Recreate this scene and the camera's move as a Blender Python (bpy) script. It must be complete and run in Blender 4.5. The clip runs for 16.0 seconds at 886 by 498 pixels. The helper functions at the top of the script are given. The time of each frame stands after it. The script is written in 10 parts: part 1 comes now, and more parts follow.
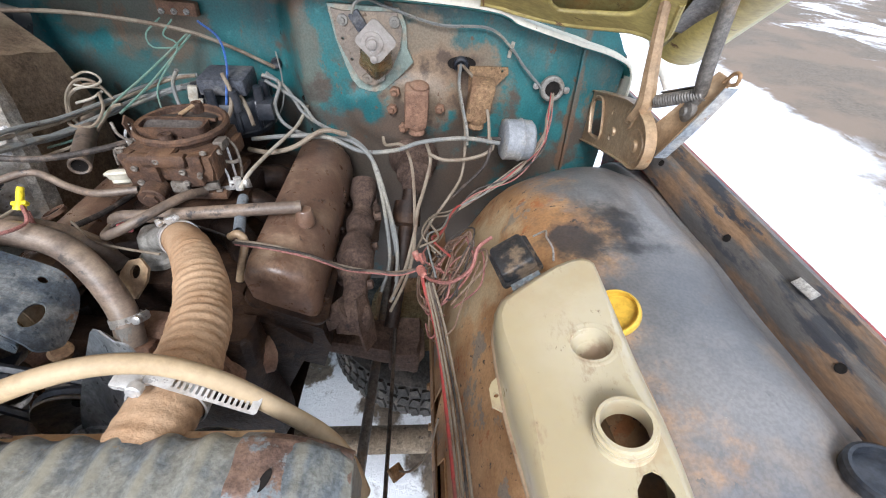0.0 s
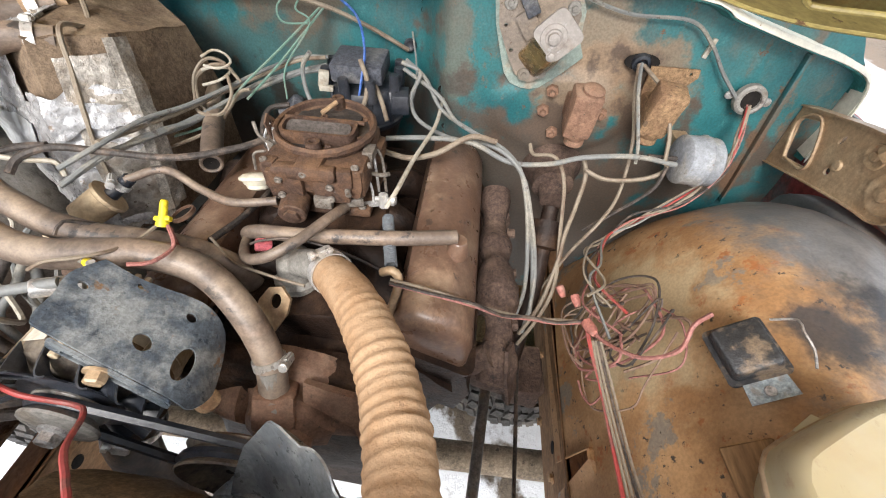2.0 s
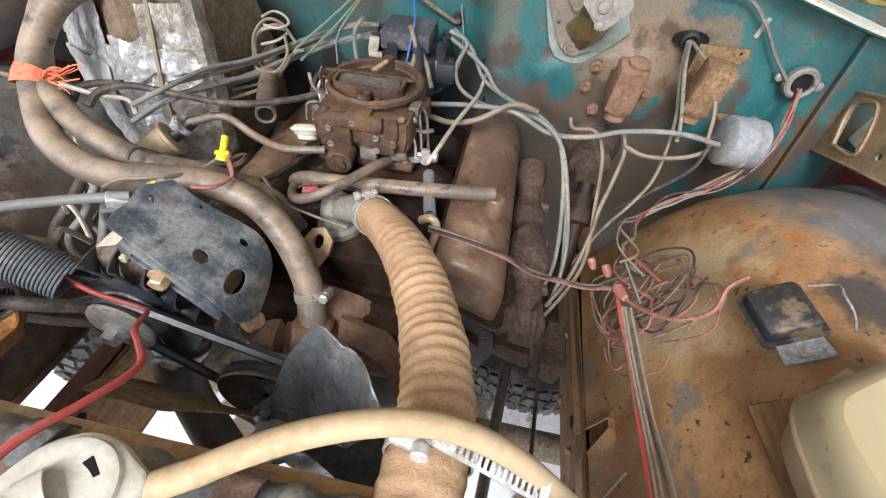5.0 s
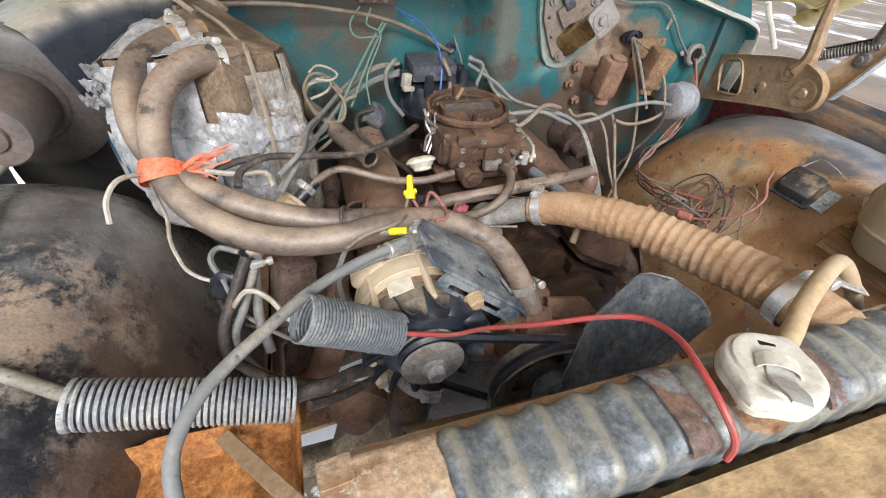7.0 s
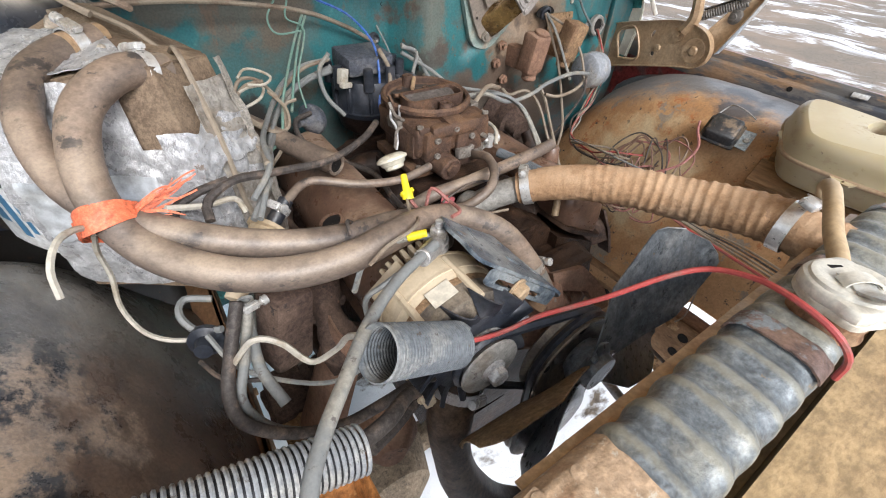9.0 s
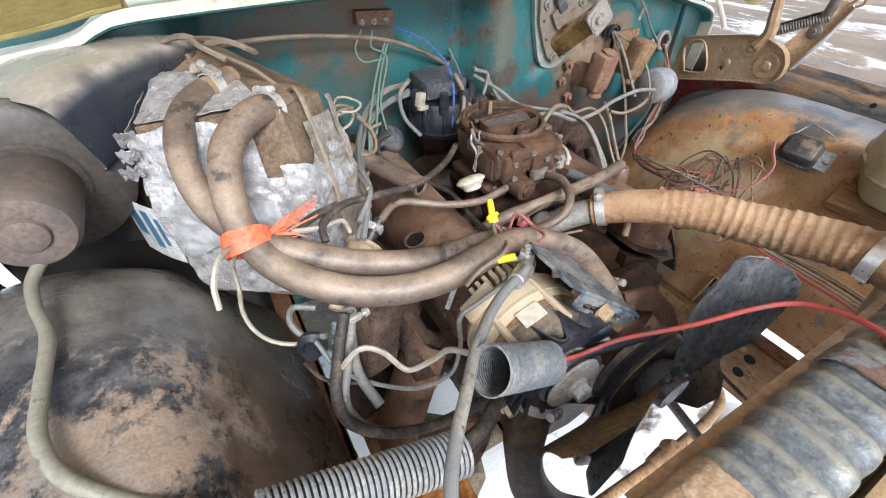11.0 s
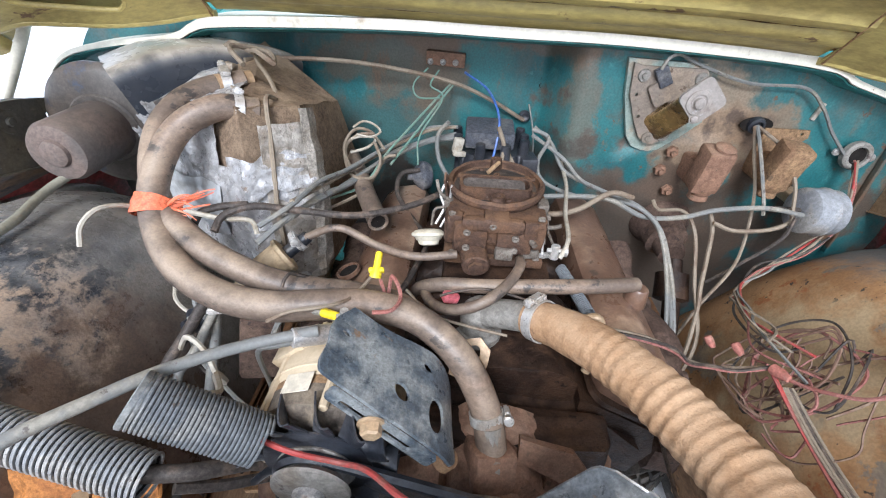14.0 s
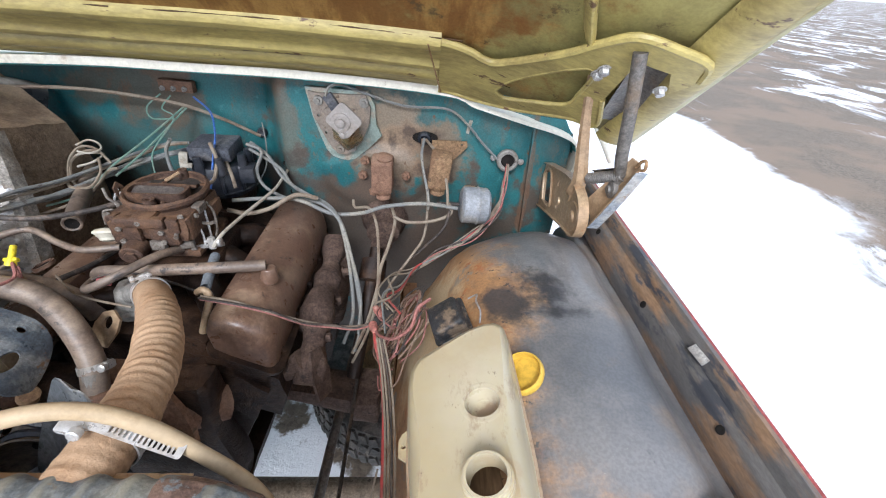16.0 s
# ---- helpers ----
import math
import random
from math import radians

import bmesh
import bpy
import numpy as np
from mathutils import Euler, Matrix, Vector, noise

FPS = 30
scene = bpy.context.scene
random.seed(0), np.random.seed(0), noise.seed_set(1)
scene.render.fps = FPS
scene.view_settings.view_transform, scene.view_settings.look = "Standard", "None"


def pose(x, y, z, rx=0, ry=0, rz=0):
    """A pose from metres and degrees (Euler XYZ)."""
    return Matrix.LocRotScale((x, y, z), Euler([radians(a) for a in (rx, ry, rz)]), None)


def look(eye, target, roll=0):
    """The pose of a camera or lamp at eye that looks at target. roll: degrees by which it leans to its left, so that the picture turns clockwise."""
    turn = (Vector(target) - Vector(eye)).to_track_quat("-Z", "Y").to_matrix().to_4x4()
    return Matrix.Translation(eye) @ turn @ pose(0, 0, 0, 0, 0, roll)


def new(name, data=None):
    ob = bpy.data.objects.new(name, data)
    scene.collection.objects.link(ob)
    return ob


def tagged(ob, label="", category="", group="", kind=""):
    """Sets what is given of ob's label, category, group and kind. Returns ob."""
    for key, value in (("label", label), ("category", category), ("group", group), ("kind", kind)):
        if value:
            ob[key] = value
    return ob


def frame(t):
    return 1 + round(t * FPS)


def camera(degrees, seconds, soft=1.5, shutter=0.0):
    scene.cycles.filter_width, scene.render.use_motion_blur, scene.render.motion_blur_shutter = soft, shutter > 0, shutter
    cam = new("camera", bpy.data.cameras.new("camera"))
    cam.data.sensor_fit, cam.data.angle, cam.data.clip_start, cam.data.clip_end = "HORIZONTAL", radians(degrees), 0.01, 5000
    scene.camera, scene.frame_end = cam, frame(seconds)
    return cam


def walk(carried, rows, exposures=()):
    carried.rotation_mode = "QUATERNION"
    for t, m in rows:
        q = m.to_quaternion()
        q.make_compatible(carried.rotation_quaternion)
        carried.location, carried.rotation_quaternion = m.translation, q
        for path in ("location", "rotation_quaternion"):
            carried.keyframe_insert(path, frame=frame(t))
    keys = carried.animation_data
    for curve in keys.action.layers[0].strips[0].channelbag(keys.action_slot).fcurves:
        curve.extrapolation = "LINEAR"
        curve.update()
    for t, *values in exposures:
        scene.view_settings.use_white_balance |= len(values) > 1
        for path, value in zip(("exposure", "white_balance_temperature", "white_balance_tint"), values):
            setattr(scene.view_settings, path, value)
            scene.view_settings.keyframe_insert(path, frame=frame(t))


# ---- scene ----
cam = camera(93.9, 16.0, soft=1.1)
PATH = [
    (0, (-0.0020, 0.0009, 1.4498), (0.1200, 1.5291, 0.1653), 3.23),
    (0.5, (-0.0882, 0.0442, 1.4445), (0.0222, 1.5121, 0.0907), 4.65),
    (1, (-0.1788, 0.1064, 1.4173), (-0.1066, 1.5253, 0.0097), 5.04),
    (1.5, (-0.1933, 0.1595, 1.4397), (-0.1822, 1.5719, 0.0238), 4.57),
    (2, (-0.1912, 0.1578, 1.4520), (-0.2617, 1.5652, 0.0327), 3.98),
    (2.5, (-0.1797, 0.1445, 1.4419), (-0.3491, 1.5484, 0.0276), 3.19),
    (3, (-0.0844, 0.1252, 1.4234), (-0.2950, 1.5306, 0.0161), 3.72),
    (3.5, (0.0048, 0.0901, 1.3778), (-0.2296, 1.4782, -0.0429), 3.52),
    (4, (0.0062, 0.0945, 1.3810), (-0.2576, 1.4779, -0.0391), 2.90),
    (4.5, (-0.0957, 0.0993, 1.4016), (-0.3608, 1.4848, -0.0161), 2.75),
    (4.7, (-0.1392, 0.0995, 1.4085), (-0.3864, 1.4870, -0.0105), 3.37),
    (6.8, (-0.6033, 0.0266, 1.4338), (-0.1464, 1.4473, 0.1024), 5.24),
    (7, (-0.6633, 0.0279, 1.4220), (-0.1504, 1.4593, 0.1228), 4.07),
    (7.5, (-0.7666, 0.0304, 1.4205), (-0.0622, 1.3727, 0.1159), 5.14),
    (8, (-0.7780, 0.0928, 1.3730), (0.0660, 1.3550, 0.0712), 5.26),
    (8.2, (-0.7740, 0.1083, 1.3776), (0.1127, 1.3482, 0.0829), 5.11),
    (10.3, (-0.7852, 0.1212, 1.4092), (0.1046, 1.3532, 0.1091), 1.76),
    (10.5, (-0.7967, 0.1308, 1.4139), (0.0655, 1.3746, 0.1064), 1.98),
    (11, (-0.8372, 0.1342, 1.4387), (-0.0749, 1.4556, 0.1453), 0.66),
    (11.5, (-0.8211, 0.1502, 1.4688), (-0.2001, 1.5668, 0.2009), -0.29),
    (12, (-0.7483, 0.1491, 1.5051), (-0.3190, 1.6705, 0.2799), -1.22),
    (12.5, (-0.5978, 0.1873, 1.5122), (-0.4118, 1.7800, 0.3170), -1.22),
    (13, (-0.5415, 0.1842, 1.4534), (-0.6925, 1.8129, 0.3025), 0.36),
    (13.5, (-0.5120, 0.1650, 1.3969), (-0.7621, 1.7976, 0.2690), 2.53),
    (14, (-0.4533, 0.1088, 1.4207), (-0.5163, 1.7458, 0.2734), 2.90),
    (14.5, (-0.3944, -0.0257, 1.4303), (-0.2571, 1.6092, 0.2866), 2.22),
    (15, (-0.3157, -0.1112, 1.4144), (-0.1157, 1.5383, 0.3012), 2.21),
    (15.5, (-0.0831, -0.0917, 1.4670), (0.0637, 1.5911, 0.3963), 2.80),
    (15.8, (0.0273, -0.0635, 1.5095), (0.1424, 1.6152, 0.4285), 3.25),
    (16, (0.0863, -0.0403, 1.5178), (0.1940, 1.6185, 0.4056), 4.01),
]
EXPOSURES = [(0.0, 1.22, 5800, 10), (1.5, 1.52, 6400, 10), (3.5, 1.43, 6200, 10), (7.5, 1.17, 6150, 10), (11.0, 1.32, 6000, 10), (12.0, 1.25, 5950, 10), (12.5, 1.15, 5850, 10), (13.5, 1.29, 5650, 10), (14.5, 1.34, 5750, 10), (15.0, 1.01, 5550, 10), (16.0, 1.11, 5700, 10)]
walk(cam, [(t, look(eye, target, roll)) for t, eye, target, roll in PATH], EXPOSURES)

# world: thin bright overcast over snow
world = bpy.data.worlds.new("sky")
scene.world = world
world.use_nodes = True
wn = world.node_tree
sky = wn.nodes.new("ShaderNodeTexSky")
sky.sky_type = "NISHITA"
sky.sun_disc = False
sky.sun_elevation, sky.sun_rotation = radians(38), radians(189)
sky.air_density, sky.dust_density = 1.0, 3.0
haze = wn.nodes.new("ShaderNodeMixRGB")
haze.inputs[0].default_value = 0.6
haze.inputs[2].default_value = (9.0, 9.3, 9.8, 1)
wn.links.new(sky.outputs[0], haze.inputs[1])
wn.links.new(haze.outputs[0], wn.nodes["Background"].inputs[0])
wn.nodes["Background"].inputs[1].default_value = 0.096
sun = bpy.data.lights.new("sun", "SUN")
sun.energy, sun.angle, sun.color = 1.9, radians(24), (1.0, 0.97, 0.93)
sun_ob = new("sun", sun)
sun_ob.matrix_world = look((-0.6, -3.8, 3.2), (0, 0, 0))

# ---- building tools ----
def vec(p):
    return Vector(p)


def box(bm, c, size, rot=(0, 0, 0), bevel=0.0, seg=2):
    """A box at c, turned by rot degrees, with rounded edges."""
    m = pose(*c, *rot) @ Matrix.Diagonal((*size, 1))
    made = bmesh.ops.create_cube(bm, size=1.0, matrix=m)
    if bevel > 0:
        edges = list({e for v in made["verts"] for e in v.link_edges})
        bmesh.ops.bevel(bm, geom=edges, offset=bevel, segments=seg, affect="EDGES", profile=0.6)
    return bm


def basis(axis):
    a = Vector(axis).normalized()
    u = a.orthogonal().normalized()
    return u, a.cross(u), a


def lathe(bm, origin, axis, profile, seg=20, cap=True):
    """Turns a profile of (height, radius) round an axis."""
    u, w, a = basis(axis)
    o = Vector(origin)
    rings = []
    for h, r in profile:
        rings.append([bm.verts.new(o + a * h + (u * math.cos(k * math.tau / seg) + w * math.sin(k * math.tau / seg)) * r) for k in range(seg)])
    for p, q in zip(rings, rings[1:]):
        for k in range(seg):
            bm.faces.new((p[k], p[(k + 1) % seg], q[(k + 1) % seg], q[k]))
    if cap:
        bm.faces.new(rings[0][::-1])
        bm.faces.new(rings[-1])
    return bm


def rod(bm, a, b, r, r2=None, seg=14, soft=0.0):
    """A round bar from a to b, its ends softened."""
    a, b = Vector(a), Vector(b)
    n = (b - a).length
    r2 = r if r2 is None else r2
    if soft > 0:
        prof = [(0, r - soft), (soft, r), (n - soft, r2), (n, r2 - soft)]
    else:
        prof = [(0, r), (n, r2)]
    return lathe(bm, a, b - a, prof, seg)


def spline(pts, step=0.006):
    """A smooth line through the points, in even small steps."""
    p = [Vector(q) for q in pts]
    if len(p) == 2:
        n = max(2, int((p[1] - p[0]).length / step))
        return [p[0].lerp(p[1], i / n) for i in range(n + 1)]
    p = [p[0] * 2 - p[1]] + p + [p[-1] * 2 - p[-2]]
    out = []
    for a, b, c, d in zip(p, p[1:], p[2:], p[3:]):
        n = max(2, int((c - b).length / step))
        for i in range(n):
            t = i / n
            out.append(0.5 * ((2 * b) + (c - a) * t + (2 * a - 5 * b + 4 * c - d) * t * t + (3 * b - a - 3 * c + d) * t ** 3))
    out.append(p[-2])
    return out


def sweep(bm, line, radius, seg=8, cap=True, flat=1.0):
    """A skin round a line; radius is a number or a function of the way along it in metres."""
    n = len(line)
    t0 = (line[1] - line[0]).normalized()
    u = t0.orthogonal().normalized()
    s, rings = 0.0, []
    for i, p in enumerate(line):
        t = (line[min(i + 1, n - 1)] - line[max(i - 1, 0)]).normalized()
        u = (u - t * u.dot(t)).normalized()
        w = t.cross(u)
        if i:
            s += (p - line[i - 1]).length
        r = radius(s) if callable(radius) else radius
        rings.append([bm.verts.new(p + (u * math.cos(k * math.tau / seg) + w * flat * math.sin(k * math.tau / seg)) * r) for k in range(seg)])
    for p, q in zip(rings, rings[1:]):
        for k in range(seg):
            bm.faces.new((p[k], p[(k + 1) % seg], q[(k + 1) % seg], q[k]))
    if cap:
        bm.faces.new(rings[0][::-1])
        bm.faces.new(rings[-1])
    return bm


def tube(bm, pts, r, seg=8, step=0.008, cap=True):
    return sweep(bm, spline(pts, step), r, seg, cap)


def coil(bm, line, radius, wire, pitch, seg=5, per=14):
    """A wound wire along a line."""
    d = [0.0]
    for a, b in zip(line, line[1:]):
        d.append(d[-1] + (b - a).length)
    turns = d[-1] / pitch
    n = int(turns * per)
    pts, j = [], 0
    u = (line[1] - line[0]).normalized().orthogonal().normalized()
    for i in range(n + 1):
        s = d[-1] * i / n
        while j < len(d) - 2 and d[j + 1] < s:
            j += 1
        f = (s - d[j]) / max(1e-9, d[j + 1] - d[j])
        t = (line[j + 1] - line[j]).normalized()
        u = (u - t * u.dot(t)).normalized()
        w = t.cross(u)
        a = i / per * math.tau
        pts.append(line[j].lerp(line[j + 1], f) + (u * math.cos(a) + w * math.sin(a)) * radius)
    return sweep(bm, pts, wire, seg)


def skin(bm, fn, nu, nv, thick=0.0015):
    """A pressed sheet: fn(u, v) gives the place for u, v in 0..1; it gets a real thickness."""
    g = [[Vector(fn(i / nu, j / nv)) for j in range(nv + 1)] for i in range(nu + 1)]
    top, low = [], []
    for i in range(nu + 1):
        rt, rl = [], []
        for j in range(nv + 1):
            du = g[min(i + 1, nu)][j] - g[max(i - 1, 0)][j]
            dv = g[i][min(j + 1, nv)] - g[i][max(j - 1, 0)]
            n = du.cross(dv).normalized()
            rt.append(bm.verts.new(g[i][j]))
            rl.append(bm.verts.new(g[i][j] - n * thick))
        top.append(rt)
        low.append(rl)
    for i in range(nu):
        for j in range(nv):
            bm.faces.new((top[i][j], top[i + 1][j], top[i + 1][j + 1], top[i][j + 1]))
            bm.faces.new((low[i][j], low[i][j + 1], low[i + 1][j + 1], low[i + 1][j]))
    for i in range(nu):
        bm.faces.new((top[i][0], low[i][0], low[i + 1][0], top[i + 1][0]))
        bm.faces.new((top[i + 1][nv], low[i + 1][nv], low[i][nv], top[i][nv]))
    for j in range(nv):
        bm.faces.new((top[0][j + 1], low[0][j + 1], low[0][j], top[0][j]))
        bm.faces.new((top[nu][j], low[nu][j], low[nu][j + 1], top[nu][j + 1]))
    return bm


def plate(bm, outline, holes, thick, m, bevel=0.0):
    """A flat plate with real holes: outline and holes in its own plane, laid out by the matrix m."""
    start = set(bm.verts)
    edges = []
    for loop in [outline] + list(holes):
        vs = [bm.verts.new((x, y, 0)) for x, y in loop]
        edges += [bm.edges.new((vs[k], vs[(k + 1) % len(vs)])) for k in range(len(vs))]
    made = bmesh.ops.triangle_fill(bm, use_beauty=True, use_dissolve=False, edges=edges)
    faces = [f for f in made["geom"] if isinstance(f, bmesh.types.BMFace)]
    for f in faces:
        f.normal_update()
        if f.normal.z < 0:
            f.normal_flip()
    ext = bmesh.ops.extrude_face_region(bm, geom=faces)
    up = [v for v in ext["geom"] if isinstance(v, bmesh.types.BMVert)]
    bmesh.ops.translate(bm, vec=(0, 0, thick), verts=up)
    for f in faces:
        if f.is_valid:
            f.normal_flip()
    vs = [v for v in bm.verts if v not in start]
    bmesh.ops.transform(bm, matrix=m, verts=vs)
    return bm


def ring(cx, cy, rx, ry=None, n=16, turn=0.0):
    ry = rx if ry is None else ry
    c, s = math.cos(radians(turn)), math.sin(radians(turn))
    out = []
    for k in range(n):
        x, y = rx * math.cos(k * math.tau / n), ry * math.sin(k * math.tau / n)
        out.append((cx + x * c - y * s, cy + x * s + y * c))
    return out


def rounded(w, h, r, n=5, cx=0.0, cy=0.0):
    """The outline of a rectangle with round corners."""
    out = []
    for k, (sx, sy) in enumerate(((1, 1), (-1, 1), (-1, -1), (1, -1))):
        for i in range(n + 1):
            a = math.pi / 2 * (k + i / n)
            out.append((cx + sx * (w / 2 - r) + r * math.cos(a), cy + sy * (h / 2 - r) + r * math.sin(a)))
    return out


def loft(bm, sections, cap=True):
    """A skin over closed sections of equal count."""
    rows = [[bm.verts.new(p) for p in s] for s in sections]
    n = len(rows[0])
    for a, b in zip(rows, rows[1:]):
        for k in range(n):
            bm.faces.new((a[k], a[(k + 1) % n], b[(k + 1) % n], b[k]))
    if cap:
        bm.faces.new(rows[0][::-1])
        bm.faces.new(rows[-1])
    return bm


def rough(bm, amount, scale, seed=0.0):
    """Cast and dented surfaces: pushes the points about a little."""
    for v in bm.verts:
        q = v.co * scale + Vector((seed, seed * 1.7, -seed))
        v.co += Vector((noise.noise(q), noise.noise(q + Vector((7, 3, 1))), noise.noise(q + Vector((2, 9, 5))))) * amount
    return bm


def finer(bm, cuts=2):
    bmesh.ops.subdivide_edges(bm, edges=bm.edges[:], cuts=cuts, use_grid_fill=True)
    return bm


def bolt(bm, p, axis, r=0.007, h=0.006):
    """A hexagon head on its washer."""
    lathe(bm, p, axis, [(0, r * 1.35), (h * 0.25, r * 1.35)], 14)
    lathe(bm, Vector(p) + Vector(axis).normalized() * h * 0.25, axis, [(0, r), (h * 0.8, r), (h, r * 0.8)], 6)
    return bm


def to_mesh(name, bm, angle=38):
    bmesh.ops.recalc_face_normals(bm, faces=bm.faces[:])
    me = bpy.data.meshes.new(name)
    bm.to_mesh(me)
    bm.free()
    me.polygons.foreach_set("use_smooth", [True] * len(me.polygons))
    me.set_sharp_from_angle(angle=radians(angle))
    return me


def thing(name, at, label, category, group="", kind=""):
    """An empty at the base of a thing; its parts hang under it."""
    ob = new(name)
    ob.empty_display_size = 0.02
    ob.location = at
    return tagged(ob, label, category, group, kind)


def part(name, bm, material, parent, label="", angle=38):
    ob = new(name, to_mesh(name, bm, angle))
    ob.data.materials.append(material)
    ob.parent = parent
    if parent.data is None:
        ob.matrix_parent_inverse = Matrix.Translation(-parent.location)
    if label:
        tagged(ob, label)
    return ob


def solo(name, bm, material, label, category, group="", kind="", angle=38):
    ob = new(name, to_mesh(name, bm, angle))
    ob.data.materials.append(material)
    return tagged(ob, label, category, group, kind)


def flip(bm):
    """To the truck's other side."""
    for v in bm.verts:
        v.co.x = -0.78 - v.co.x
    return bm


def B():
    return bmesh.new()


# ---- materials ----
def surface(name, base, stain=None, spot=None, gloss=0.6, metal=0.0, big=9.0, fine=90.0, stain_at=(0.48, 0.62), spot_at=(0.60, 0.66),
            bump=0.25, dust=None, dust_at=(0.35, 0.8), stretch=(1, 1, 1), spot_scale=None, sub=0.0, vary=1.0):
    """A worn surface: a base colour, wide stains, small spots, settled dust on what faces up, and fine relief."""
    m = bpy.data.materials.new(name)
    m.use_nodes = True
    t = m.node_tree
    bsdf = t.nodes["Principled BSDF"]
    geo = t.nodes.new("ShaderNodeNewGeometry")
    mapping = t.nodes.new("ShaderNodeMapping")
    mapping.inputs["Scale"].default_value = stretch
    t.links.new(geo.outputs["Position"], mapping.inputs["Vector"])

    def tex(scale, detail=5.0, rough_=0.6, off=0.0):
        n = t.nodes.new("ShaderNodeTexNoise")
        n.inputs["Scale"].default_value, n.inputs["Detail"].default_value, n.inputs["Roughness"].default_value = scale, detail, rough_
        if off:
            a = t.nodes.new("ShaderNodeVectorMath")
            a.inputs[1].default_value = (off, off * 0.7, -off)
            t.links.new(mapping.outputs[0], a.inputs[0])
            t.links.new(a.outputs[0], n.inputs["Vector"])
        else:
            t.links.new(mapping.outputs[0], n.inputs["Vector"])
        return n.outputs["Fac"]

    def ramp(fac, lo, hi):
        r = t.nodes.new("ShaderNodeMapRange")
        r.interpolation_type = "SMOOTHSTEP"
        r.inputs["From Min"].default_value, r.inputs["From Max"].default_value = lo, hi
        t.links.new(fac, r.inputs["Value"])
        return r.outputs["Result"]

    def mix(fac, a, b):
        x = t.nodes.new("ShaderNodeMixRGB")
        if isinstance(fac, float):
            x.inputs[0].default_value = fac
        else:
            t.links.new(fac, x.inputs[0])
        for k, c in ((1, a), (2, b)):
            if isinstance(c, tuple):
                x.inputs[k].default_value = (*c, 1)
            else:
                t.links.new(c, x.inputs[k])
        return x.outputs[0]

    fine_fac = tex(fine, 6.0, 0.65)
    dark = tuple(c * (1 - 0.34 * vary) for c in base)
    lite = tuple(min(1, c * (1 + 0.28 * vary)) for c in base)
    col = mix(ramp(fine_fac, 0.32, 0.68), dark, lite)
    mott = ramp(tex(big * 4.5, 8.0, 0.75, 6.6), 0.30, 0.74)
    shade = t.nodes.new("ShaderNodeMixRGB")
    shade.blend_type = "MULTIPLY"
    shade.inputs[0].default_value = min(1.0, 0.85 * vary)
    t.links.new(col, shade.inputs[1])
    t.links.new(mix(mott, (0.68, 0.66, 0.64), (1.22, 1.2, 1.16)), shade.inputs[2])
    col = shade.outputs[0]
    grit = tex(fine * 2.6, 3.0, 0.6, 3.7)
    speck = t.nodes.new("ShaderNodeMixRGB")
    speck.blend_type = "MULTIPLY"
    speck.inputs[0].default_value = min(1.0, 0.42 * vary)
    rgh = None
    if stain:
        f = ramp(tex(big, 7.0, 0.62), *stain_at)
        col = mix(f, col, mix(ramp(fine_fac, 0.35, 0.65), tuple(c * 0.8 for c in stain), tuple(min(1, c * 1.15) for c in stain)))
        rgh = f
    if spot:
        f2 = ramp(tex(spot_scale or big * 3.7, 6.0, 0.7, 4.3), *spot_at)
        col = mix(f2, col, spot)
    if dust:
        sep = t.nodes.new("ShaderNodeSeparateXYZ")
        t.links.new(geo.outputs["Normal"], sep.inputs[0])
        up = ramp(sep.outputs["Z"], -0.1, 0.85)
        d = ramp(tex(big * 1.6, 6.0, 0.6, 9.1), *dust_at)
        mul = t.nodes.new("ShaderNodeMath")
        mul.operation = "MULTIPLY"
        t.links.new(up, mul.inputs[0])
        t.links.new(d, mul.inputs[1])
        col = mix(mul.outputs[0], col, dust)
    t.links.new(col, speck.inputs[1])
    t.links.new(mix(ramp(grit, 0.36, 0.62), (0.62, 0.60, 0.59), (1.22, 1.21, 1.20)), speck.inputs[2])
    col = speck.outputs[0]
    t.links.new(col, bsdf.inputs["Base Color"])
    bsdf.inputs["Metallic"].default_value = metal
    bsdf.inputs["Specular IOR Level"].default_value = 0.5 if gloss < 0.5 else 0.25
    rr = t.nodes.new("ShaderNodeMapRange")
    rr.inputs["To Min"].default_value, rr.inputs["To Max"].default_value = max(0.05, gloss - 0.14), min(1, gloss + 0.16)
    t.links.new(tex(big * 4, 4.0, 0.6, 2.2), rr.inputs["Value"])
    t.links.new(rr.outputs[0], bsdf.inputs["Roughness"])
    if sub:
        bsdf.inputs["Subsurface Weight"].default_value = sub
        bsdf.inputs["Subsurface Radius"].default_value = (0.02, 0.016, 0.008)
    if bump:
        bp = t.nodes.new("ShaderNodeBump")
        bp.inputs["Strength"].default_value = min(1.0, bump * 1.5)
        bp.inputs["Distance"].default_value = 0.0025
        rel = t.nodes.new("ShaderNodeMath")
        rel.operation = "MULTIPLY_ADD"
        rel.inputs[1].default_value = 0.35
        t.links.new(grit, rel.inputs[0])
        t.links.new(fine_fac, rel.inputs[2])
        t.links.new(rel.outputs[0], bp.inputs["Height"])
        t.links.new(bp.outputs[0], bsdf.inputs["Normal"])
    return m


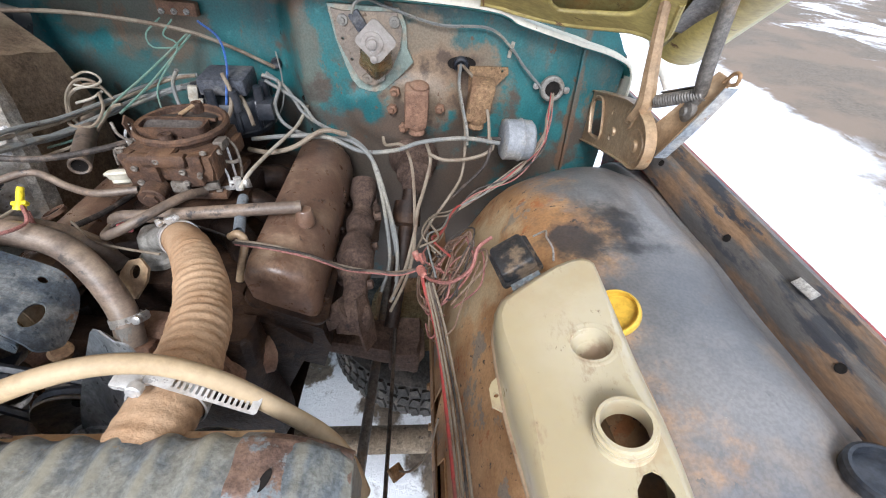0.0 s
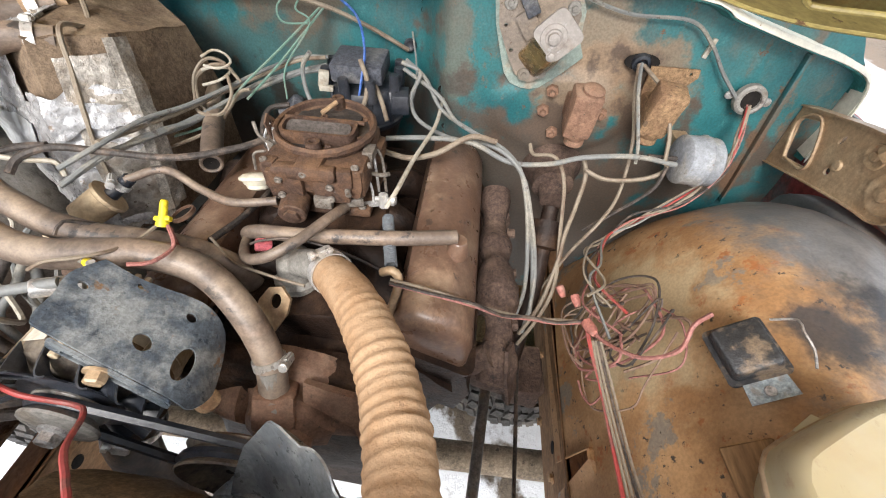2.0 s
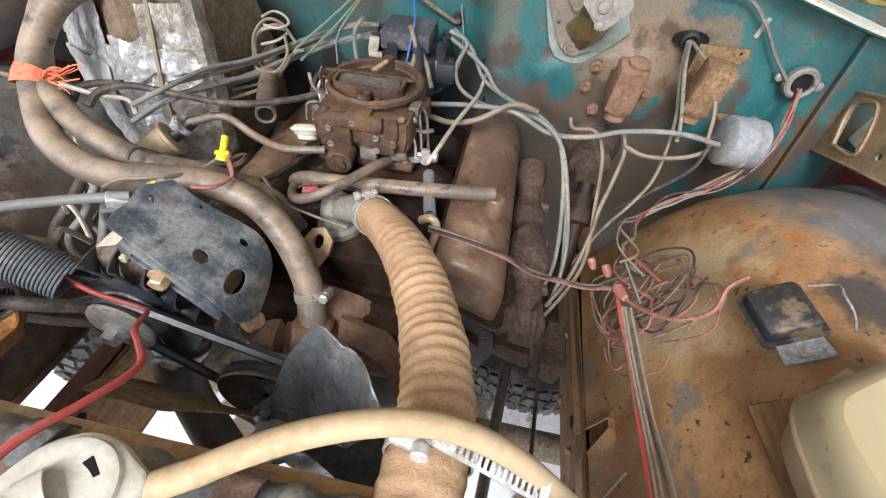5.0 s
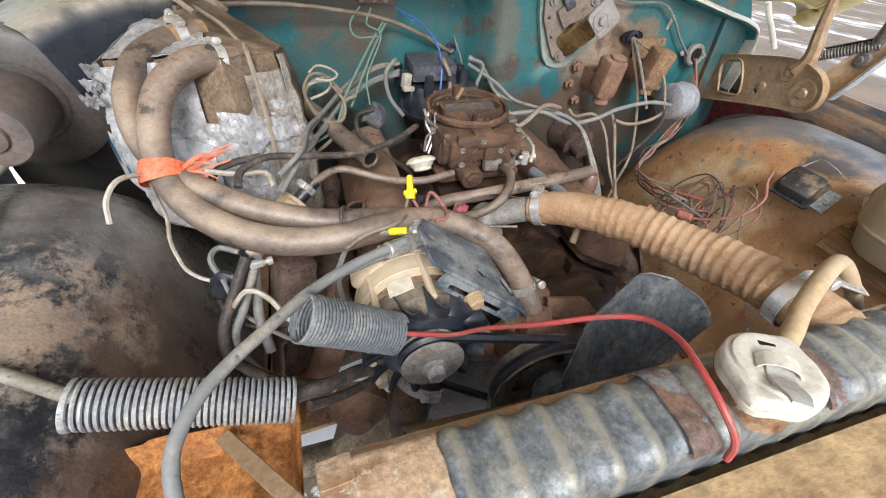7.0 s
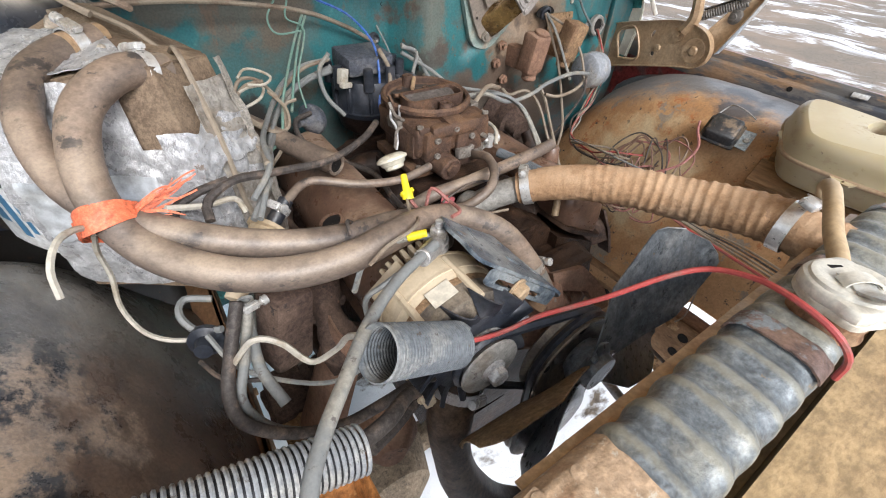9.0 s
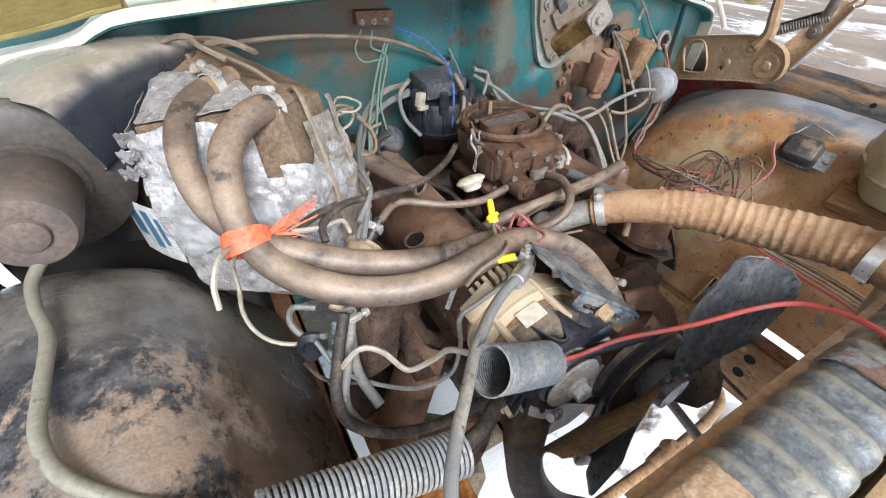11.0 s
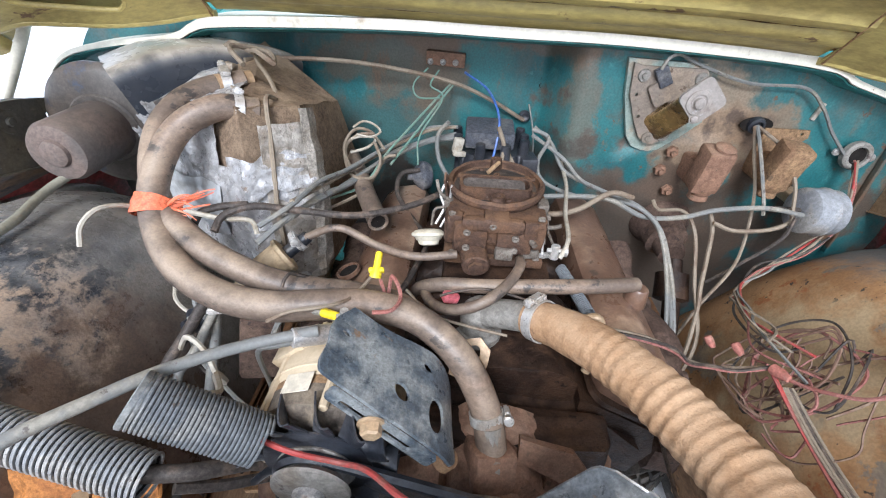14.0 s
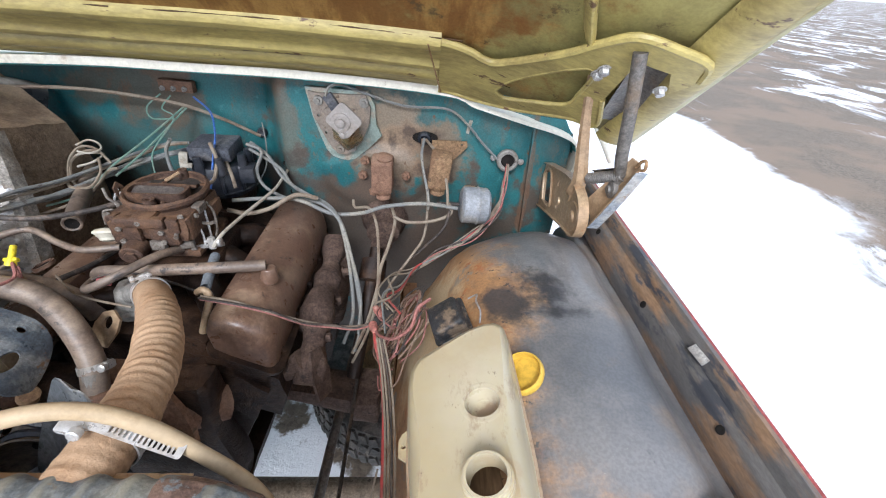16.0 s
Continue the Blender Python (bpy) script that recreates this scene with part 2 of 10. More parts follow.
RUST_DUST = (0.30, 0.19, 0.11)
M = {}
M["teal_light"] = surface("teal_edge", (0.05, 0.26, 0.26), (0.3, 0.2, 0.12), gloss=0.45, big=8, stain_at=(0.62, 0.72), bump=0.1)
M["cream_trim"] = surface("cream_paint", (0.66, 0.63, 0.53), (0.42, 0.33, 0.22), (0.24, 0.14, 0.07), gloss=0.45, big=10, stain_at=(0.57, 0.72), spot_at=(0.66, 0.71), bump=0.08, vary=0.25)
M["hood"] = surface("olive_yellow_paint", (0.45, 0.365, 0.125), (0.33, 0.258, 0.09), (0.12, 0.065, 0.03), gloss=0.45, big=6, stain_at=(0.48, 0.62), spot_at=(0.62, 0.67), spot_scale=18, bump=0.08, stretch=(0.45, 1.3, 1.3), vary=0.4)
M["engine"] = surface("baked_brown_engine_paint", (0.021, 0.0125, 0.0095), (0.052, 0.029, 0.018), (0.009, 0.0075, 0.007), gloss=0.5, big=10, fine=110, bump=0.5, dust=(0.095, 0.054, 0.033), dust_at=(0.50, 0.82))
M["cover"] = surface("brown_valve_cover", (0.140, 0.082, 0.056), (0.27, 0.175, 0.118), (0.065, 0.042, 0.032), gloss=0.30, big=8, fine=170, stain_at=(0.54, 0.70), bump=0.10, dust=(0.36, 0.26, 0.18), dust_at=(0.46, 0.78), vary=0.5)
M["exhaust"] = surface("scaled_cast_iron", (0.085, 0.057, 0.046), (0.13, 0.088, 0.066), (0.034, 0.027, 0.024), gloss=0.85, big=14, fine=160, bump=0.5)
M["carb"] = surface("dirty_carburettor_casting", (0.078, 0.048, 0.036), (0.125, 0.07, 0.042), (0.16, 0.145, 0.13), gloss=0.6, metal=0.05, big=22, fine=200, spot_at=(0.64, 0.74), bump=0.5, dust=(0.17, 0.10, 0.058))
M["zinc"] = surface("dull_zinc", (0.50, 0.50, 0.50), (0.33, 0.30, 0.27), gloss=0.38, metal=0.45, big=25, fine=200, bump=0.1)
M["bright"] = surface("bright_steel", (0.62, 0.61, 0.59), (0.47, 0.43, 0.38), gloss=0.30, metal=0.5, big=30, fine=220, bump=0.04, vary=0.3)
M["alloy"] = surface("dusty_alloy", (0.50, 0.405, 0.28), (0.40, 0.30, 0.185), (0.26, 0.18, 0.11), gloss=0.75, big=9, fine=120, stain_at=(0.44, 0.66), spot_at=(0.64, 0.72), bump=0.12, dust=(0.55, 0.455, 0.325), vary=0.25)
M["black_metal"] = surface("chipped_black_steel", (0.072, 0.094, 0.122), (0.25, 0.27, 0.275), (0.20, 0.12, 0.065), gloss=0.30, metal=0.1, big=18, fine=190, stain_at=(0.47, 0.64), spot_at=(0.60, 0.66), spot_scale=22, bump=0.2, vary=0.9)
M["black_plastic"] = surface("black_plastic", (0.020, 0.024, 0.033), (0.045, 0.047, 0.055), gloss=0.36, big=14, fine=160, bump=0.15, dust=(0.12, 0.11, 0.10), dust_at=(0.52, 0.85))
M["rubber"] = surface("dusty_hose_rubber", (0.138, 0.106, 0.085), (0.215, 0.158, 0.118), (0.050, 0.042, 0.038), gloss=0.48, big=7, fine=120, stain_at=(0.48, 0.60), spot_at=(0.585, 0.64), spot_scale=26, bump=0.08, dust=(0.32, 0.25, 0.185), dust_at=(0.42, 0.68), stretch=(1.0, 1.0, 1.6), vary=0.6)
M["ribhose"] = surface("mud_caked_hose", (0.365, 0.222, 0.122), (0.42, 0.275, 0.165), (0.19, 0.11, 0.065), gloss=0.85, big=14, fine=160, spot_at=(0.62, 0.70), bump=0.4, dust=(0.44, 0.30, 0.185), dust_at=(0.3, 0.7), vary=0.5)
M["beige_hose"] = surface("beige_rubber", (0.44, 0.335, 0.21), (0.40, 0.29, 0.165), gloss=0.5, big=10, fine=120, stain_at=(0.45, 0.7), bump=0.08, vary=0.15)
M["diaphragm"] = surface("chalky_cream_plastic", (0.60, 0.56, 0.45), (0.50, 0.44, 0.33), gloss=0.5, big=30, fine=150, bump=0.08, vary=0.2)
M["yellow"] = surface("yellow_plastic", (0.66, 0.44, 0.05), (0.58, 0.37, 0.05), gloss=0.35, big=6, stain_at=(0.4, 0.7), bump=0.03, vary=0.08)
M["yellow_bright"] = surface("bright_yellow_plastic", (0.85, 0.66, 0.02), gloss=0.4, big=30, bump=0.03)
M["brass"] = surface("tarnished_brass", (0.22, 0.12, 0.07), (0.30, 0.2, 0.12), (0.25, 0.26, 0.25), gloss=0.55, metal=0.4, big=20, fine=150, spot_at=(0.6, 0.66), bump=0.25)
M["cap_lever"] = surface("grey_lever_strip", (0.44, 0.435, 0.41), (0.37, 0.33, 0.27), gloss=0.45, metal=0.2, big=20, fine=150, bump=0.06, vary=0.3)
M["cap_white"] = surface("chalky_white_cap", (0.60, 0.575, 0.50), (0.50, 0.44, 0.34), (0.34, 0.27, 0.18), gloss=0.5, metal=0.15, big=16, fine=150, stain_at=(0.50, 0.72), spot_at=(0.68, 0.74), bump=0.08, vary=0.3)
M["tan_panel"] = surface("tan_dusty_panel", (0.36, 0.255, 0.135), (0.24, 0.15, 0.075), (0.11, 0.075, 0.05), gloss=0.6, big=7, fine=120, stain_at=(0.42, 0.6), spot_at=(0.60, 0.70), bump=0.2, stretch=(0.5, 1, 1), vary=0.8)
M["red_paint"] = surface("faded_red_paint", (0.30, 0.055, 0.05), (0.2, 0.1, 0.09), gloss=0.5, big=12, bump=0.05)
M["brown_block"] = surface("red_brown_rusted_casting", (0.24, 0.14, 0.095), (0.19, 0.11, 0.075), (0.10, 0.07, 0.05), gloss=0.75, big=16, fine=170, bump=0.3, dust=(0.30, 0.20, 0.14), vary=0.7)
M["tan_rust"] = surface("tan_rusted_steel", (0.36, 0.245, 0.145), (0.44, 0.32, 0.20), (0.30, 0.13, 0.05), gloss=0.36, metal=0.15, big=9, fine=130, spot_at=(0.60, 0.72), bump=0.12, vary=0.5)
M["grey_plate"] = surface("grey_pitted_alloy", (0.27, 0.26, 0.24), (0.22, 0.19, 0.155), (0.12, 0.10, 0.09), gloss=0.6, metal=0.2, big=14, fine=160, bump=0.2, vary=0.6)
M["wire_grey"] = surface("grey_cable", (0.185, 0.19, 0.185), (0.25, 0.235, 0.20), (0.11, 0.095, 0.085), gloss=0.5, big=16, fine=200, bump=0.08, vary=0.25)
M["wire_tan"] = surface("tan_dusty_wire", (0.235, 0.195, 0.148), (0.17, 0.125, 0.09), gloss=0.6, big=20, fine=200, bump=0.08, vary=0.3)
M["wire_brown"] = surface("brown_dusty_wire", (0.185, 0.115, 0.085), (0.24, 0.175, 0.125), gloss=0.6, big=25, fine=200, bump=0.06, vary=0.4)
M["wire_dark"] = surface("dark_wire", (0.06, 0.052, 0.048), (0.13, 0.10, 0.08), gloss=0.6, big=30, fine=200, bump=0.08)
M["wire_white"] = surface("off_white_wire", (0.42, 0.39, 0.33), (0.32, 0.275, 0.21), gloss=0.55, big=30, fine=200, bump=0.05, vary=0.3)
M["wire_red"] = surface("red_wire", (0.37, 0.060, 0.054), (0.26, 0.085, 0.07), gloss=0.45, big=30, fine=200, bump=0.03, vary=0.3)
M["wire_pink"] = surface("faded_pink_wire", (0.30, 0.14, 0.125), (0.3, 0.12, 0.1), gloss=0.55, big=30, fine=200, bump=0.05)
M["wire_green"] = surface("green_wire", (0.15, 0.25, 0.205), (0.20, 0.235, 0.19), gloss=0.55, big=30, fine=200, bump=0.05, vary=0.3)
M["wire_blue"] = surface("blue_wire", (0.05, 0.13, 0.42), (0.1, 0.15, 0.33), gloss=0.4, big=30, bump=0.03)
M["pink_plastic"] = surface("pink_connector", (0.62, 0.16, 0.19), (0.5, 0.2, 0.2), gloss=0.5, big=40, bump=0.03)
M["orange_tape"] = surface("orange_tape", (0.72, 0.17, 0.08), (0.6, 0.2, 0.11), gloss=0.45, big=40, fine=200, bump=0.15)
M["foil"] = surface("silver_duct_tape", (0.47, 0.475, 0.49), (0.34, 0.33, 0.32), (0.22, 0.175, 0.14), gloss=0.28, metal=0.35, big=11, fine=70, stain_at=(0.50, 0.66), spot_at=(0.62, 0.67), spot_scale=34, bump=0.9, vary=0.7)
M["tape_grey"] = surface("grey_cloth_tape", (0.30, 0.28, 0.25), (0.22, 0.18, 0.14), gloss=0.6, big=20, fine=200, bump=0.3)
M["fibre"] = surface("brown_fibreboard", (0.155, 0.112, 0.078), (0.22, 0.158, 0.105), (0.10, 0.075, 0.055), gloss=0.85, big=12, fine=170, bump=0.4, dust=(0.33, 0.25, 0.17))
M["blower"] = surface("dusty_black_housing", (0.064, 0.056, 0.050), (0.112, 0.088, 0.072), (0.034, 0.048, 0.082), gloss=0.42, big=6, fine=140, spot_at=(0.54, 0.60), spot_scale=8, bump=0.1, dust=(0.165, 0.128, 0.10), vary=0.8)
M["duct"] = surface("black_gloss_duct", (0.024, 0.030, 0.042), (0.036, 0.038, 0.044), gloss=0.26, big=5, fine=140, stain_at=(0.4, 0.9), bump=0.02, dust=(0.44, 0.40, 0.345), dust_at=(0.32, 0.60), vary=0.3)
M["orange_rust"] = surface("bright_orange_rust", (0.36, 0.155, 0.048), (0.25, 0.10, 0.032), (0.46, 0.24, 0.085), gloss=0.7, big=13, fine=130, bump=0.45)
M["wood"] = surface("weathered_wood", (0.28, 0.17, 0.085), (0.22, 0.13, 0.065), (0.13, 0.08, 0.04), gloss=0.75, big=14, fine=90, bump=0.3, stretch=(1, 0.12, 1))
M["frame_rust"] = surface("rusted_frame_steel", (0.33, 0.205, 0.11), (0.42, 0.275, 0.155), (0.11, 0.07, 0.045), gloss=0.8, big=9, fine=120, bump=0.4)
M["rail_rust"] = surface("dark_rusted_rail", (0.175, 0.092, 0.048), (0.25, 0.135, 0.068), (0.07, 0.042, 0.03), gloss=0.7, big=8, fine=120, bump=0.3, stretch=(1, 0.5, 1), vary=0.6)
M["rail_web"] = surface("tan_rusted_rail_web", (0.25, 0.145, 0.075), (0.33, 0.205, 0.11), (0.10, 0.06, 0.038), gloss=0.75, big=9, fine=120, bump=0.3, stretch=(1, 0.5, 1), vary=0.7)
M["axle"] = surface("muddy_axle_steel", (0.20, 0.16, 0.115), (0.28, 0.22, 0.155), (0.1, 0.08, 0.06), gloss=0.8, big=12, fine=130, bump=0.35)
M["tyre"] = surface("grey_tyre_rubber", (0.07, 0.068, 0.066), (0.14, 0.125, 0.11), gloss=0.8, big=14, fine=140, bump=0.3)
M["fan"] = surface("black_fan_steel", (0.135, 0.150, 0.165), (0.24, 0.245, 0.24), (0.17, 0.12, 0.08), gloss=0.30, metal=0.1, big=22, fine=140, stain_at=(0.46, 0.64), spot_at=(0.63, 0.72), bump=0.12, dust=(0.24, 0.21, 0.17), dust_at=(0.45, 0.75), stretch=(1, 1, 0.6))
M["fan_dusty"] = surface("dust_caked_pulley_steel", (0.105, 0.090, 0.078), (0.19, 0.155, 0.115), (0.05, 0.05, 0.052), gloss=0.5, metal=0.1, big=24, fine=150, bump=0.2, dust=(0.26, 0.215, 0.16))
M["fan_tan"] = surface("dusty_fan_steel", (0.34, 0.245, 0.15), (0.24, 0.165, 0.10), gloss=0.6, metal=0.15, big=12, fine=140, bump=0.2)
# near-black for closed discs and bars that paint the shade inside holes and slits
M["pitch"] = surface("hole_shade_black", (0.012, 0.010, 0.009), gloss=0.9, bump=0.0)
M["hose_brown"] = surface("oily_brown_hose", (0.075, 0.050, 0.034), (0.13, 0.085, 0.052), (0.035, 0.027, 0.022), gloss=0.5, big=12, fine=120, bump=0.12)
M["spring"] = surface("grey_spring_steel", (0.135, 0.150, 0.165), (0.20, 0.205, 0.20), (0.085, 0.075, 0.065), gloss=0.55, metal=0.0, big=25, fine=200, bump=0.06, vary=0.6)
M["relay_black"] = surface("dust_caked_relay", (0.030, 0.031, 0.034), (0.17, 0.125, 0.085), (0.07, 0.06, 0.05), gloss=0.45, big=26, fine=180, stain_at=(0.50, 0.60), bump=0.3)
M["conduit"] = surface("black_flexible_conduit", (0.020, 0.021, 0.025), (0.04, 0.04, 0.042), gloss=0.5, big=25, fine=200, bump=0.06, vary=0.6)
M["liner_grey"] = surface("grey_coil_liner", (0.055, 0.06, 0.066), (0.09, 0.09, 0.09), gloss=0.6, big=20, fine=200, bump=0.05)
M["conduit_wire"] = surface("rubbed_conduit_winding", (0.27, 0.285, 0.30), (0.38, 0.375, 0.355), (0.13, 0.12, 0.11), gloss=0.45, metal=0.0, big=25, fine=200, bump=0.06, vary=0.5)
M["brass_worn"] = surface("worn_brass_tank_end", (0.135, 0.088, 0.072), (0.20, 0.13, 0.095), (0.19, 0.21, 0.22), gloss=0.42, metal=0.1, big=14, fine=150, stain_at=(0.45, 0.6), spot_at=(0.54, 0.59), spot_scale=24, bump=0.3)
M["core"] = surface("dark_radiator_fins", (0.03, 0.028, 0.026), (0.07, 0.055, 0.04), gloss=0.7, metal=0.3, big=12, fine=300, bump=0.8, stretch=(1, 1, 6))
M["teal_rim"] = surface("worn_pale_teal_rim", (0.25, 0.31, 0.28), (0.32, 0.28, 0.22), (0.14, 0.10, 0.07), gloss=0.4, big=18, fine=150, stain_at=(0.48, 0.62), spot_at=(0.64, 0.70), bump=0.1, vary=0.5)
M["dusty_plate"] = surface("dusty_brown_grey_plate", (0.235, 0.20, 0.17), (0.28, 0.225, 0.175), (0.12, 0.085, 0.06), gloss=0.5, metal=0.1, big=16, fine=170, bump=0.12, vary=0.5)
M["tan_dark"] = surface("brassy_oily_housing", (0.175, 0.105, 0.045), (0.36, 0.23, 0.085), (0.05, 0.035, 0.025), gloss=0.26, metal=0.35, big=17, fine=120, stain_at=(0.45, 0.60), spot_at=(0.55, 0.66), bump=0.03, vary=0.25)
M["cover_grey"] = surface("dusty_grey_cover", (0.31, 0.285, 0.265), (0.25, 0.215, 0.19), (0.36, 0.34, 0.32), gloss=0.55, metal=0.1, big=16, fine=140, bump=0.05, vary=0.3)
M["tan_block"] = surface("tan_dusty_casting", (0.27, 0.175, 0.10), (0.20, 0.12, 0.07), (0.12, 0.08, 0.05), gloss=0.8, big=16, fine=170, bump=0.3)
M["zinc_dull"] = surface("oxidised_zinc_shell", (0.27, 0.285, 0.31), (0.34, 0.33, 0.31), (0.20, 0.17, 0.15), gloss=0.5, metal=0.1, big=14, fine=150, bump=0.08, vary=0.5)
M["motor_rust"] = surface("rust_bloomed_motor", (0.105, 0.092, 0.086), (0.150, 0.115, 0.100), (0.075, 0.07, 0.07), gloss=0.5, big=8, fine=150, bump=0.06, dust=(0.16, 0.13, 0.11), vary=0.45)
M["pink_faded"] = surface("faded_pink_plastic", (0.42, 0.17, 0.14), (0.36, 0.2, 0.16), gloss=0.6, big=40, bump=0.05)


class Graph:
    """Short names for the nodes of a material that already has its surface."""
    def __init__(self, m):
        self.t = m.node_tree
        self.bsdf = self.t.nodes["Principled BSDF"]
        self.old = self.bsdf.inputs["Base Color"].links[0].from_socket
        self.geo = self.t.nodes.new("ShaderNodeNewGeometry")
        self.pos = self.geo.outputs["Position"]
        sep = self.t.nodes.new("ShaderNodeSeparateXYZ")
        self.t.links.new(self.pos, sep.inputs[0])
        self.x, self.y, self.z = sep.outputs

    def put(self, v, socket):
        if isinstance(v, (int, float)):
            socket.default_value = v
        elif isinstance(v, tuple):
            socket.default_value = (*v, 1) if len(socket.default_value) == 4 else v
        else:
            self.t.links.new(v, socket)

    def calc(self, op, *args):
        n = self.t.nodes.new("ShaderNodeMath")
        n.operation = op
        for k, v in enumerate(args):
            self.put(v, n.inputs[k])
        return n.outputs[0]

    def noise(self, scale, detail=7.0, rough_=0.65, off=0.0, stretch=(1, 1, 1), warp=0.0):
        mp = self.t.nodes.new("ShaderNodeMapping")
        mp.inputs["Location"].default_value = (off, -off * 0.6, off * 1.7)
        mp.inputs["Scale"].default_value = stretch
        self.t.links.new(self.pos, mp.inputs["Vector"])
        n = self.t.nodes.new("ShaderNodeTexNoise")
        n.inputs["Scale"].default_value, n.inputs["Detail"].default_value, n.inputs["Roughness"].default_value, n.inputs["Distortion"].default_value = scale, detail, rough_, warp
        self.t.links.new(mp.outputs[0], n.inputs["Vector"])
        return n.outputs["Fac"]

    def ramp(self, fac, lo, hi, top=1.0):
        r = self.t.nodes.new("ShaderNodeMapRange")
        r.interpolation_type = "SMOOTHSTEP"
        r.inputs["From Min"].default_value, r.inputs["From Max"].default_value = lo, hi
        if hi < lo:
            r.inputs["From Min"].default_value, r.inputs["From Max"].default_value = hi, lo
            r.inputs["To Min"].default_value, r.inputs["To Max"].default_value = top, 0.0
        else:
            r.inputs["To Max"].default_value = top
        self.t.links.new(fac, r.inputs["Value"])
        return r.outputs[0]

    def mix(self, fac, a, b, mode="MIX"):
        n = self.t.nodes.new("ShaderNodeMixRGB")
        n.blend_type = mode
        for k, v in enumerate((fac, a, b)):
            self.put(v, n.inputs[k])
        return n.outputs[0]

    def blot(self, c, scale, wob=1.6, at=13.0):
        """Distance from a stain's middle, ragged by noise."""
        a = self.t.nodes.new("ShaderNodeVectorMath")
        a.operation = "SUBTRACT"
        self.t.links.new(self.pos, a.inputs[0])
        a.inputs[1].default_value = c
        b = self.t.nodes.new("ShaderNodeVectorMath")
        b.operation = "MULTIPLY"
        self.t.links.new(a.outputs[0], b.inputs[0])
        b.inputs[1].default_value = scale
        d = self.t.nodes.new("ShaderNodeVectorMath")
        d.operation = "LENGTH"
        self.t.links.new(b.outputs[0], d.inputs[0])
        n = self.calc("SUBTRACT", self.noise(at, 6.0, 0.6), 0.5)
        return self.calc("MULTIPLY_ADD", n, wob, d.outputs["Value"])

    def done(self, col, gloss=None):
        self.t.links.new(col, self.bsdf.inputs["Base Color"])
        if gloss is not None:
            self.t.links.new(gloss, self.bsdf.inputs["Roughness"])


def grain(g, col, scale=300.0, lo=0.55, hi=1.25):
    """Fine dirt grain over a colour."""
    return g.mix(0.55, col, g.mix(g.ramp(g.noise(scale, 3.0, 0.6, 1.3), 0.36, 0.63), (lo, lo, lo), (hi, hi, hi)), "MULTIPLY")


def apron_right_material():
    """Dusty rust on the engine side, a worn grey-black film over the arch, the lit crest painted as a pale streak."""
    m = surface("right_apron_paint", (0.4, 0.26, 0.13), gloss=0.4, big=9.0, fine=90, bump=0.12)
    g = Graph(m)
    q = g.calc("ABSOLUTE", g.calc("ADD", g.x, 0.39))
    tan = g.mix(g.ramp(g.noise(9, 7, 0.62), 0.40, 0.62), (0.47, 0.28, 0.135), (0.33, 0.175, 0.075))
    tan = g.mix(g.ramp(g.noise(24, 8, 0.7, 5.0), 0.58, 0.64), tan, (0.34, 0.13, 0.045))
    tan = g.mix(g.ramp(g.noise(9, 8, 0.7, 8.0), 0.57, 0.61, 0.8), tan, (0.20, 0.19, 0.165))
    tan = g.mix(g.ramp(g.noise(60, 6, 0.7, 2.0), 0.61, 0.65), tan, (0.06, 0.045, 0.035))
    film = g.mix(g.ramp(g.noise(4.5, 6, 0.6, 3.0), 0.38, 0.64), (0.200, 0.192, 0.188), (0.110, 0.112, 0.118))
    film = g.mix(g.ramp(g.noise(7, 7, 0.62, 1.0), 0.48, 0.66, 0.5), film, (0.26, 0.19, 0.13))
    film = g.mix(g.ramp(g.noise(60, 8, 0.72, 7.0, (1, 0.6, 1)), 0.58, 0.70, 0.4), film, (0.06, 0.058, 0.06))
    film = g.mix(g.ramp(g.noise(150, 5, 0.6, 12.0), 0.70, 0.74, 0.5), film, (0.42, 0.40, 0.37))
    film = g.mix(g.ramp(g.blot((0.245, 0.475, 1.09), (9.0, 15.0, 0.0), 2.4, 26), 1.25, 0.5, 0.92), film, (0.030, 0.031, 0.035))
    film = g.mix(g.ramp(g.noise(5, 8, 0.68, 17.0, (2.2, 0.5, 1.0)), 0.52, 0.64, 0.6), film, (0.075, 0.076, 0.082))
    where = g.ramp(g.calc("MULTIPLY_ADD", g.calc("SUBTRACT", g.noise(11, 9, 0.7, 9.0), 0.5), 0.32, q), 0.56, 0.67)
    col = g.mix(where, tan, film)
    col = g.mix(g.ramp(g.blot((0.222, 0.452, 1.09), (19.0, 21.0, 0.0), 1.8, 24), 1.1, 0.55, 0.9), col, (0.030, 0.031, 0.035))
    # Pale blot puts the light on the arch's rear crest into the colour.
    col = g.mix(g.ramp(g.blot((0.105, 0.585, 1.06), (17.0, 5.5, 0.0), 1.6, 20), 1.0, 0.5, 0.9), col, (0.52, 0.40, 0.24))
    col = grain(g, col, 240.0, 0.78, 1.12)
    g.done(col, g.calc("MULTIPLY_ADD", g.noise(40), 0.25, g.mix(where, (0.5, 0.5, 0.5), (0.22, 0.22, 0.22))))
    return m


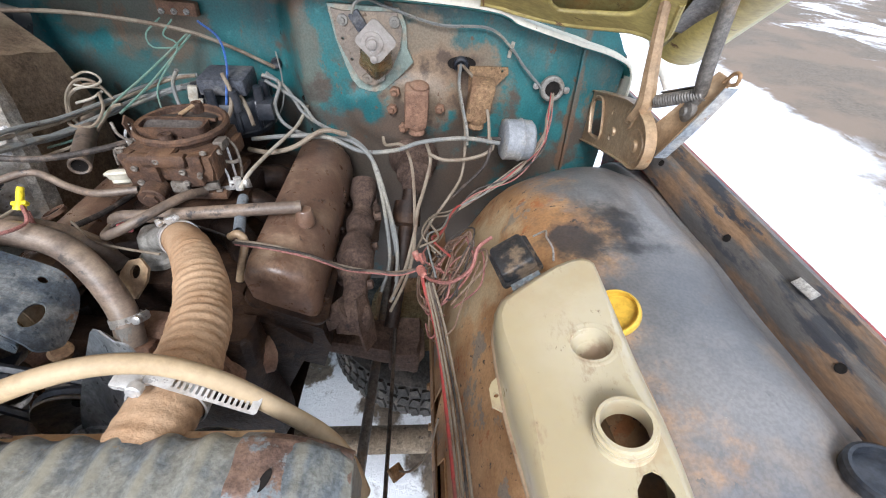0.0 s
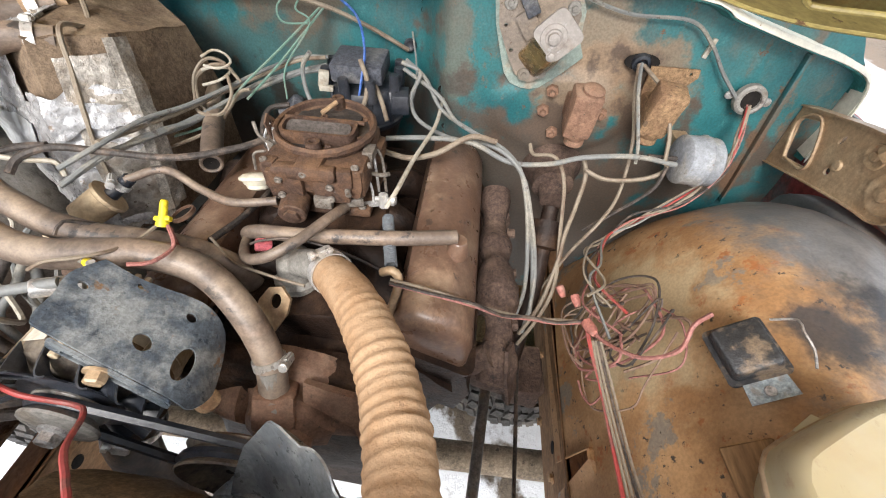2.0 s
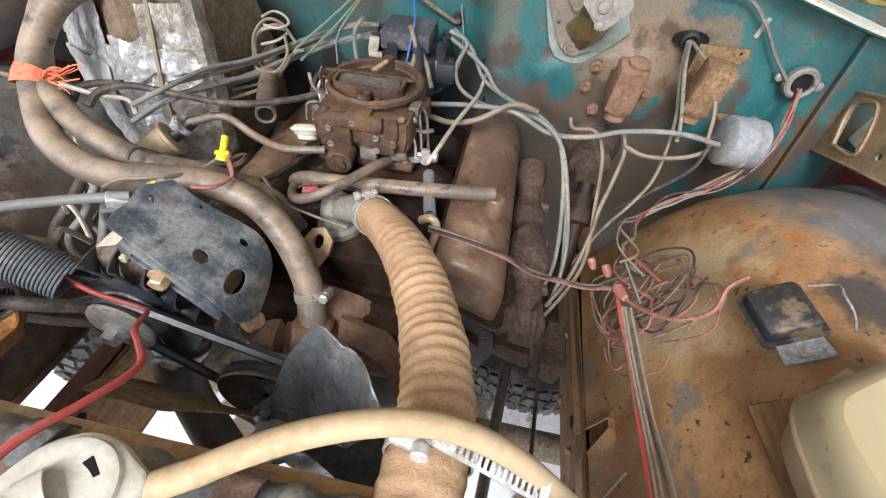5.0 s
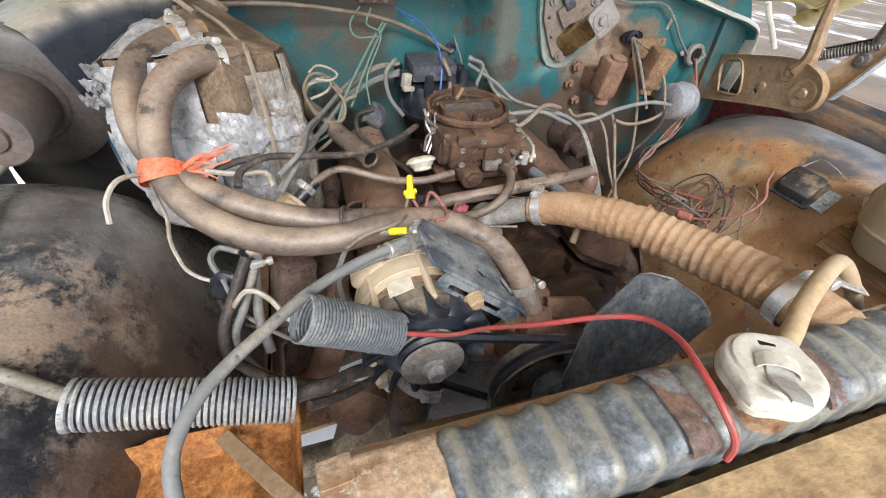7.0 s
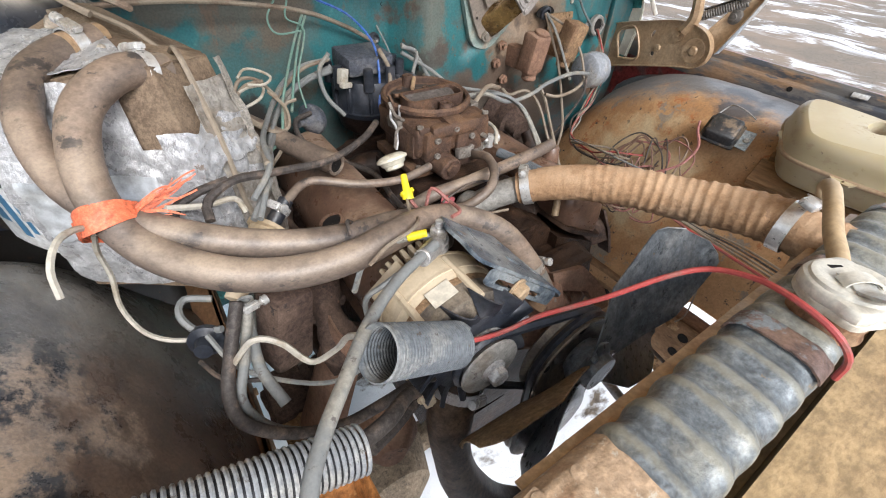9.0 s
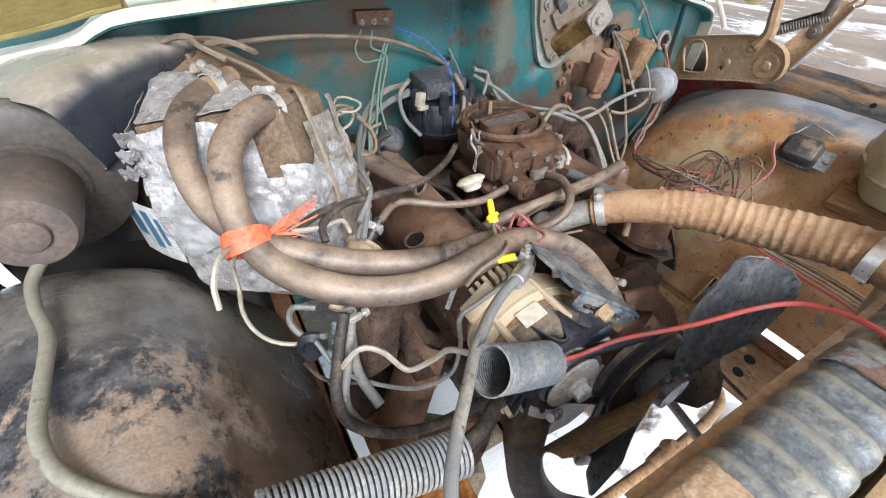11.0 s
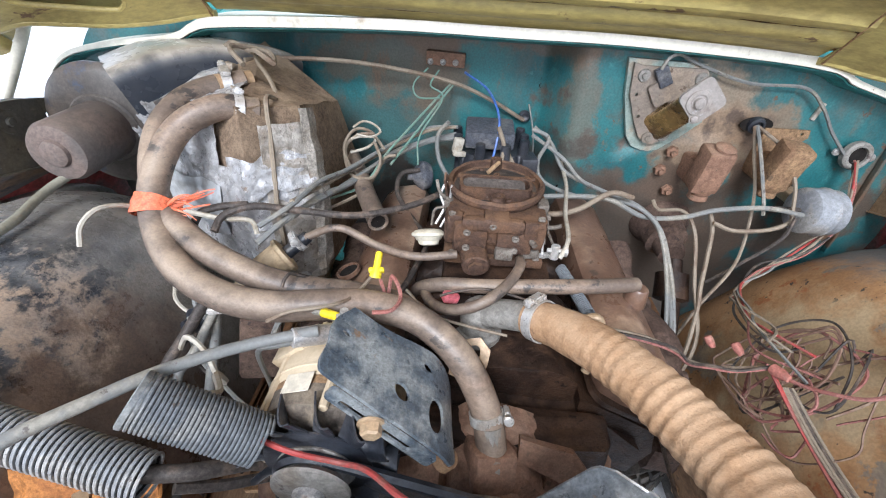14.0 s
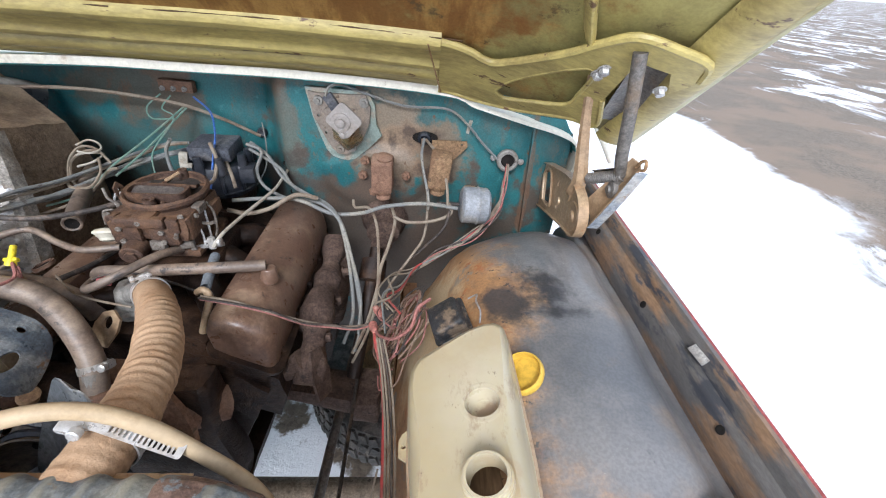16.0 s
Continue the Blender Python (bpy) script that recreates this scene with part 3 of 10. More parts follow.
def apron_left_material():
    """Flaking black paint with brown dust between the flakes, a smooth grey film with its sheen painted in at the back.
    """
    m = surface("left_apron_paint", (0.1, 0.08, 0.06), gloss=0.4, big=9.0, fine=120, bump=0.2)
    g = Graph(m)
    brown = g.mix(g.ramp(g.noise(14, 9, 0.72), 0.40, 0.62), (0.35, 0.265, 0.195), (0.22, 0.172, 0.135))
    brown = g.mix(g.ramp(g.noise(5, 8, 0.65, 7.0), 0.46, 0.60, 0.7), brown, (0.27, 0.24, 0.215))
    flakes = g.calc("MULTIPLY_ADD", g.calc("SUBTRACT", g.noise(75, 7, 0.75, 1.0), 0.5), 0.30, g.noise(7.5, 10, 0.74, 4.0, (1.3, 0.8, 1), 0.25))
    black = g.mix(g.ramp(g.noise(26, 8, 0.7, 6.0), 0.42, 0.62), (0.030, 0.033, 0.040), (0.095, 0.098, 0.105))
    worn = g.ramp(flakes, 0.470, 0.560)
    col = g.mix(worn, black, brown)
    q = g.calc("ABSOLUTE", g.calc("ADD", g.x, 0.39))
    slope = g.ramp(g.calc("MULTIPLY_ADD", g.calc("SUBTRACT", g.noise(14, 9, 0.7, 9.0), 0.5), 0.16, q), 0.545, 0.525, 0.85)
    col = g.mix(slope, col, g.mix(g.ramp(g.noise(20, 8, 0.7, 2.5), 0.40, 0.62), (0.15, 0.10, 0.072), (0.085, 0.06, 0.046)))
    # Paler towards the back: the film's sky sheen is put into the colour.
    back = g.ramp(g.calc("MULTIPLY_ADD", g.calc("SUBTRACT", g.noise(8, 8, 0.7, 2.0), 0.5), 0.35, g.y), 0.46, 0.64, 0.8)
    col = g.mix(back, col, g.mix(g.ramp(g.noise(9, 8, 0.7, 3.3), 0.42, 0.60), (0.31, 0.29, 0.255), (0.175, 0.158, 0.14)))
    col = grain(g, col, 300.0, 0.72, 1.14)
    g.done(col, g.calc("MULTIPLY_ADD", g.noise(40), 0.25, g.mix(worn, (0.15, 0.15, 0.15), (0.30, 0.30, 0.30))))
    return m


def tank_material():
    """Yellowed milky plastic, amber along the engine side, brown dirt in the dimple and thin smudges."""
    m = surface("yellowed_plastic", (0.5, 0.43, 0.31), gloss=0.30, big=2.5, fine=60, bump=0.02, sub=0.25, vary=0.05)
    g = Graph(m)
    col = g.mix(g.ramp(g.noise(9, 5, 0.55), 0.36, 0.64), (0.485, 0.43, 0.305), (0.425, 0.365, 0.24))
    amber = g.ramp(g.calc("MULTIPLY_ADD", g.calc("SUBTRACT", g.noise(10, 5, 0.6, 4.0), 0.5), 0.05, g.x), 0.150, 0.085, 0.75)
    col = g.mix(amber, col, (0.385, 0.315, 0.185))
    col = g.mix(g.ramp(g.noise(38, 9, 0.75, 2.0, (1, 0.45, 1)), 0.53, 0.65, 0.7), col, (0.29, 0.205, 0.13))
    col = g.mix(g.ramp(g.noise(6, 7, 0.65, 11.0), 0.50, 0.66, 0.55), col, (0.40, 0.31, 0.19))
    col = g.mix(g.ramp(g.blot((0.163, 0.222, 1.133), (48.0, 48.0, 36.0), 1.6, 70), 1.0, 0.55, 0.75), col, (0.27, 0.185, 0.125))
    col = g.mix(g.ramp(g.blot((0.160, 0.143, 1.155), (40.0, 40.0, 60.0), 1.6, 60), 1.1, 0.7, 0.4), col, (0.36, 0.25, 0.14))
    col = g.mix(g.ramp(g.noise(120, 6, 0.7, 6.0, (1, 0.5, 1)), 0.66, 0.70, 0.8), col, (0.13, 0.085, 0.05))
    g.done(col)
    return m


M["tank"] = tank_material()
M["tank_seam"] = surface("dirty_plastic_seam", (0.36, 0.26, 0.165), (0.27, 0.17, 0.10), gloss=0.5, big=30, fine=150, bump=0.05, vary=0.3)
M["apron_right"] = apron_right_material()
M["apron_left"] = apron_left_material()


def teal_material():
    """Teal firewall paint with rust streaks, dust round the cylinders, and oily grime low down with shade painted in.
    """
    m = surface("teal_paint", (0.026, 0.185, 0.195), gloss=0.42, big=5.0, bump=0.2, vary=0.5)
    g = Graph(m)
    col = g.mix(g.ramp(g.noise(4, 6, 0.6), 0.40, 0.62), (0.012, 0.088, 0.098), (0.031, 0.152, 0.160))
    col = g.mix(g.ramp(g.noise(30, 8, 0.7, 3.0), 0.58, 0.72, 0.6), col, (0.09, 0.25, 0.25))
    col = g.mix(g.ramp(g.noise(9, 10, 0.75, 5.0, (1.5, 1, 0.7)), 0.555, 0.64, 0.85), col, (0.17, 0.10, 0.06))
    col = g.mix(g.ramp(g.noise(6, 9, 0.7, 15.0, (1.2, 1, 0.8)), 0.46, 0.66, 0.55), col, (0.125, 0.115, 0.095))
    # Near-black blots at x -1.02 and -0.80 paint shade below blower and heater box.
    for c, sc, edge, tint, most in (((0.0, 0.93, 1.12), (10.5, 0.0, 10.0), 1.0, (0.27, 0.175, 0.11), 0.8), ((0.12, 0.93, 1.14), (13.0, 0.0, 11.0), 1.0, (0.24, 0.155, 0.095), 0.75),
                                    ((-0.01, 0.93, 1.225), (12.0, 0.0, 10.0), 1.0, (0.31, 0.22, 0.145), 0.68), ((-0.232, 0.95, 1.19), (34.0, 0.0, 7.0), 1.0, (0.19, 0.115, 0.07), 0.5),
                                    # The wide blot at z 0.80 holds grime plus painted shade under the cylinders.
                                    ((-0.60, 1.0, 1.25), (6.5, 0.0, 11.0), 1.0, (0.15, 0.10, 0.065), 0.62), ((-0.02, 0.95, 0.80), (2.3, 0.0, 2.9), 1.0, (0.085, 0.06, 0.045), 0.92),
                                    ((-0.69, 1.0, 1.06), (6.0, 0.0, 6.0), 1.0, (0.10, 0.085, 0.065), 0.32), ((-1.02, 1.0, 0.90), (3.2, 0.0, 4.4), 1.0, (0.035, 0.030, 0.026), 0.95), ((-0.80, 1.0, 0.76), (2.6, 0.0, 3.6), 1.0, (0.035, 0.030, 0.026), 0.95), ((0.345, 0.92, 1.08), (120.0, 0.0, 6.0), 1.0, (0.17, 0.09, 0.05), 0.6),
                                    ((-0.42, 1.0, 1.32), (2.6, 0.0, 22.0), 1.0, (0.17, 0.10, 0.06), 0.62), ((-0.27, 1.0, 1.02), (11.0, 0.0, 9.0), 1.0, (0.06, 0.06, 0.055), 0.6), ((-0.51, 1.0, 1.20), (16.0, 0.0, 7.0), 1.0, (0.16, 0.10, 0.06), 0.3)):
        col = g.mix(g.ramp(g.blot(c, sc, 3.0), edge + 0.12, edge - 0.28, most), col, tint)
    col = g.mix(g.ramp(g.noise(55, 7, 0.7, 1.0), 0.63, 0.68), col, (0.13, 0.07, 0.04))
    g.done(grain(g, col, 260.0, 0.72, 1.16))
    return m


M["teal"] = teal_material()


def radiator_material():
    """Dark blue-grey tank paint, rubbed pale and yellowish on the crests of the ribs."""
    m = surface("worn_grey_radiator_paint", (0.145, 0.165, 0.18), (0.235, 0.235, 0.205), (0.24, 0.18, 0.11), gloss=0.40, metal=0.2, big=16, fine=130, stain_at=(0.46, 0.62), spot_at=(0.64, 0.72), bump=0.25)
    t = m.node_tree
    bsdf = t.nodes["Principled BSDF"]
    old = bsdf.inputs["Base Color"].links[0].from_socket
    geo = t.nodes.new("ShaderNodeNewGeometry")
    sep = t.nodes.new("ShaderNodeSeparateXYZ")
    t.links.new(geo.outputs["Position"], sep.inputs[0])
    a = t.nodes.new("ShaderNodeMath")
    a.operation = "MULTIPLY_ADD"
    a.inputs[1].default_value, a.inputs[2].default_value = math.tau / 0.0325, 0.475 * math.tau / 0.0325 + math.pi / 2
    t.links.new(sep.outputs["X"], a.inputs[0])
    b = t.nodes.new("ShaderNodeMath")
    b.operation = "SINE"
    t.links.new(a.outputs[0], b.inputs[0])
    n = t.nodes.new("ShaderNodeTexNoise")
    n.inputs["Scale"].default_value, n.inputs["Detail"].default_value, n.inputs["Roughness"].default_value = 30.0, 8.0, 0.7
    t.links.new(geo.outputs["Position"], n.inputs["Vector"])
    c = t.nodes.new("ShaderNodeMath")
    c.operation = "MULTIPLY_ADD"
    c.inputs[1].default_value = 2.0
    t.links.new(n.outputs["Fac"], c.inputs[0])
    t.links.new(b.outputs[0], c.inputs[2])
    r = t.nodes.new("ShaderNodeMapRange")
    r.interpolation_type = "SMOOTHSTEP"
    r.inputs["From Min"].default_value, r.inputs["From Max"].default_value = 1.45, 2.05
    r.inputs["To Max"].default_value = 0.45
    t.links.new(c.outputs[0], r.inputs["Value"])
    x = t.nodes.new("ShaderNodeMixRGB")
    t.links.new(r.outputs[0], x.inputs[0])
    t.links.new(old, x.inputs[1])
    x.inputs[2].default_value = (0.33, 0.30, 0.215, 1)
    t.links.new(x.outputs[0], bsdf.inputs["Base Color"])
    return m


M["radiator"] = radiator_material()


def hood_skin_material():
    """Olive paint, rusted through in the middle of the hood."""
    m = surface("olive_hood_panel", (0.30, 0.26, 0.11), gloss=0.5, big=6, bump=0.05)
    g = Graph(m)
    olive = g.mix(g.ramp(g.noise(7, 8, 0.65), 0.40, 0.62), (0.37, 0.32, 0.115), (0.23, 0.19, 0.07))
    rust = g.mix(g.ramp(g.noise(9, 9, 0.7, 3.0, (1.8, 0.6, 0.6)), 0.42, 0.60), (0.20, 0.085, 0.022), (0.37, 0.20, 0.055))
    q = g.calc("ABSOLUTE", g.calc("ADD", g.x, 0.39))
    where = g.ramp(g.calc("MULTIPLY_ADD", g.calc("SUBTRACT", g.noise(6, 9, 0.7, 7.0), 0.5), 1.1, q), 0.72, 0.54, 0.92)
    col = g.mix(where, olive, rust)
    col = g.mix(g.ramp(g.noise(20, 8, 0.7, 5.0), 0.60, 0.68, 0.8), col, (0.09, 0.06, 0.03))
    g.done(grain(g, col, 220.0, 0.84, 1.08))
    return m


M["hood_rust"] = hood_skin_material()
M["dist_grey"] = surface("dusty_grey_coil_cover", (0.078, 0.085, 0.105), (0.15, 0.148, 0.15), (0.045, 0.048, 0.058), gloss=0.5, big=18, fine=180, bump=0.15)
M["tan_plate"] = surface("pale_rusted_tank_end", (0.40, 0.285, 0.185), (0.28, 0.165, 0.095), (0.46, 0.40, 0.31), gloss=0.5, big=17, fine=150, stain_at=(0.50, 0.60), spot_at=(0.56, 0.63), bump=0.3, vary=0.7)
M["hose_pale"] = surface("dusty_olive_hose", (0.25, 0.24, 0.19), (0.18, 0.165, 0.13), (0.115, 0.10, 0.08), gloss=0.45, big=12, fine=180, bump=0.1, vary=0.4)
M["foil_dirty"] = surface("dirty_quilted_tape", (0.36, 0.335, 0.30), (0.24, 0.205, 0.165), (0.13, 0.10, 0.08), gloss=0.36, metal=0.3, big=22, fine=90, stain_at=(0.48, 0.62), bump=0.8, vary=0.6)
M["label_white"] = surface("worn_white_label", (0.62, 0.63, 0.64), (0.45, 0.44, 0.42), gloss=0.5, big=16, bump=0.05, vary=0.4)
M["label_cream"] = surface("worn_cream_label", (0.62, 0.57, 0.47), (0.52, 0.44, 0.32), gloss=0.5, big=20, bump=0.05, vary=0.4)
M["foot_blue"] = surface("dull_bluish_zinc", (0.36, 0.43, 0.47), (0.30, 0.28, 0.25), gloss=0.45, metal=0.2, big=30, fine=150, bump=0.1)
M["label_blue"] = surface("blue_print", (0.06, 0.16, 0.27), gloss=0.5, bump=0.0, vary=0.3)

M["putty"] = surface("dusty_putty", (0.40, 0.36, 0.30), (0.27, 0.22, 0.17), gloss=0.7, big=40, fine=160, bump=0.3)
M["tape_silver"] = surface("smooth_silver_tape", (0.46, 0.48, 0.50), (0.36, 0.36, 0.35), gloss=0.34, metal=0.3, big=12, fine=80, bump=0.15, vary=0.4)
M["cream_hood"] = surface("pale_hood_edge", (0.45, 0.42, 0.24), (0.36, 0.32, 0.15), gloss=0.5, big=9, bump=0.08, vary=0.4)

# ---- ground: snow with bare dirt and a muddy track beside the truck ----
def ground_material():
    m = bpy.data.materials.new("snow_and_dirt")
    m.use_nodes = True
    t = m.node_tree
    bsdf = t.nodes["Principled BSDF"]
    geo = t.nodes.new("ShaderNodeNewGeometry")
    sep = t.nodes.new("ShaderNodeSeparateXYZ")
    t.links.new(geo.outputs["Position"], sep.inputs[0])

    def tex(scale, detail=6.0, rgh=0.6, vec_=None, dist=0.0):
        n = t.nodes.new("ShaderNodeTexNoise")
        n.inputs["Scale"].default_value, n.inputs["Detail"].default_value, n.inputs["Roughness"].default_value, n.inputs["Distortion"].default_value = scale, detail, rgh, dist
        t.links.new(vec_ or geo.outputs["Position"], n.inputs["Vector"])
        return n.outputs["Fac"]

    def calc(op, a, b=0.0, c=None):
        n = t.nodes.new("ShaderNodeMath")
        n.operation = op
        for k, v in enumerate((a, b) if c is None else (a, b, c)):
            if isinstance(v, (int, float)):
                n.inputs[k].default_value = v
            else:
                t.links.new(v, n.inputs[k])
        return n.outputs[0]

    def ramp(f, lo, hi):
        r = t.nodes.new("ShaderNodeMapRange")
        r.interpolation_type = "SMOOTHSTEP"
        r.inputs["From Min"].default_value, r.inputs["From Max"].default_value = lo, hi
        t.links.new(f, r.inputs["Value"])
        return r.outputs[0]

    def mix(f, a, b):
        x = t.nodes.new("ShaderNodeMixRGB")
        t.links.new(f, x.inputs[0])
        for k, c in ((1, a), (2, b)):
            if isinstance(c, tuple):
                x.inputs[k].default_value = (*c, 1)
            else:
                t.links.new(c, x.inputs[k])
        return x.outputs[0]

    run = t.nodes.new("ShaderNodeMapping")
    run.inputs["Scale"].default_value = (1.0, 0.5, 1.0)
    run.inputs["Rotation"].default_value = (0, 0, radians(-25))
    t.links.new(geo.outputs["Position"], run.inputs["Vector"])
    wob = calc("MULTIPLY", calc("SUBTRACT", tex(0.7), 0.5), 1.6)
    bend = calc("MULTIPLY", calc("MINIMUM", calc("MAXIMUM", calc("SUBTRACT", 3.0, sep.outputs["Y"]), 0.0), 1.6), 0.42)
    far = ramp(calc("ADD", calc("ADD", sep.outputs["X"], bend), wob), 3.55, 3.8)
    tracks = ramp(tex(1.1, 9.0, 0.7, run.outputs[0], 0.8), 0.37, 0.50)
    band = calc("ABSOLUTE", calc("SUBTRACT", calc("ADD", sep.outputs["X"], calc("MULTIPLY", sep.outputs["Y"], -0.12)), 4.6))
    bare = calc("MAXIMUM", tracks, calc("SUBTRACT", 1.0, ramp(calc("ADD", band, wob), 0.9, 1.6)))
    off = calc("MULTIPLY", far, bare)
    under = ramp(tex(2.4, 7.0, 0.6, None, 0.3), 0.52, 0.57)
    inside = calc("MULTIPLY", calc("SUBTRACT", 1.0, ramp(calc("ABSOLUTE", calc("ADD", sep.outputs["X"], 0.39)), 0.75, 1.1)), under)
    dirt_fac = calc("MAXIMUM", off, inside)
    fine = tex(40.0, 8.0, 0.7)
    dirt = mix(ramp(fine, 0.3, 0.7), (0.085, 0.066, 0.048), (0.20, 0.16, 0.118))
    dirt = mix(ramp(tex(0.9), 0.45, 0.6), dirt, (0.19, 0.14, 0.098))
    snow = mix(ramp(fine, 0.62, 0.74), (0.83, 0.85, 0.88), (0.66, 0.67, 0.68))
    t.links.new(mix(dirt_fac, snow, dirt), bsdf.inputs["Base Color"])
    bsdf.inputs["Roughness"].default_value = 0.8
    bp = t.nodes.new("ShaderNodeBump")
    bp.inputs["Strength"].default_value, bp.inputs["Distance"].default_value = 0.5, 0.02
    t.links.new(fine, bp.inputs["Height"])
    t.links.new(bp.outputs[0], bsdf.inputs["Normal"])
    return m


def ground_place(u, v):
    a, b = 2 * u - 1, 2 * v - 1
    x = -0.39 + math.copysign(abs(a) ** 3.2, a) * 900
    y = 0.5 + math.copysign(abs(b) ** 3.2, b) * 900
    near = max(0.0, 1 - math.hypot(x, y) / 40)
    z = (noise.noise((x * 0.9, y * 0.9, 0)) * 0.035 + noise.noise((x * 3.5, y * 3.5, 4)) * 0.014) * near
    return (x, y, z - 0.01)


bm = B()
skin(bm, ground_place, 180, 180, 0.02)
solo("ground", bm, ground_material(), "trodden snow with bare dirt patches and muddy tracks", "ground", kind="structure")

CX = -0.39     # the truck's middle


def mirror(p):
    return (2 * CX - p[0], p[1], p[2])


def step01(a, b, x):
    t = min(1, max(0, (x - a) / (b - a)))
    return t * t * (3 - 2 * t)


# ---- firewall: pressed teal panel with a recess behind the engine ----
def fire_y(x, z):
    deep = step01(-0.235, -0.31, x) * (1 - step01(-0.80, -0.88, x))
    y = 0.925 + 0.095 * deep
    y += 0.06 * step01(0.99, 0.70, z)                      # the toe board goes back below
    y -= 0.016 * step01(0.33, 0.345, x)                    # lapped side panel
    y -= 0.012 * (1 - step01(0.085, 0.115, math.hypot((x + 0.03) * 0.8, (z - 1.08) * 1.3)))
    return y


def firewall_place(u, v):
    x = -1.215 + 1.65 * u
    z = 0.50 + (1.312 - 0.50) * v
    side = max(0.0, (abs(x - CX) - 0.72) / 0.10)
    if side > 0 and z > 1.0:
        z = 1.0 + (z - 1.0) * (1 - 0.30 * min(1, side) ** 2)
    return (x, fire_y(x, z), z)


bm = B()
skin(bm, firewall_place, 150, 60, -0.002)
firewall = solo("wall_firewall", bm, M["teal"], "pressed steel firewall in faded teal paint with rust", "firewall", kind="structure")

# cab closing the space behind the firewall
bm = B()
box(bm, (CX, 1.62, 1.0), (1.74, 1.1, 1.0), bevel=0.05)
solo("cab_body", bm, M["teal_light"], "teal painted cab shell behind the firewall", "truck cab", kind="structure")


# cowl lip: cream flange along the top of the firewall, stepping down beside each kink
LIP = [(-0.80, 1.252), (-0.75, 1.268), (-0.68, 1.280), (-0.60, 1.290), (-0.565, 1.300), (-0.53, 1.318), (-0.45, 1.326), (-0.2, 1.334), (0.0, 1.332),
       (0.2, 1.330), (0.45, 1.318), (0.545, 1.305), (0.575, 1.288), (0.61, 1.276), (0.70, 1.252), (0.78, 1.232), (0.825, 1.21), (0.838, 1.17), (0.832, 1.12), (0.82, 1.06)]


def along(table, q):
    for (a, p), (b, r) in zip(table, table[1:]):
        if q <= b:
            return p + (r - p) * (q - a) / (b - a)
    return table[-1][1]


def lip_skin(bm, y0, y1, dz0, dz1, thick):
    pts = [Vector((CX + a, 0, z)) for a, z in ([(-0.825, 1.06), (-0.842, 1.12), (-0.850, 1.18), (-0.838, 1.222)] + LIP)]
    line = spline(pts, 0.015)
    n = len(line) - 1

    def place(u, v):
        p = line[round(u * n)]
        thin = 1 - 0.45 * step01(0.50, 0.62, abs(p.x - CX))
        return (p.x, y0 + (y1 - y0) * v, p.z + (dz0 + (dz1 - dz0) * v) * thin)
    return skin(bm, place, n, 3, thick)


cowl = thing("cowl_lip", (CX, 0.9, 1.31), "cream and teal cowl lip along the top of the firewall", "cowl", kind="structure")
bm = B()
lip_skin(bm, 0.880, 0.945, 0.0, 0.004, 0.004)
part("top_flange", bm, M["cream_trim"], cowl)
bm = B()
lip_skin(bm, 0.876, 0.879, -0.014, 0.002, 0.003)
part("edge_bead", bm, M["cream_trim"], cowl)
bm = B()
lip_skin(bm, 0.884, 0.928, -0.016, -0.026, 0.002)
part("under_flange", bm, M["teal_light"], cowl)
bm = B()
lip_skin(bm, 0.945, 1.18, 0.004, 0.045, 0.003)
part("cowl_panel", bm, M["teal_light"], cowl)


# ---- inner fenders: domed wheel arches ----
PROFILE = [(-0.026, 0.655), (-0.018, 0.700), (-0.004, 0.755), (0.006, 0.80), (0.022, 0.86), (0.048, 0.935), (0.078, 0.995), (0.125, 1.048), (0.19, 1.080), (0.26, 1.091), (0.34, 1.092), (0.395, 1.083), (0.418, 1.066), (0.435, 1.060), (0.458, 1.062)]


def apron_place(u, v, slots=((0.155, 0.305, 0.745), (0.385, 0.425, 0.78))):
    s = u * (len(PROFILE) - 1)
    i = min(int(s), len(PROFILE) - 2)
    f = s - i
    p0, p1, p2, p3 = (PROFILE[max(0, min(len(PROFILE) - 1, i + k))] for k in (-1, 0, 1, 2))

    def cr(a, b, c, d):
        return 0.5 * (2 * b + (c - a) * f + (2 * a - 5 * b + 4 * c - d) * f * f + (3 * b - a - 3 * c + d) * f ** 3)
    x, z = cr(p0[0], p1[0], p2[0], p3[0]), cr(p0[1], p1[1], p2[1], p3[1])
    y = -0.10 + 1.0 * v
    for a, b, top in slots:                                # slots above the frame rail
        if a < y < b and z < top:
            x, z = -0.008 + 0.1 * (x + 0.008), top + 0.002 + (z - 0.655) * 0.02
            break
    high = max(0.0, min(1.0, (z - 0.62) / 0.47))
    back = max(0.0, (y - 0.53) / 0.37)
    shoulder = 0.085 * (max(0.0, y - 0.48) / 0.42) ** 1.5 * step01(0.34, 0.10, x)
    lower = shoulder + 0.30 * (1 - math.sqrt(max(0.0, 1 - min(1.0, back) ** 2.2)))
    flat = step01(0.40, 0.44, x)
    z -= lower * high * (1 - 0.55 * flat)
    front = max(0.0, (0.20 - y) / 0.3)
    z -= 0.10 * front ** 1.5 * high * (1 - flat)
    x += 0.03 * back * (1 - flat) * high
    z += 0.004 * noise.noise((x * 9, y * 9, z * 9))
    # pressed step across the arch
    z += 0.005 * step01(0.475, 0.487, y) * step01(0.17, 0.2, x) * (1 - step01(0.36, 0.39, x))
    return (x, y, z)


def apron_left(u, v):
    x, y, z = apron_place(u, v, ((0.11, 0.40, 0.785),))
    return mirror((x + 0.055 * step01(0.22, 0.06, x), y, z))


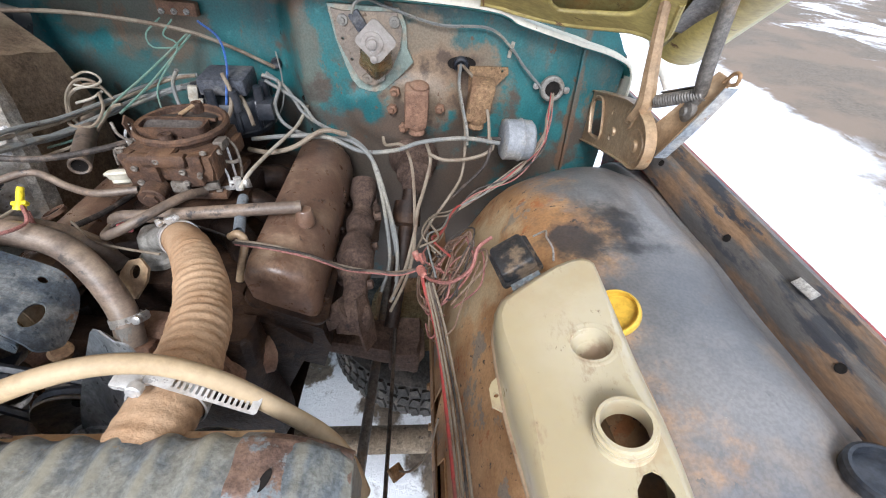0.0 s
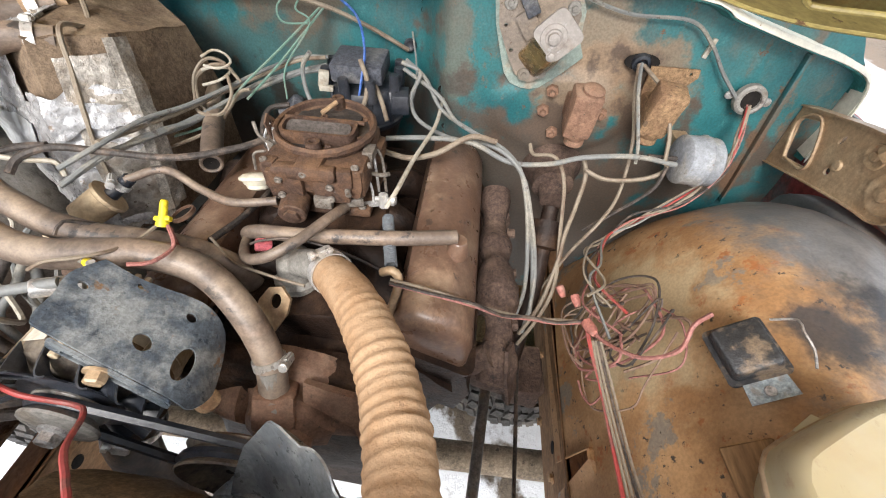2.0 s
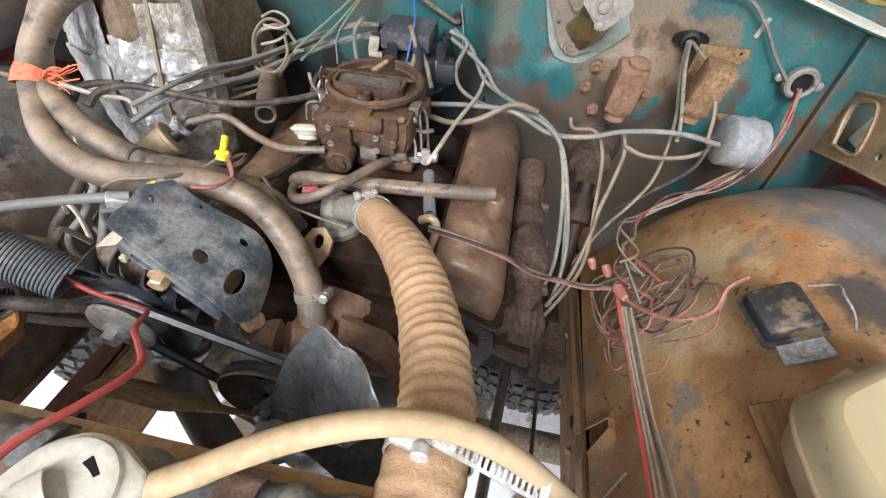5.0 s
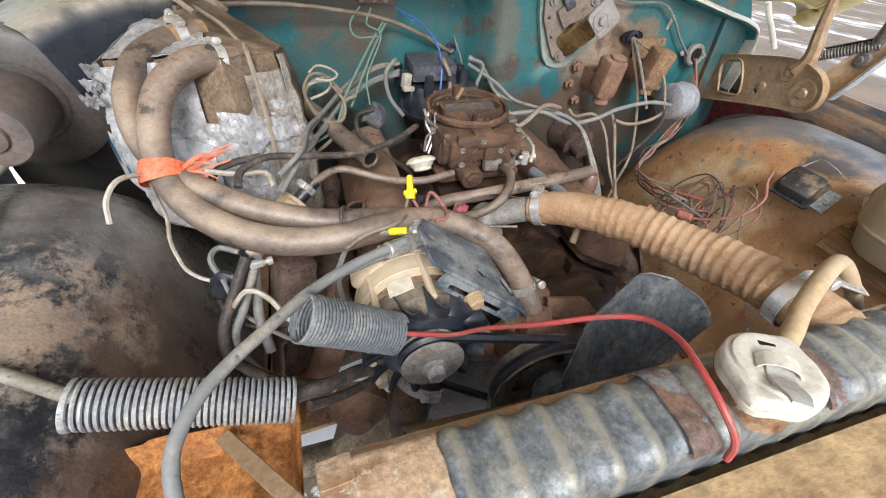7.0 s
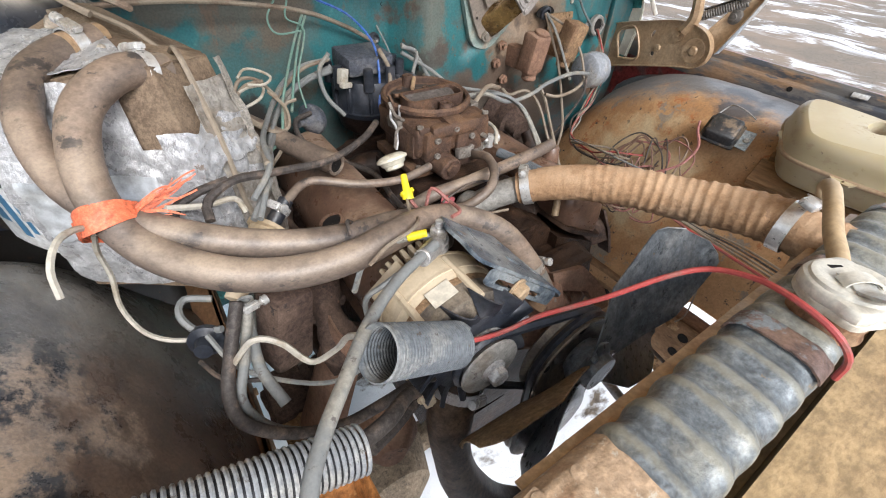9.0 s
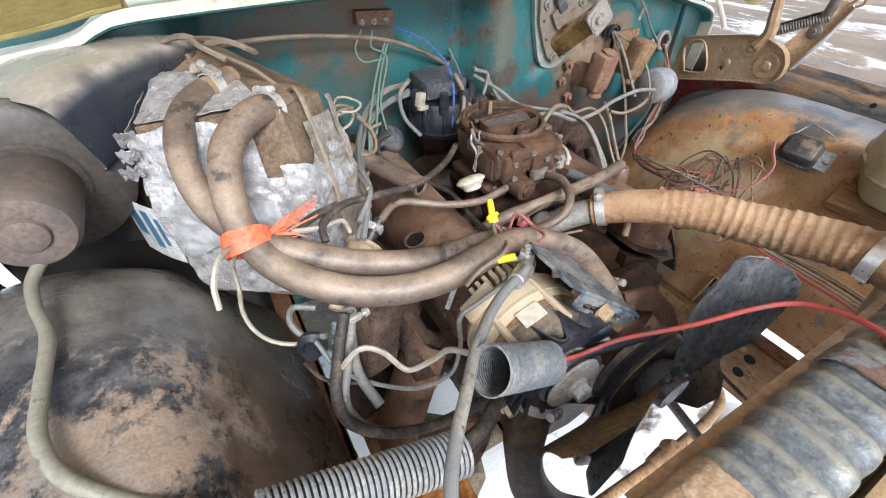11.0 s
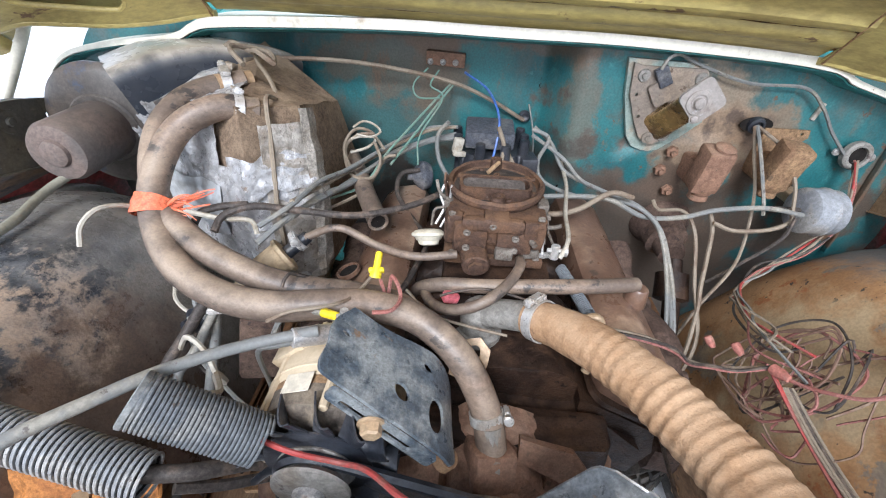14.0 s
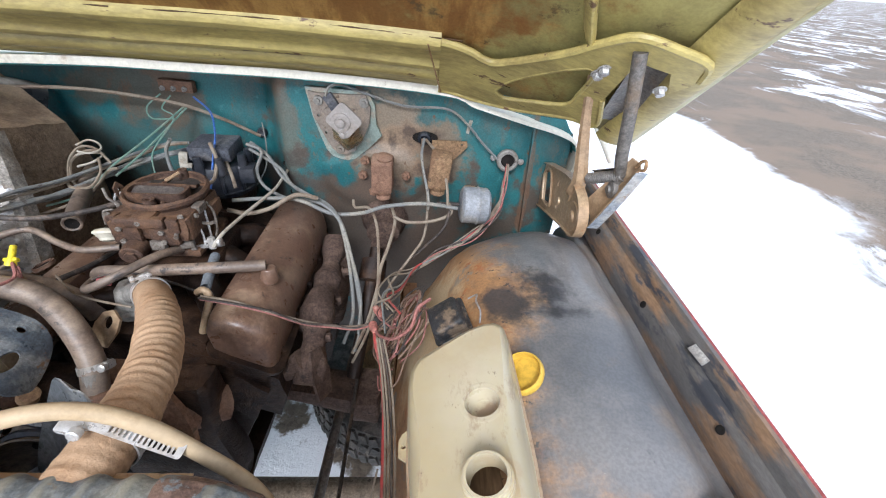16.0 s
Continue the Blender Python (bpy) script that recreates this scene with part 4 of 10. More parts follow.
def apron_right(u, v):
    x, y, z = apron_place(u, v)
    return (x + 0.052 * step01(0.20, 0.06, x), y, z)


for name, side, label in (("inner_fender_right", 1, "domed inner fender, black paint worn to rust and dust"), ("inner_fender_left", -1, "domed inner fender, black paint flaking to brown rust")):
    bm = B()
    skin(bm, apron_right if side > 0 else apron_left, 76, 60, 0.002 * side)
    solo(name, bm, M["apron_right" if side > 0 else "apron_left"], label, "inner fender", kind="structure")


# outer fenders: the rail with its holes, the painted crown, the side skin
def fender(side):
    f = thing("fender_right" if side > 0 else "fender_left", (CX + side * 0.85, 0.4, 1.1), "dark fender rail with faded red outer paint", "fender", kind="structure")
    fl = (lambda p: p) if side > 0 else mirror

    def rail(u, v):
        y = -0.35 + 1.40 * v
        z0 = 1.062 + 0.02 * (y - 0.4)
        path = [(0.437, z0 - 0.004), (0.4375, z0 + 0.016), (0.4405, z0 + 0.025), (0.448, z0 + 0.040), (0.4585, z0 + 0.046), (0.4625, z0 + 0.058), (0.471, z0 + 0.066), (0.477, z0 + 0.066)]
        s = u * 7
        i = min(6, int(s))
        t = s - i
        return fl((path[i][0] + (path[i + 1][0] - path[i][0]) * t, y, path[i][1] + (path[i + 1][1] - path[i][1]) * t))

    def crown(u, v):
        y = -0.35 + 1.40 * v
        z0 = 1.128 + 0.02 * (y - 0.4)
        a = u * math.pi / 2
        return fl((0.477 + 0.020 * math.sin(a), y, z0 + 0.002 * math.sin(2 * a) - 0.060 * (1 - math.cos(a))))

    def flank(u, v):
        y = -0.35 + 1.40 * v
        return fl((0.497 + 0.03 * math.sin(u * math.pi), y, 1.068 + 0.02 * (y - 0.4) - u * (0.50 - 0.33 * math.sqrt(max(0.0, 1 - ((y - 0.53) / 0.44) ** 2)))))
    bm = B()
    skin(bm, rail, 28, 40, 0.0015 * side)
    part("rail", bm, M["rail"], f)
    bm = B()
    skin(bm, crown, 10, 40, 0.0015 * side)
    part("crown", bm, M["red_paint"], f, "faded red paint crown")
    bm = B()
    skin(bm, flank, 10, 70, 0.0015 * side)
    part("flank", bm, M["red_paint"], f)
    for y in (0.235, 0.450, 0.665):
        bm = B()
        p = fl((0.4440, y, 1.0945 + 0.02 * (y - 0.4)))
        lathe(bm, p, (-0.89 * side, 0, 0.45), [(0, 0.0058), (0.0014, 0.0056)], 14)
        part("rail_hole", bm, M["pitch"], f)
    bm = B()
    p = fl((0.459, 0.328, 1.116))
    box(bm, p, (0.012, 0.030, 0.003), (0, -38 * side, 6 * side), 0.001)
    part("tab", bm, M["zinc"], f)
    return f


M["stay_steel"] = surface("grey_brown_stay", (0.16, 0.15, 0.14), (0.20, 0.15, 0.105), gloss=0.45, metal=0.1, big=12, fine=130, bump=0.15)
M["rail"] = surface("dark_rail_steel", (0.105, 0.100, 0.098), (0.20, 0.125, 0.075), (0.045, 0.048, 0.058), gloss=0.34, big=9, fine=120, stain_at=(0.46, 0.60), spot_at=(0.54, 0.62), spot_scale=14, bump=0.12, stretch=(2.5, 0.6, 2.5), vary=0.4)
fender(1)
fender(-1)


M["seam_rust"] = surface("dark_seam_rust", (0.075, 0.045, 0.025), (0.13, 0.075, 0.03), gloss=0.85, big=30, fine=150, bump=0.3)


# ---- hood: open, seen from below ----
HOOD_A = 40.0
HINGE_LINE = (0.868, 1.346)


def hood_place(x, s, lift=0.0):
    """A place on the hood's underside: x across, s up along it, lift towards the engine."""
    a = radians(HOOD_A)
    q = abs(x - CX)
    drop = 0.115 * step01(0.50, 0.93, q) + 0.02 * (q / 0.5) ** 2 * (1 if q < 0.5 else (0.5 / q) ** 2)
    drop -= 0.003 + 0.026 * step01(-0.02, 0.62, CX - x)    # the left side stands a little higher
    n = Vector((0, -math.sin(a), -math.cos(a)))
    p = Vector((x, HINGE_LINE[0], HINGE_LINE[1])) + Vector((0, -math.cos(a), math.sin(a))) * s
    return p + n * (drop * 1.0 + lift) + Vector((0, 0.02, 0.0)) * step01(0.5, 0.9, q)


hood = thing("hood", (CX, HINGE_LINE[0], HINGE_LINE[1]), "open hood, olive yellow underside with rusty stains and ribs", "hood")
bm = B()
def hood_skin(u, v):
    q = abs(-0.93 + 1.86 * u)
    foot = -0.02 + 0.030 * step01(0.60, 0.75, q) - 0.048 * step01(0.80, 0.90, q)
    return hood_place(CX - 0.93 + 1.86 * u, foot + (1.22 - foot) * v, -0.02 + 0.014 * math.sin(u * math.pi) ** 0.7)


skin(bm, hood_skin, 90, 24, -0.002)
part("skin", bm, M["hood_rust"], hood)


RIBS = [(-0.032, -0.006), (-0.026, -0.002), (0.004, 0.001), (0.012, 0.008), (0.018, 0.0095), (0.028, 0.0095), (0.034, 0.006), (0.038, 0.0), (0.044, 0.0), (0.050, 0.007), (0.056, 0.0105), (0.066, 0.0105), (0.072, 0.006), (0.078, 0.003), (0.106, 0.003), (0.113, 0.008), (0.118, 0.0105), (0.131, 0.0105), (0.137, 0.006), (0.141, -0.002), (0.143, -0.010)]


def rib_place(u, v):
    x = CX - 0.50 + u
    s_ = v * (len(RIBS) - 1)
    i = min(len(RIBS) - 2, int(s_))
    f = s_ - i
    return hood_place(x, RIBS[i][0] + (RIBS[i + 1][0] - RIBS[i][0]) * f, RIBS[i][1] + (RIBS[i + 1][1] - RIBS[i][1]) * f + 0.002 * noise.noise((x * 6, v * 4, 2)))


bm = B()
skin(bm, rib_place, 90, (len(RIBS) - 1) * 2, -0.0015)
part("cross_rib", bm, M["hood"], hood, angle=30)
seam_rng = random.Random(5)
for s0, lf in ((0.0400, 0.0008), (0.0425, 0.0008), (0.0465, 0.0035), (0.0075, 0.0045), (0.1405, 0.0005)):
    x = -0.50
    while x < 0.50:
        run = seam_rng.uniform(0.02, 0.24)
        if seam_rng.random() < 0.40:
            bm = B()
            n_ = max(3, int(run / 0.012))
            sweep(bm, [hood_place(CX + x + run * k / n_, s0 + 0.0012 * noise.noise((x * 40 + k, s0 * 90, 0)), lf + 0.0008) for k in range(n_ + 1)], lambda q: 0.0006 + 0.0012 * abs(math.sin(q * 43) * math.sin(q * 17 + 1)), 5)
            part("rust_seam", bm, M["seam_rust"], hood)
        x += run + seam_rng.uniform(0.0, 0.09)
for q in (-0.492, 0.492):
    bm = B()
    pts = [hood_place(CX + q + (0.03 if q > 0 else -0.03) * (k / 8 - 0.5) * -1, -0.028 + 0.162 * k / 8, 0.0112) for k in range(9)]
    sweep(bm, pts, 0.0016, 6)
    part("rib_joint", bm, M["frame_rust"], hood)
BRACKET = [(0.499, 0.137), (0.555, 0.126), (0.588, 0.116), (0.63, 0.145), (0.694, 0.213), (0.728, 0.262), (0.765, 0.303), (0.822, 0.307), (0.868, 0.298), (0.882, 0.26), (0.86, 0.215), (0.835, 0.262), (0.786, 0.262), (0.786, 0.14), (0.812, 0.05), (0.76, 0.042), (0.66, -0.012), (0.58, -0.030), (0.502, -0.030)]
WINDOW = [(0.612, 0.032), (0.636, 0.088), (0.692, 0.162), (0.734, 0.204), (0.749, 0.194), (0.748, 0.13), (0.742, 0.082), (0.69, 0.044), (0.633, 0.014)]
for sx in (-1, 1):
    bm = B()
    plate(bm, [(sx * a, b) for a, b in BRACKET], [[(sx * a, b) for a, b in WINDOW]], 0.0025, Matrix())
    finer(bm, 1)
    for v in bm.verts:
        v.co = hood_place(CX + v.co.x, v.co.y, 0.005 + 0.009 * step01(0.50, 0.60, abs(v.co.x)) + v.co.z)
    part("hinge_bracket", bm, M["hood"], hood, "olive pressed bracket with a triangular window")
    for pts, r in ((BRACKET[:10], 0.007), (WINDOW + WINDOW[:1], 0.0045), (BRACKET[13:], 0.006)):
        bm = B()
        sweep(bm, [hood_place(CX + sx * p.x, p.y, 0.005 + 0.008 * step01(0.50, 0.60, p.x)) for p in spline([(a, b, 0) for a, b in pts], 0.012)], r, 8)
        part("rolled_edge", bm, M["hood"], hood)

    def side_rib(u, v, sx=sx):
        s = -0.02 + 1.2 * u
        x = CX + sx * (0.845 + 0.075 * v)
        return hood_place(x, s, 0.016 * math.sin(v * math.pi) ** 0.4 - 0.010)
    bm = B()
    skin(bm, side_rib, 40, 12, 0.0015)
    part("side_rib", bm, M["hood"], hood)

    def tube_rib(u, v, sx=sx):
        s = 0.255 + 0.9 * u
        x = CX + sx * (0.725 - 0.020 * v - 0.35 * u)
        return hood_place(x, s, 0.024 * math.sin(v * math.pi) ** 0.5 - 0.006)
    def edge_flange(u, v, sx=sx):
        return hood_place(CX + sx * (0.915 + 0.02 * math.sin(v * 3.0)), -0.03 + 1.24 * u, 0.0 + 0.018 * v - 0.02)
    bm = B()
    skin(bm, edge_flange, 40, 6, 0.0015)
    part("edge_flange", bm, M["cream_hood"], hood, "pale worn hood edge")
    # A dark sheet near the hood's surface paints the shade of the stay's recess.
    bm = B()
    skin(bm, lambda u, v, sx=sx: hood_place(CX + sx * (0.788 + 0.052 * u + 0.026 * (1 - v)), 0.05 + 0.215 * v, 0.004 - 0.012 * math.sin(u * math.pi)), 10, 12, 0.0015)
    part("hinge_pocket", bm, M["stay_steel"], hood, "dark sheet painted as the shaded recess where the hinge stay bolts on")
    for a, b in ((0.752, 0.222), (0.748, 0.206), (0.842, 0.222)):
        bm = B()
        bolt(bm, hood_place(CX + sx * a, b, 0.017), (0, -0.64, -0.77), 0.008, 0.009)
        part("bracket_bolt", bm, M["zinc"], hood)
    bm = B()
    skin(bm, tube_rib, 20, 8, 0.0015)
    part("long_rib", bm, M["hood"], hood)

# ---- radiator support across the front, chassis below ----
bm = B()


def support(u, v):
    x = CX + (2 * u - 1) * (0.415 - 0.085 * math.exp(-v / 0.10))
    q = abs(2 * u - 1)
    return (x, 0.080 - 0.318 * v, 1.112 - 0.045 * v * v - 0.05 * step01(0.86, 1.0, q) * v + 0.008 * math.sin(v * 3))


skin(bm, support, 40, 16, -0.002)
box(bm, (CX, 0.077, 1.052), (0.66, 0.004, 0.115))
box(bm, (CX, 0.0855, 1.075), (0.64, 0.017, 0.003))
solo("radiator_support", bm, M["tan_panel"], "tan dusty radiator support panel in front of the radiator", "panel", kind="structure")
bm = B()
box(bm, (CX, -0.26, 0.945), (1.76, 0.02, 0.21), bevel=0.006)
solo("grille_panel", bm, M["tan_panel"], "tan grille panel closing the front", "panel", kind="structure")

for sx in (1, -1):
    rail_thing = thing("frame_rail", (CX + sx * 0.40, 0.4, 0.55), "rusted steel chassis rail beside the engine", "frame rail", "chassis rails", kind="structure")
    x = 0.036 if sx > 0 else -0.812
    mid, high = (0.620, 0.16) if sx > 0 else (0.622, 0.19)
    bm = B()
    box(bm, (x, 0.35, mid), (0.012, 1.6, high), bevel=0.003)
    part("web", bm, M["rail_web"], rail_thing)
    for dz in (high / 2 - 0.004, 0.004 - high / 2):
        bm = B()
        box(bm, (x + sx * 0.018, 0.35, mid + dz), (0.048, 1.6, 0.008), bevel=0.002)
        part("flange", bm, M["rail_rust"], rail_thing)
    for y, z in ((0.10, 0.64), (0.19, 0.66), (0.267, 0.692), (0.269, 0.640), (0.34, 0.655), (0.47, 0.66)):
        bm = B()
        lathe(bm, (x - sx * 0.0062, y, z - (0.03 if sx > 0 else 0.0)), (-sx, 0, 0), [(0, 0.012), (0.0008, 0.0118)], 16)
        part("hole", bm, M["pitch"], rail_thing)
    for k in range(7):
        bm = B()
        bolt(bm, (x - sx * 0.007, -0.1 + 0.13 * k, 0.585 + 0.03 * (-1) ** k), (-sx, 0, 0), 0.008)
        part("rivet", bm, M["frame_rust"], rail_thing)

bm = B()
tube(bm, [(0.476, 0.925, 1.262), (0.490, 0.918, 1.235), (0.512, 0.905, 1.20), (0.536, 0.892, 1.160)], 0.007, 10)
solo("mirror_arm", bm, M["cream_trim"], "white painted mirror arm on the cab side", "mirror arm")

bm = B()
tube(bm, [(-1.196, 0.845, 1.310), (-1.198, 0.826, 1.286), (-1.208, 0.793, 1.240), (-1.218, 0.765, 1.200)], 0.0085, 10)
solo("mirror_arm", bm, M["cream_trim"], "white painted mirror arm beside the cowl corner", "mirror arm")

screw = thing("white_screw", (-0.062, 0.035, 1.103), "white painted screw with washer lying on the front panel", "screw")
bm = B()
lathe(bm, (-0.059, 0.038, 1.104), (0.25, -0.45, 0.8), [(0, 0.011), (0.002, 0.0115), (0.003, 0.008), (0.006, 0.007), (0.007, 0.003)], 18)
part("head", bm, M["cream_trim"], screw)
bm = B()
rod(bm, (-0.060, 0.033, 1.104), (-0.073, 0.016, 1.107), 0.005, 0.0045, 10, 0.0008)
part("shank", bm, M["cream_trim"], screw)

# ---- engine ----
engine = thing("engine", (CX, 0.65, 0.55), "brown grimy V8 engine with baked paint and dust", "engine")


def section(points, y):
    return [Vector((x, y, z)) for x, z in points]


# block and heads
bm = B()
loft(bm, [section([(CX - 0.17, 0.62), (CX - 0.22, 0.86), (CX - 0.14, 0.93), (CX + 0.14, 0.93), (CX + 0.21, 0.87), (CX + 0.10, 0.62)], y) for y in (0.44, 0.60, 0.75, 0.91)])
finer(bm, 3)
rough(bm, 0.012, 16)
rough(bm, 0.004, 55, 2)
part("block", bm, M["engine"], engine)
bm = B()
loft(bm, [section([(CX - 0.10, 0.50), (CX - 0.14, 0.62), (CX + 0.14, 0.62), (CX + 0.10, 0.50)], y) for y in (0.40, 0.65, 0.95)])
finer(bm, 3)
rough(bm, 0.010, 14)
part("oil_pan", bm, M["engine"], engine)
bm = B()
loft(bm, [section([(CX - 0.20, 0.46), (CX - 0.24, 0.66), (CX - 0.15, 0.84), (CX + 0.15, 0.84), (CX + 0.24, 0.66), (CX + 0.20, 0.46)], y) for y in (0.88, 0.98, 1.12)])
finer(bm, 2)
rough(bm, 0.008, 18)
part("bell_housing", bm, M["engine"], engine, "grimy bell housing behind the block")
for sx in (-1, 1):
    bm = B()
    box(bm, (CX + sx * 0.285, 0.60, 0.675), (0.24, 0.085, 0.045), (0, sx * 16, 0), 0.012)
    box(bm, (CX + sx * 0.36, 0.60, 0.655), (0.07, 0.11, 0.075), (0, 0, 0), 0.014)
    finer(bm, 2)
    rough(bm, 0.006, 30, sx)
    part("mount_bracket", bm, M["exhaust"], engine, "rusty engine mount bracket")
bm = B()
tube(bm, [(-0.655, 0.70, 0.86), (-0.675, 0.72, 0.78), (-0.670, 0.76, 0.69), (-0.645, 0.84, 0.60), (-0.63, 0.98, 0.55), (-0.63, 1.15, 0.54)], 0.029, 14)
rough(bm, 0.002, 50)
part("down_pipe", bm, M["exhaust"], engine, "rusty exhaust down pipe")
bm = B()
lathe(bm, (-0.625, 0.86, 0.63), (0.05, -1, 0.04), [(0, 0.05), (0.02, 0.055), (0.17, 0.054), (0.185, 0.048), (0.19, 0.02), (0.20, 0.015)], 22)
rough(bm, 0.002, 40)
part("starter", bm, M["engine"], engine, "dark starter motor low on the block")
bm = B()
box(bm, (CX, 0.415, 0.80), (0.30, 0.06, 0.30), bevel=0.02)
finer(bm, 3)
rough(bm, 0.016, 14, 3)
rough(bm, 0.005, 50, 1)
part("timing_cover", bm, M["engine"], engine)


def head(side):
    f = (lambda p: p) if side > 0 else (lambda p: Vector(mirror(p)))
    bm = B()
    pts = [(-0.275, 0.955), (-0.160, 0.895), (-0.150, 0.85), (-0.17, 0.79), (-0.27, 0.83)]
    loft(bm, [[f(Vector((x, y, z))) for x, z in pts] for y in (0.452, 0.60, 0.75, 0.905)])
    finer(bm, 1)
    rough(bm, 0.004, 30, side)
    part("cylinder_head", bm, M["engine"], engine)


def valve_cover(side):
    f = (lambda p: p) if side > 0 else (lambda p: Vector(mirror(p)))
    sec = [(-0.262, 0.972), (-0.160, 0.920), (-0.156, 0.955), (-0.160, 0.985), (-0.176, 1.012), (-0.200, 1.030), (-0.235, 1.036), (-0.256, 1.028), (-0.266, 1.005)]
    mid = Vector((-0.212, 0, 0.965))
    rows = []
    for y, k in ((0.4500, 0.72), (0.4530, 0.84), (0.459, 0.93), (0.468, 0.98), (0.480, 1.0), (0.60, 1.0), (0.75, 1.0), (0.872, 1.0), (0.884, 0.98), (0.893, 0.92), (0.898, 0.80)):
        rows.append([f(Vector((mid.x + (x - mid.x) * k, y, mid.z + (z - mid.z) * (k if z > 0.965 else 1)))) for x, z in sec])
    bm = B()
    loft(bm, rows)
    vc = part("valve_cover", bm, M["cover"], engine, "brown pressed steel valve cover")
    # gasket flange
    bm = B()
    u = Vector((0.102, 0, -0.052)).normalized()
    n = Vector((0.052, 0, 0.102)).normalized()
    m = Matrix(((u.x, 0, n.x, -0.211), (0, 1, 0, 0.674), (u.z, 0, n.z, 0.940), (0, 0, 0, 1)))
    plate(bm, rounded(0.132, 0.468, 0.022), [], 0.007, m)
    if side < 0:
        for v in bm.verts:
            v.co = Vector(mirror(v.co))
    part("flange", bm, M["engine"], vc)
    for y in (0.49, 0.585, 0.68, 0.775, 0.87):
        bm = B()
        bolt(bm, f(Vector((-0.158, y, 0.927))), (0.5 * side, 0, 0.86), 0.006, 0.006)
        part("flange_bolt", bm, M["engine"], vc)
    return vc


for side in (1, -1):
    head(side)
    vc = valve_cover(side)
    if side < 0:
        bm = B()
        lathe(bm, (-0.616, 0.605, 1.0155), (-0.35, 0, 0.94), [(0, 0.019), (0.006, 0.019), (0.0065, 0.016), (0.001, 0.0155)], 24, cap=False)
        part("filler_rim", bm, M["cover"], vc)
        bm = B()
        lathe(bm, (-0.616, 0.605, 1.0175), (-0.35, 0, 0.94), [(0, 0.0005), (0.0008, 0.0155)], 24, cap=False)
        part("filler_hole", bm, M["pitch"], vc, "black disc for the dark filler hole")
    else:
        bm = B()
        rod(bm, (-0.192, 0.575, 1.022), (-0.190, 0.575, 1.052), 0.017, 0.013, 16, 0.002)
        part("breather_stub", bm, M["cover"], vc)

# intake manifold with its runners
bm = B()
loft(bm, [section([(CX - 0.115, 0.90), (CX - 0.115, 0.965), (CX - 0.07, 0.985), (CX + 0.07, 0.985), (CX + 0.115, 0.965), (CX + 0.115, 0.90)], y) for y in (0.47, 0.60, 0.75, 0.90)])
finer(bm, 2)
rough(bm, 0.007, 24, 5)
manifold = part("intake_manifold", bm, M["engine"], engine)
for k, (x0, y0, x1, y1) in enumerate(((-0.34, 0.60, -0.27, 0.53), (-0.34, 0.68, -0.26, 0.66), (-0.34, 0.74, -0.26, 0.80), (-0.44, 0.60, -0.52, 0.53), (-0.44, 0.66, -0.53, 0.64), (-0.44, 0.74, -0.53, 0.80), (-0.43, 0.56, -0.55, 0.50))):
    bm = B()
    tube(bm, [(x0, y0, 1.0), ((x0 + x1) / 2, (y0 + y1) / 2, 0.995), (x1, y1, 0.955)], 0.027, 12)
    rough(bm, 0.004, 40, k)
    part("runner", bm, M["engine"], manifold)
bm = B()
box(bm, (CX, 0.665, 1.012), (0.165, 0.165, 0.04), bevel=0.01)
rough(bm, 0.003, 50)
part("carburettor_pad", bm, M["engine"], manifold)
# coolant outlet at the front
neck = thing("coolant_outlet", (-0.405, 0.53, 0.99), "grey cast coolant outlet neck on the manifold", "coolant outlet")
bm = B()
lathe(bm, (-0.415, 0.530, 0.985), (0, 0, 1), [(0, 0.034), (0.010, 0.034), (0.014, 0.027), (0.030, 0.026), (0.048, 0.022), (0.058, 0.014), (0.061, 0.004)], 24)
tube(bm, [(-0.415, 0.530, 1.018), (-0.395, 0.519, 1.033), (-0.372, 0.507, 1.045), (-0.345, 0.488, 1.058)], 0.020, 18)
rough(bm, 0.001, 90)
part("casting", bm, M["grey_plate"], neck)
for p in ((-0.447, 0.54, 0.995), (-0.385, 0.545, 0.995)):
    bm = B()
    bolt(bm, p, (0, 0, 1), 0.008, 0.009)
    part("bolt", bm, M["engine"], neck)

# exhaust manifolds: a knobbly log along each head
for side in (1, -1):
    f = (lambda p: p) if side > 0 else mirror
    bm = B()
    tube(bm, [f(p) for p in ((-0.115, 0.470, 0.86), (-0.113, 0.50, 0.888), (-0.117, 0.56, 0.915), (-0.122, 0.64, 0.925), (-0.124, 0.72, 0.915), (-0.126, 0.80, 0.93), (-0.127, 0.838, 0.945))],
         lambda s: 0.026 + 0.005 * math.sin(s * 55) + (0.005 if 0.1 < s < 0.2 else 0), 16)
    rough(bm, 0.004, 45, side)
    em = part("exhaust_manifold", bm, M["exhaust"], engine, "scaled cast iron exhaust manifold")
    for y in (0.49, 0.60, 0.70, 0.82):
        bm = B()
        tube(bm, [f((-0.122, y, 0.905)), f((-0.145, y, 0.885)), f((-0.17, y, 0.87))], 0.022, 12)
        rough(bm, 0.004, 45, side)
        part("port", bm, M["exhaust"], em)
    bm = B()
    tube(bm, [f((-0.122, 0.80, 0.92)), f((-0.118, 0.815, 0.86)), f((-0.135, 0.83, 0.76)), f((-0.16, 0.87, 0.66))], 0.027, 14)
    rough(bm, 0.004, 45, side)
    part("downpipe", bm, M["exhaust"], em)
    for y in (0.545, 0.655, 0.76):
        bm = B()
        bolt(bm, f((-0.098, y, 0.905)), (side, 0, 0.2), 0.009, 0.012)
        part("manifold_bolt", bm, M["exhaust"], engine)
bm = B()
m = pose(-0.095, 0.475, 0.88, 75, 12, 70)
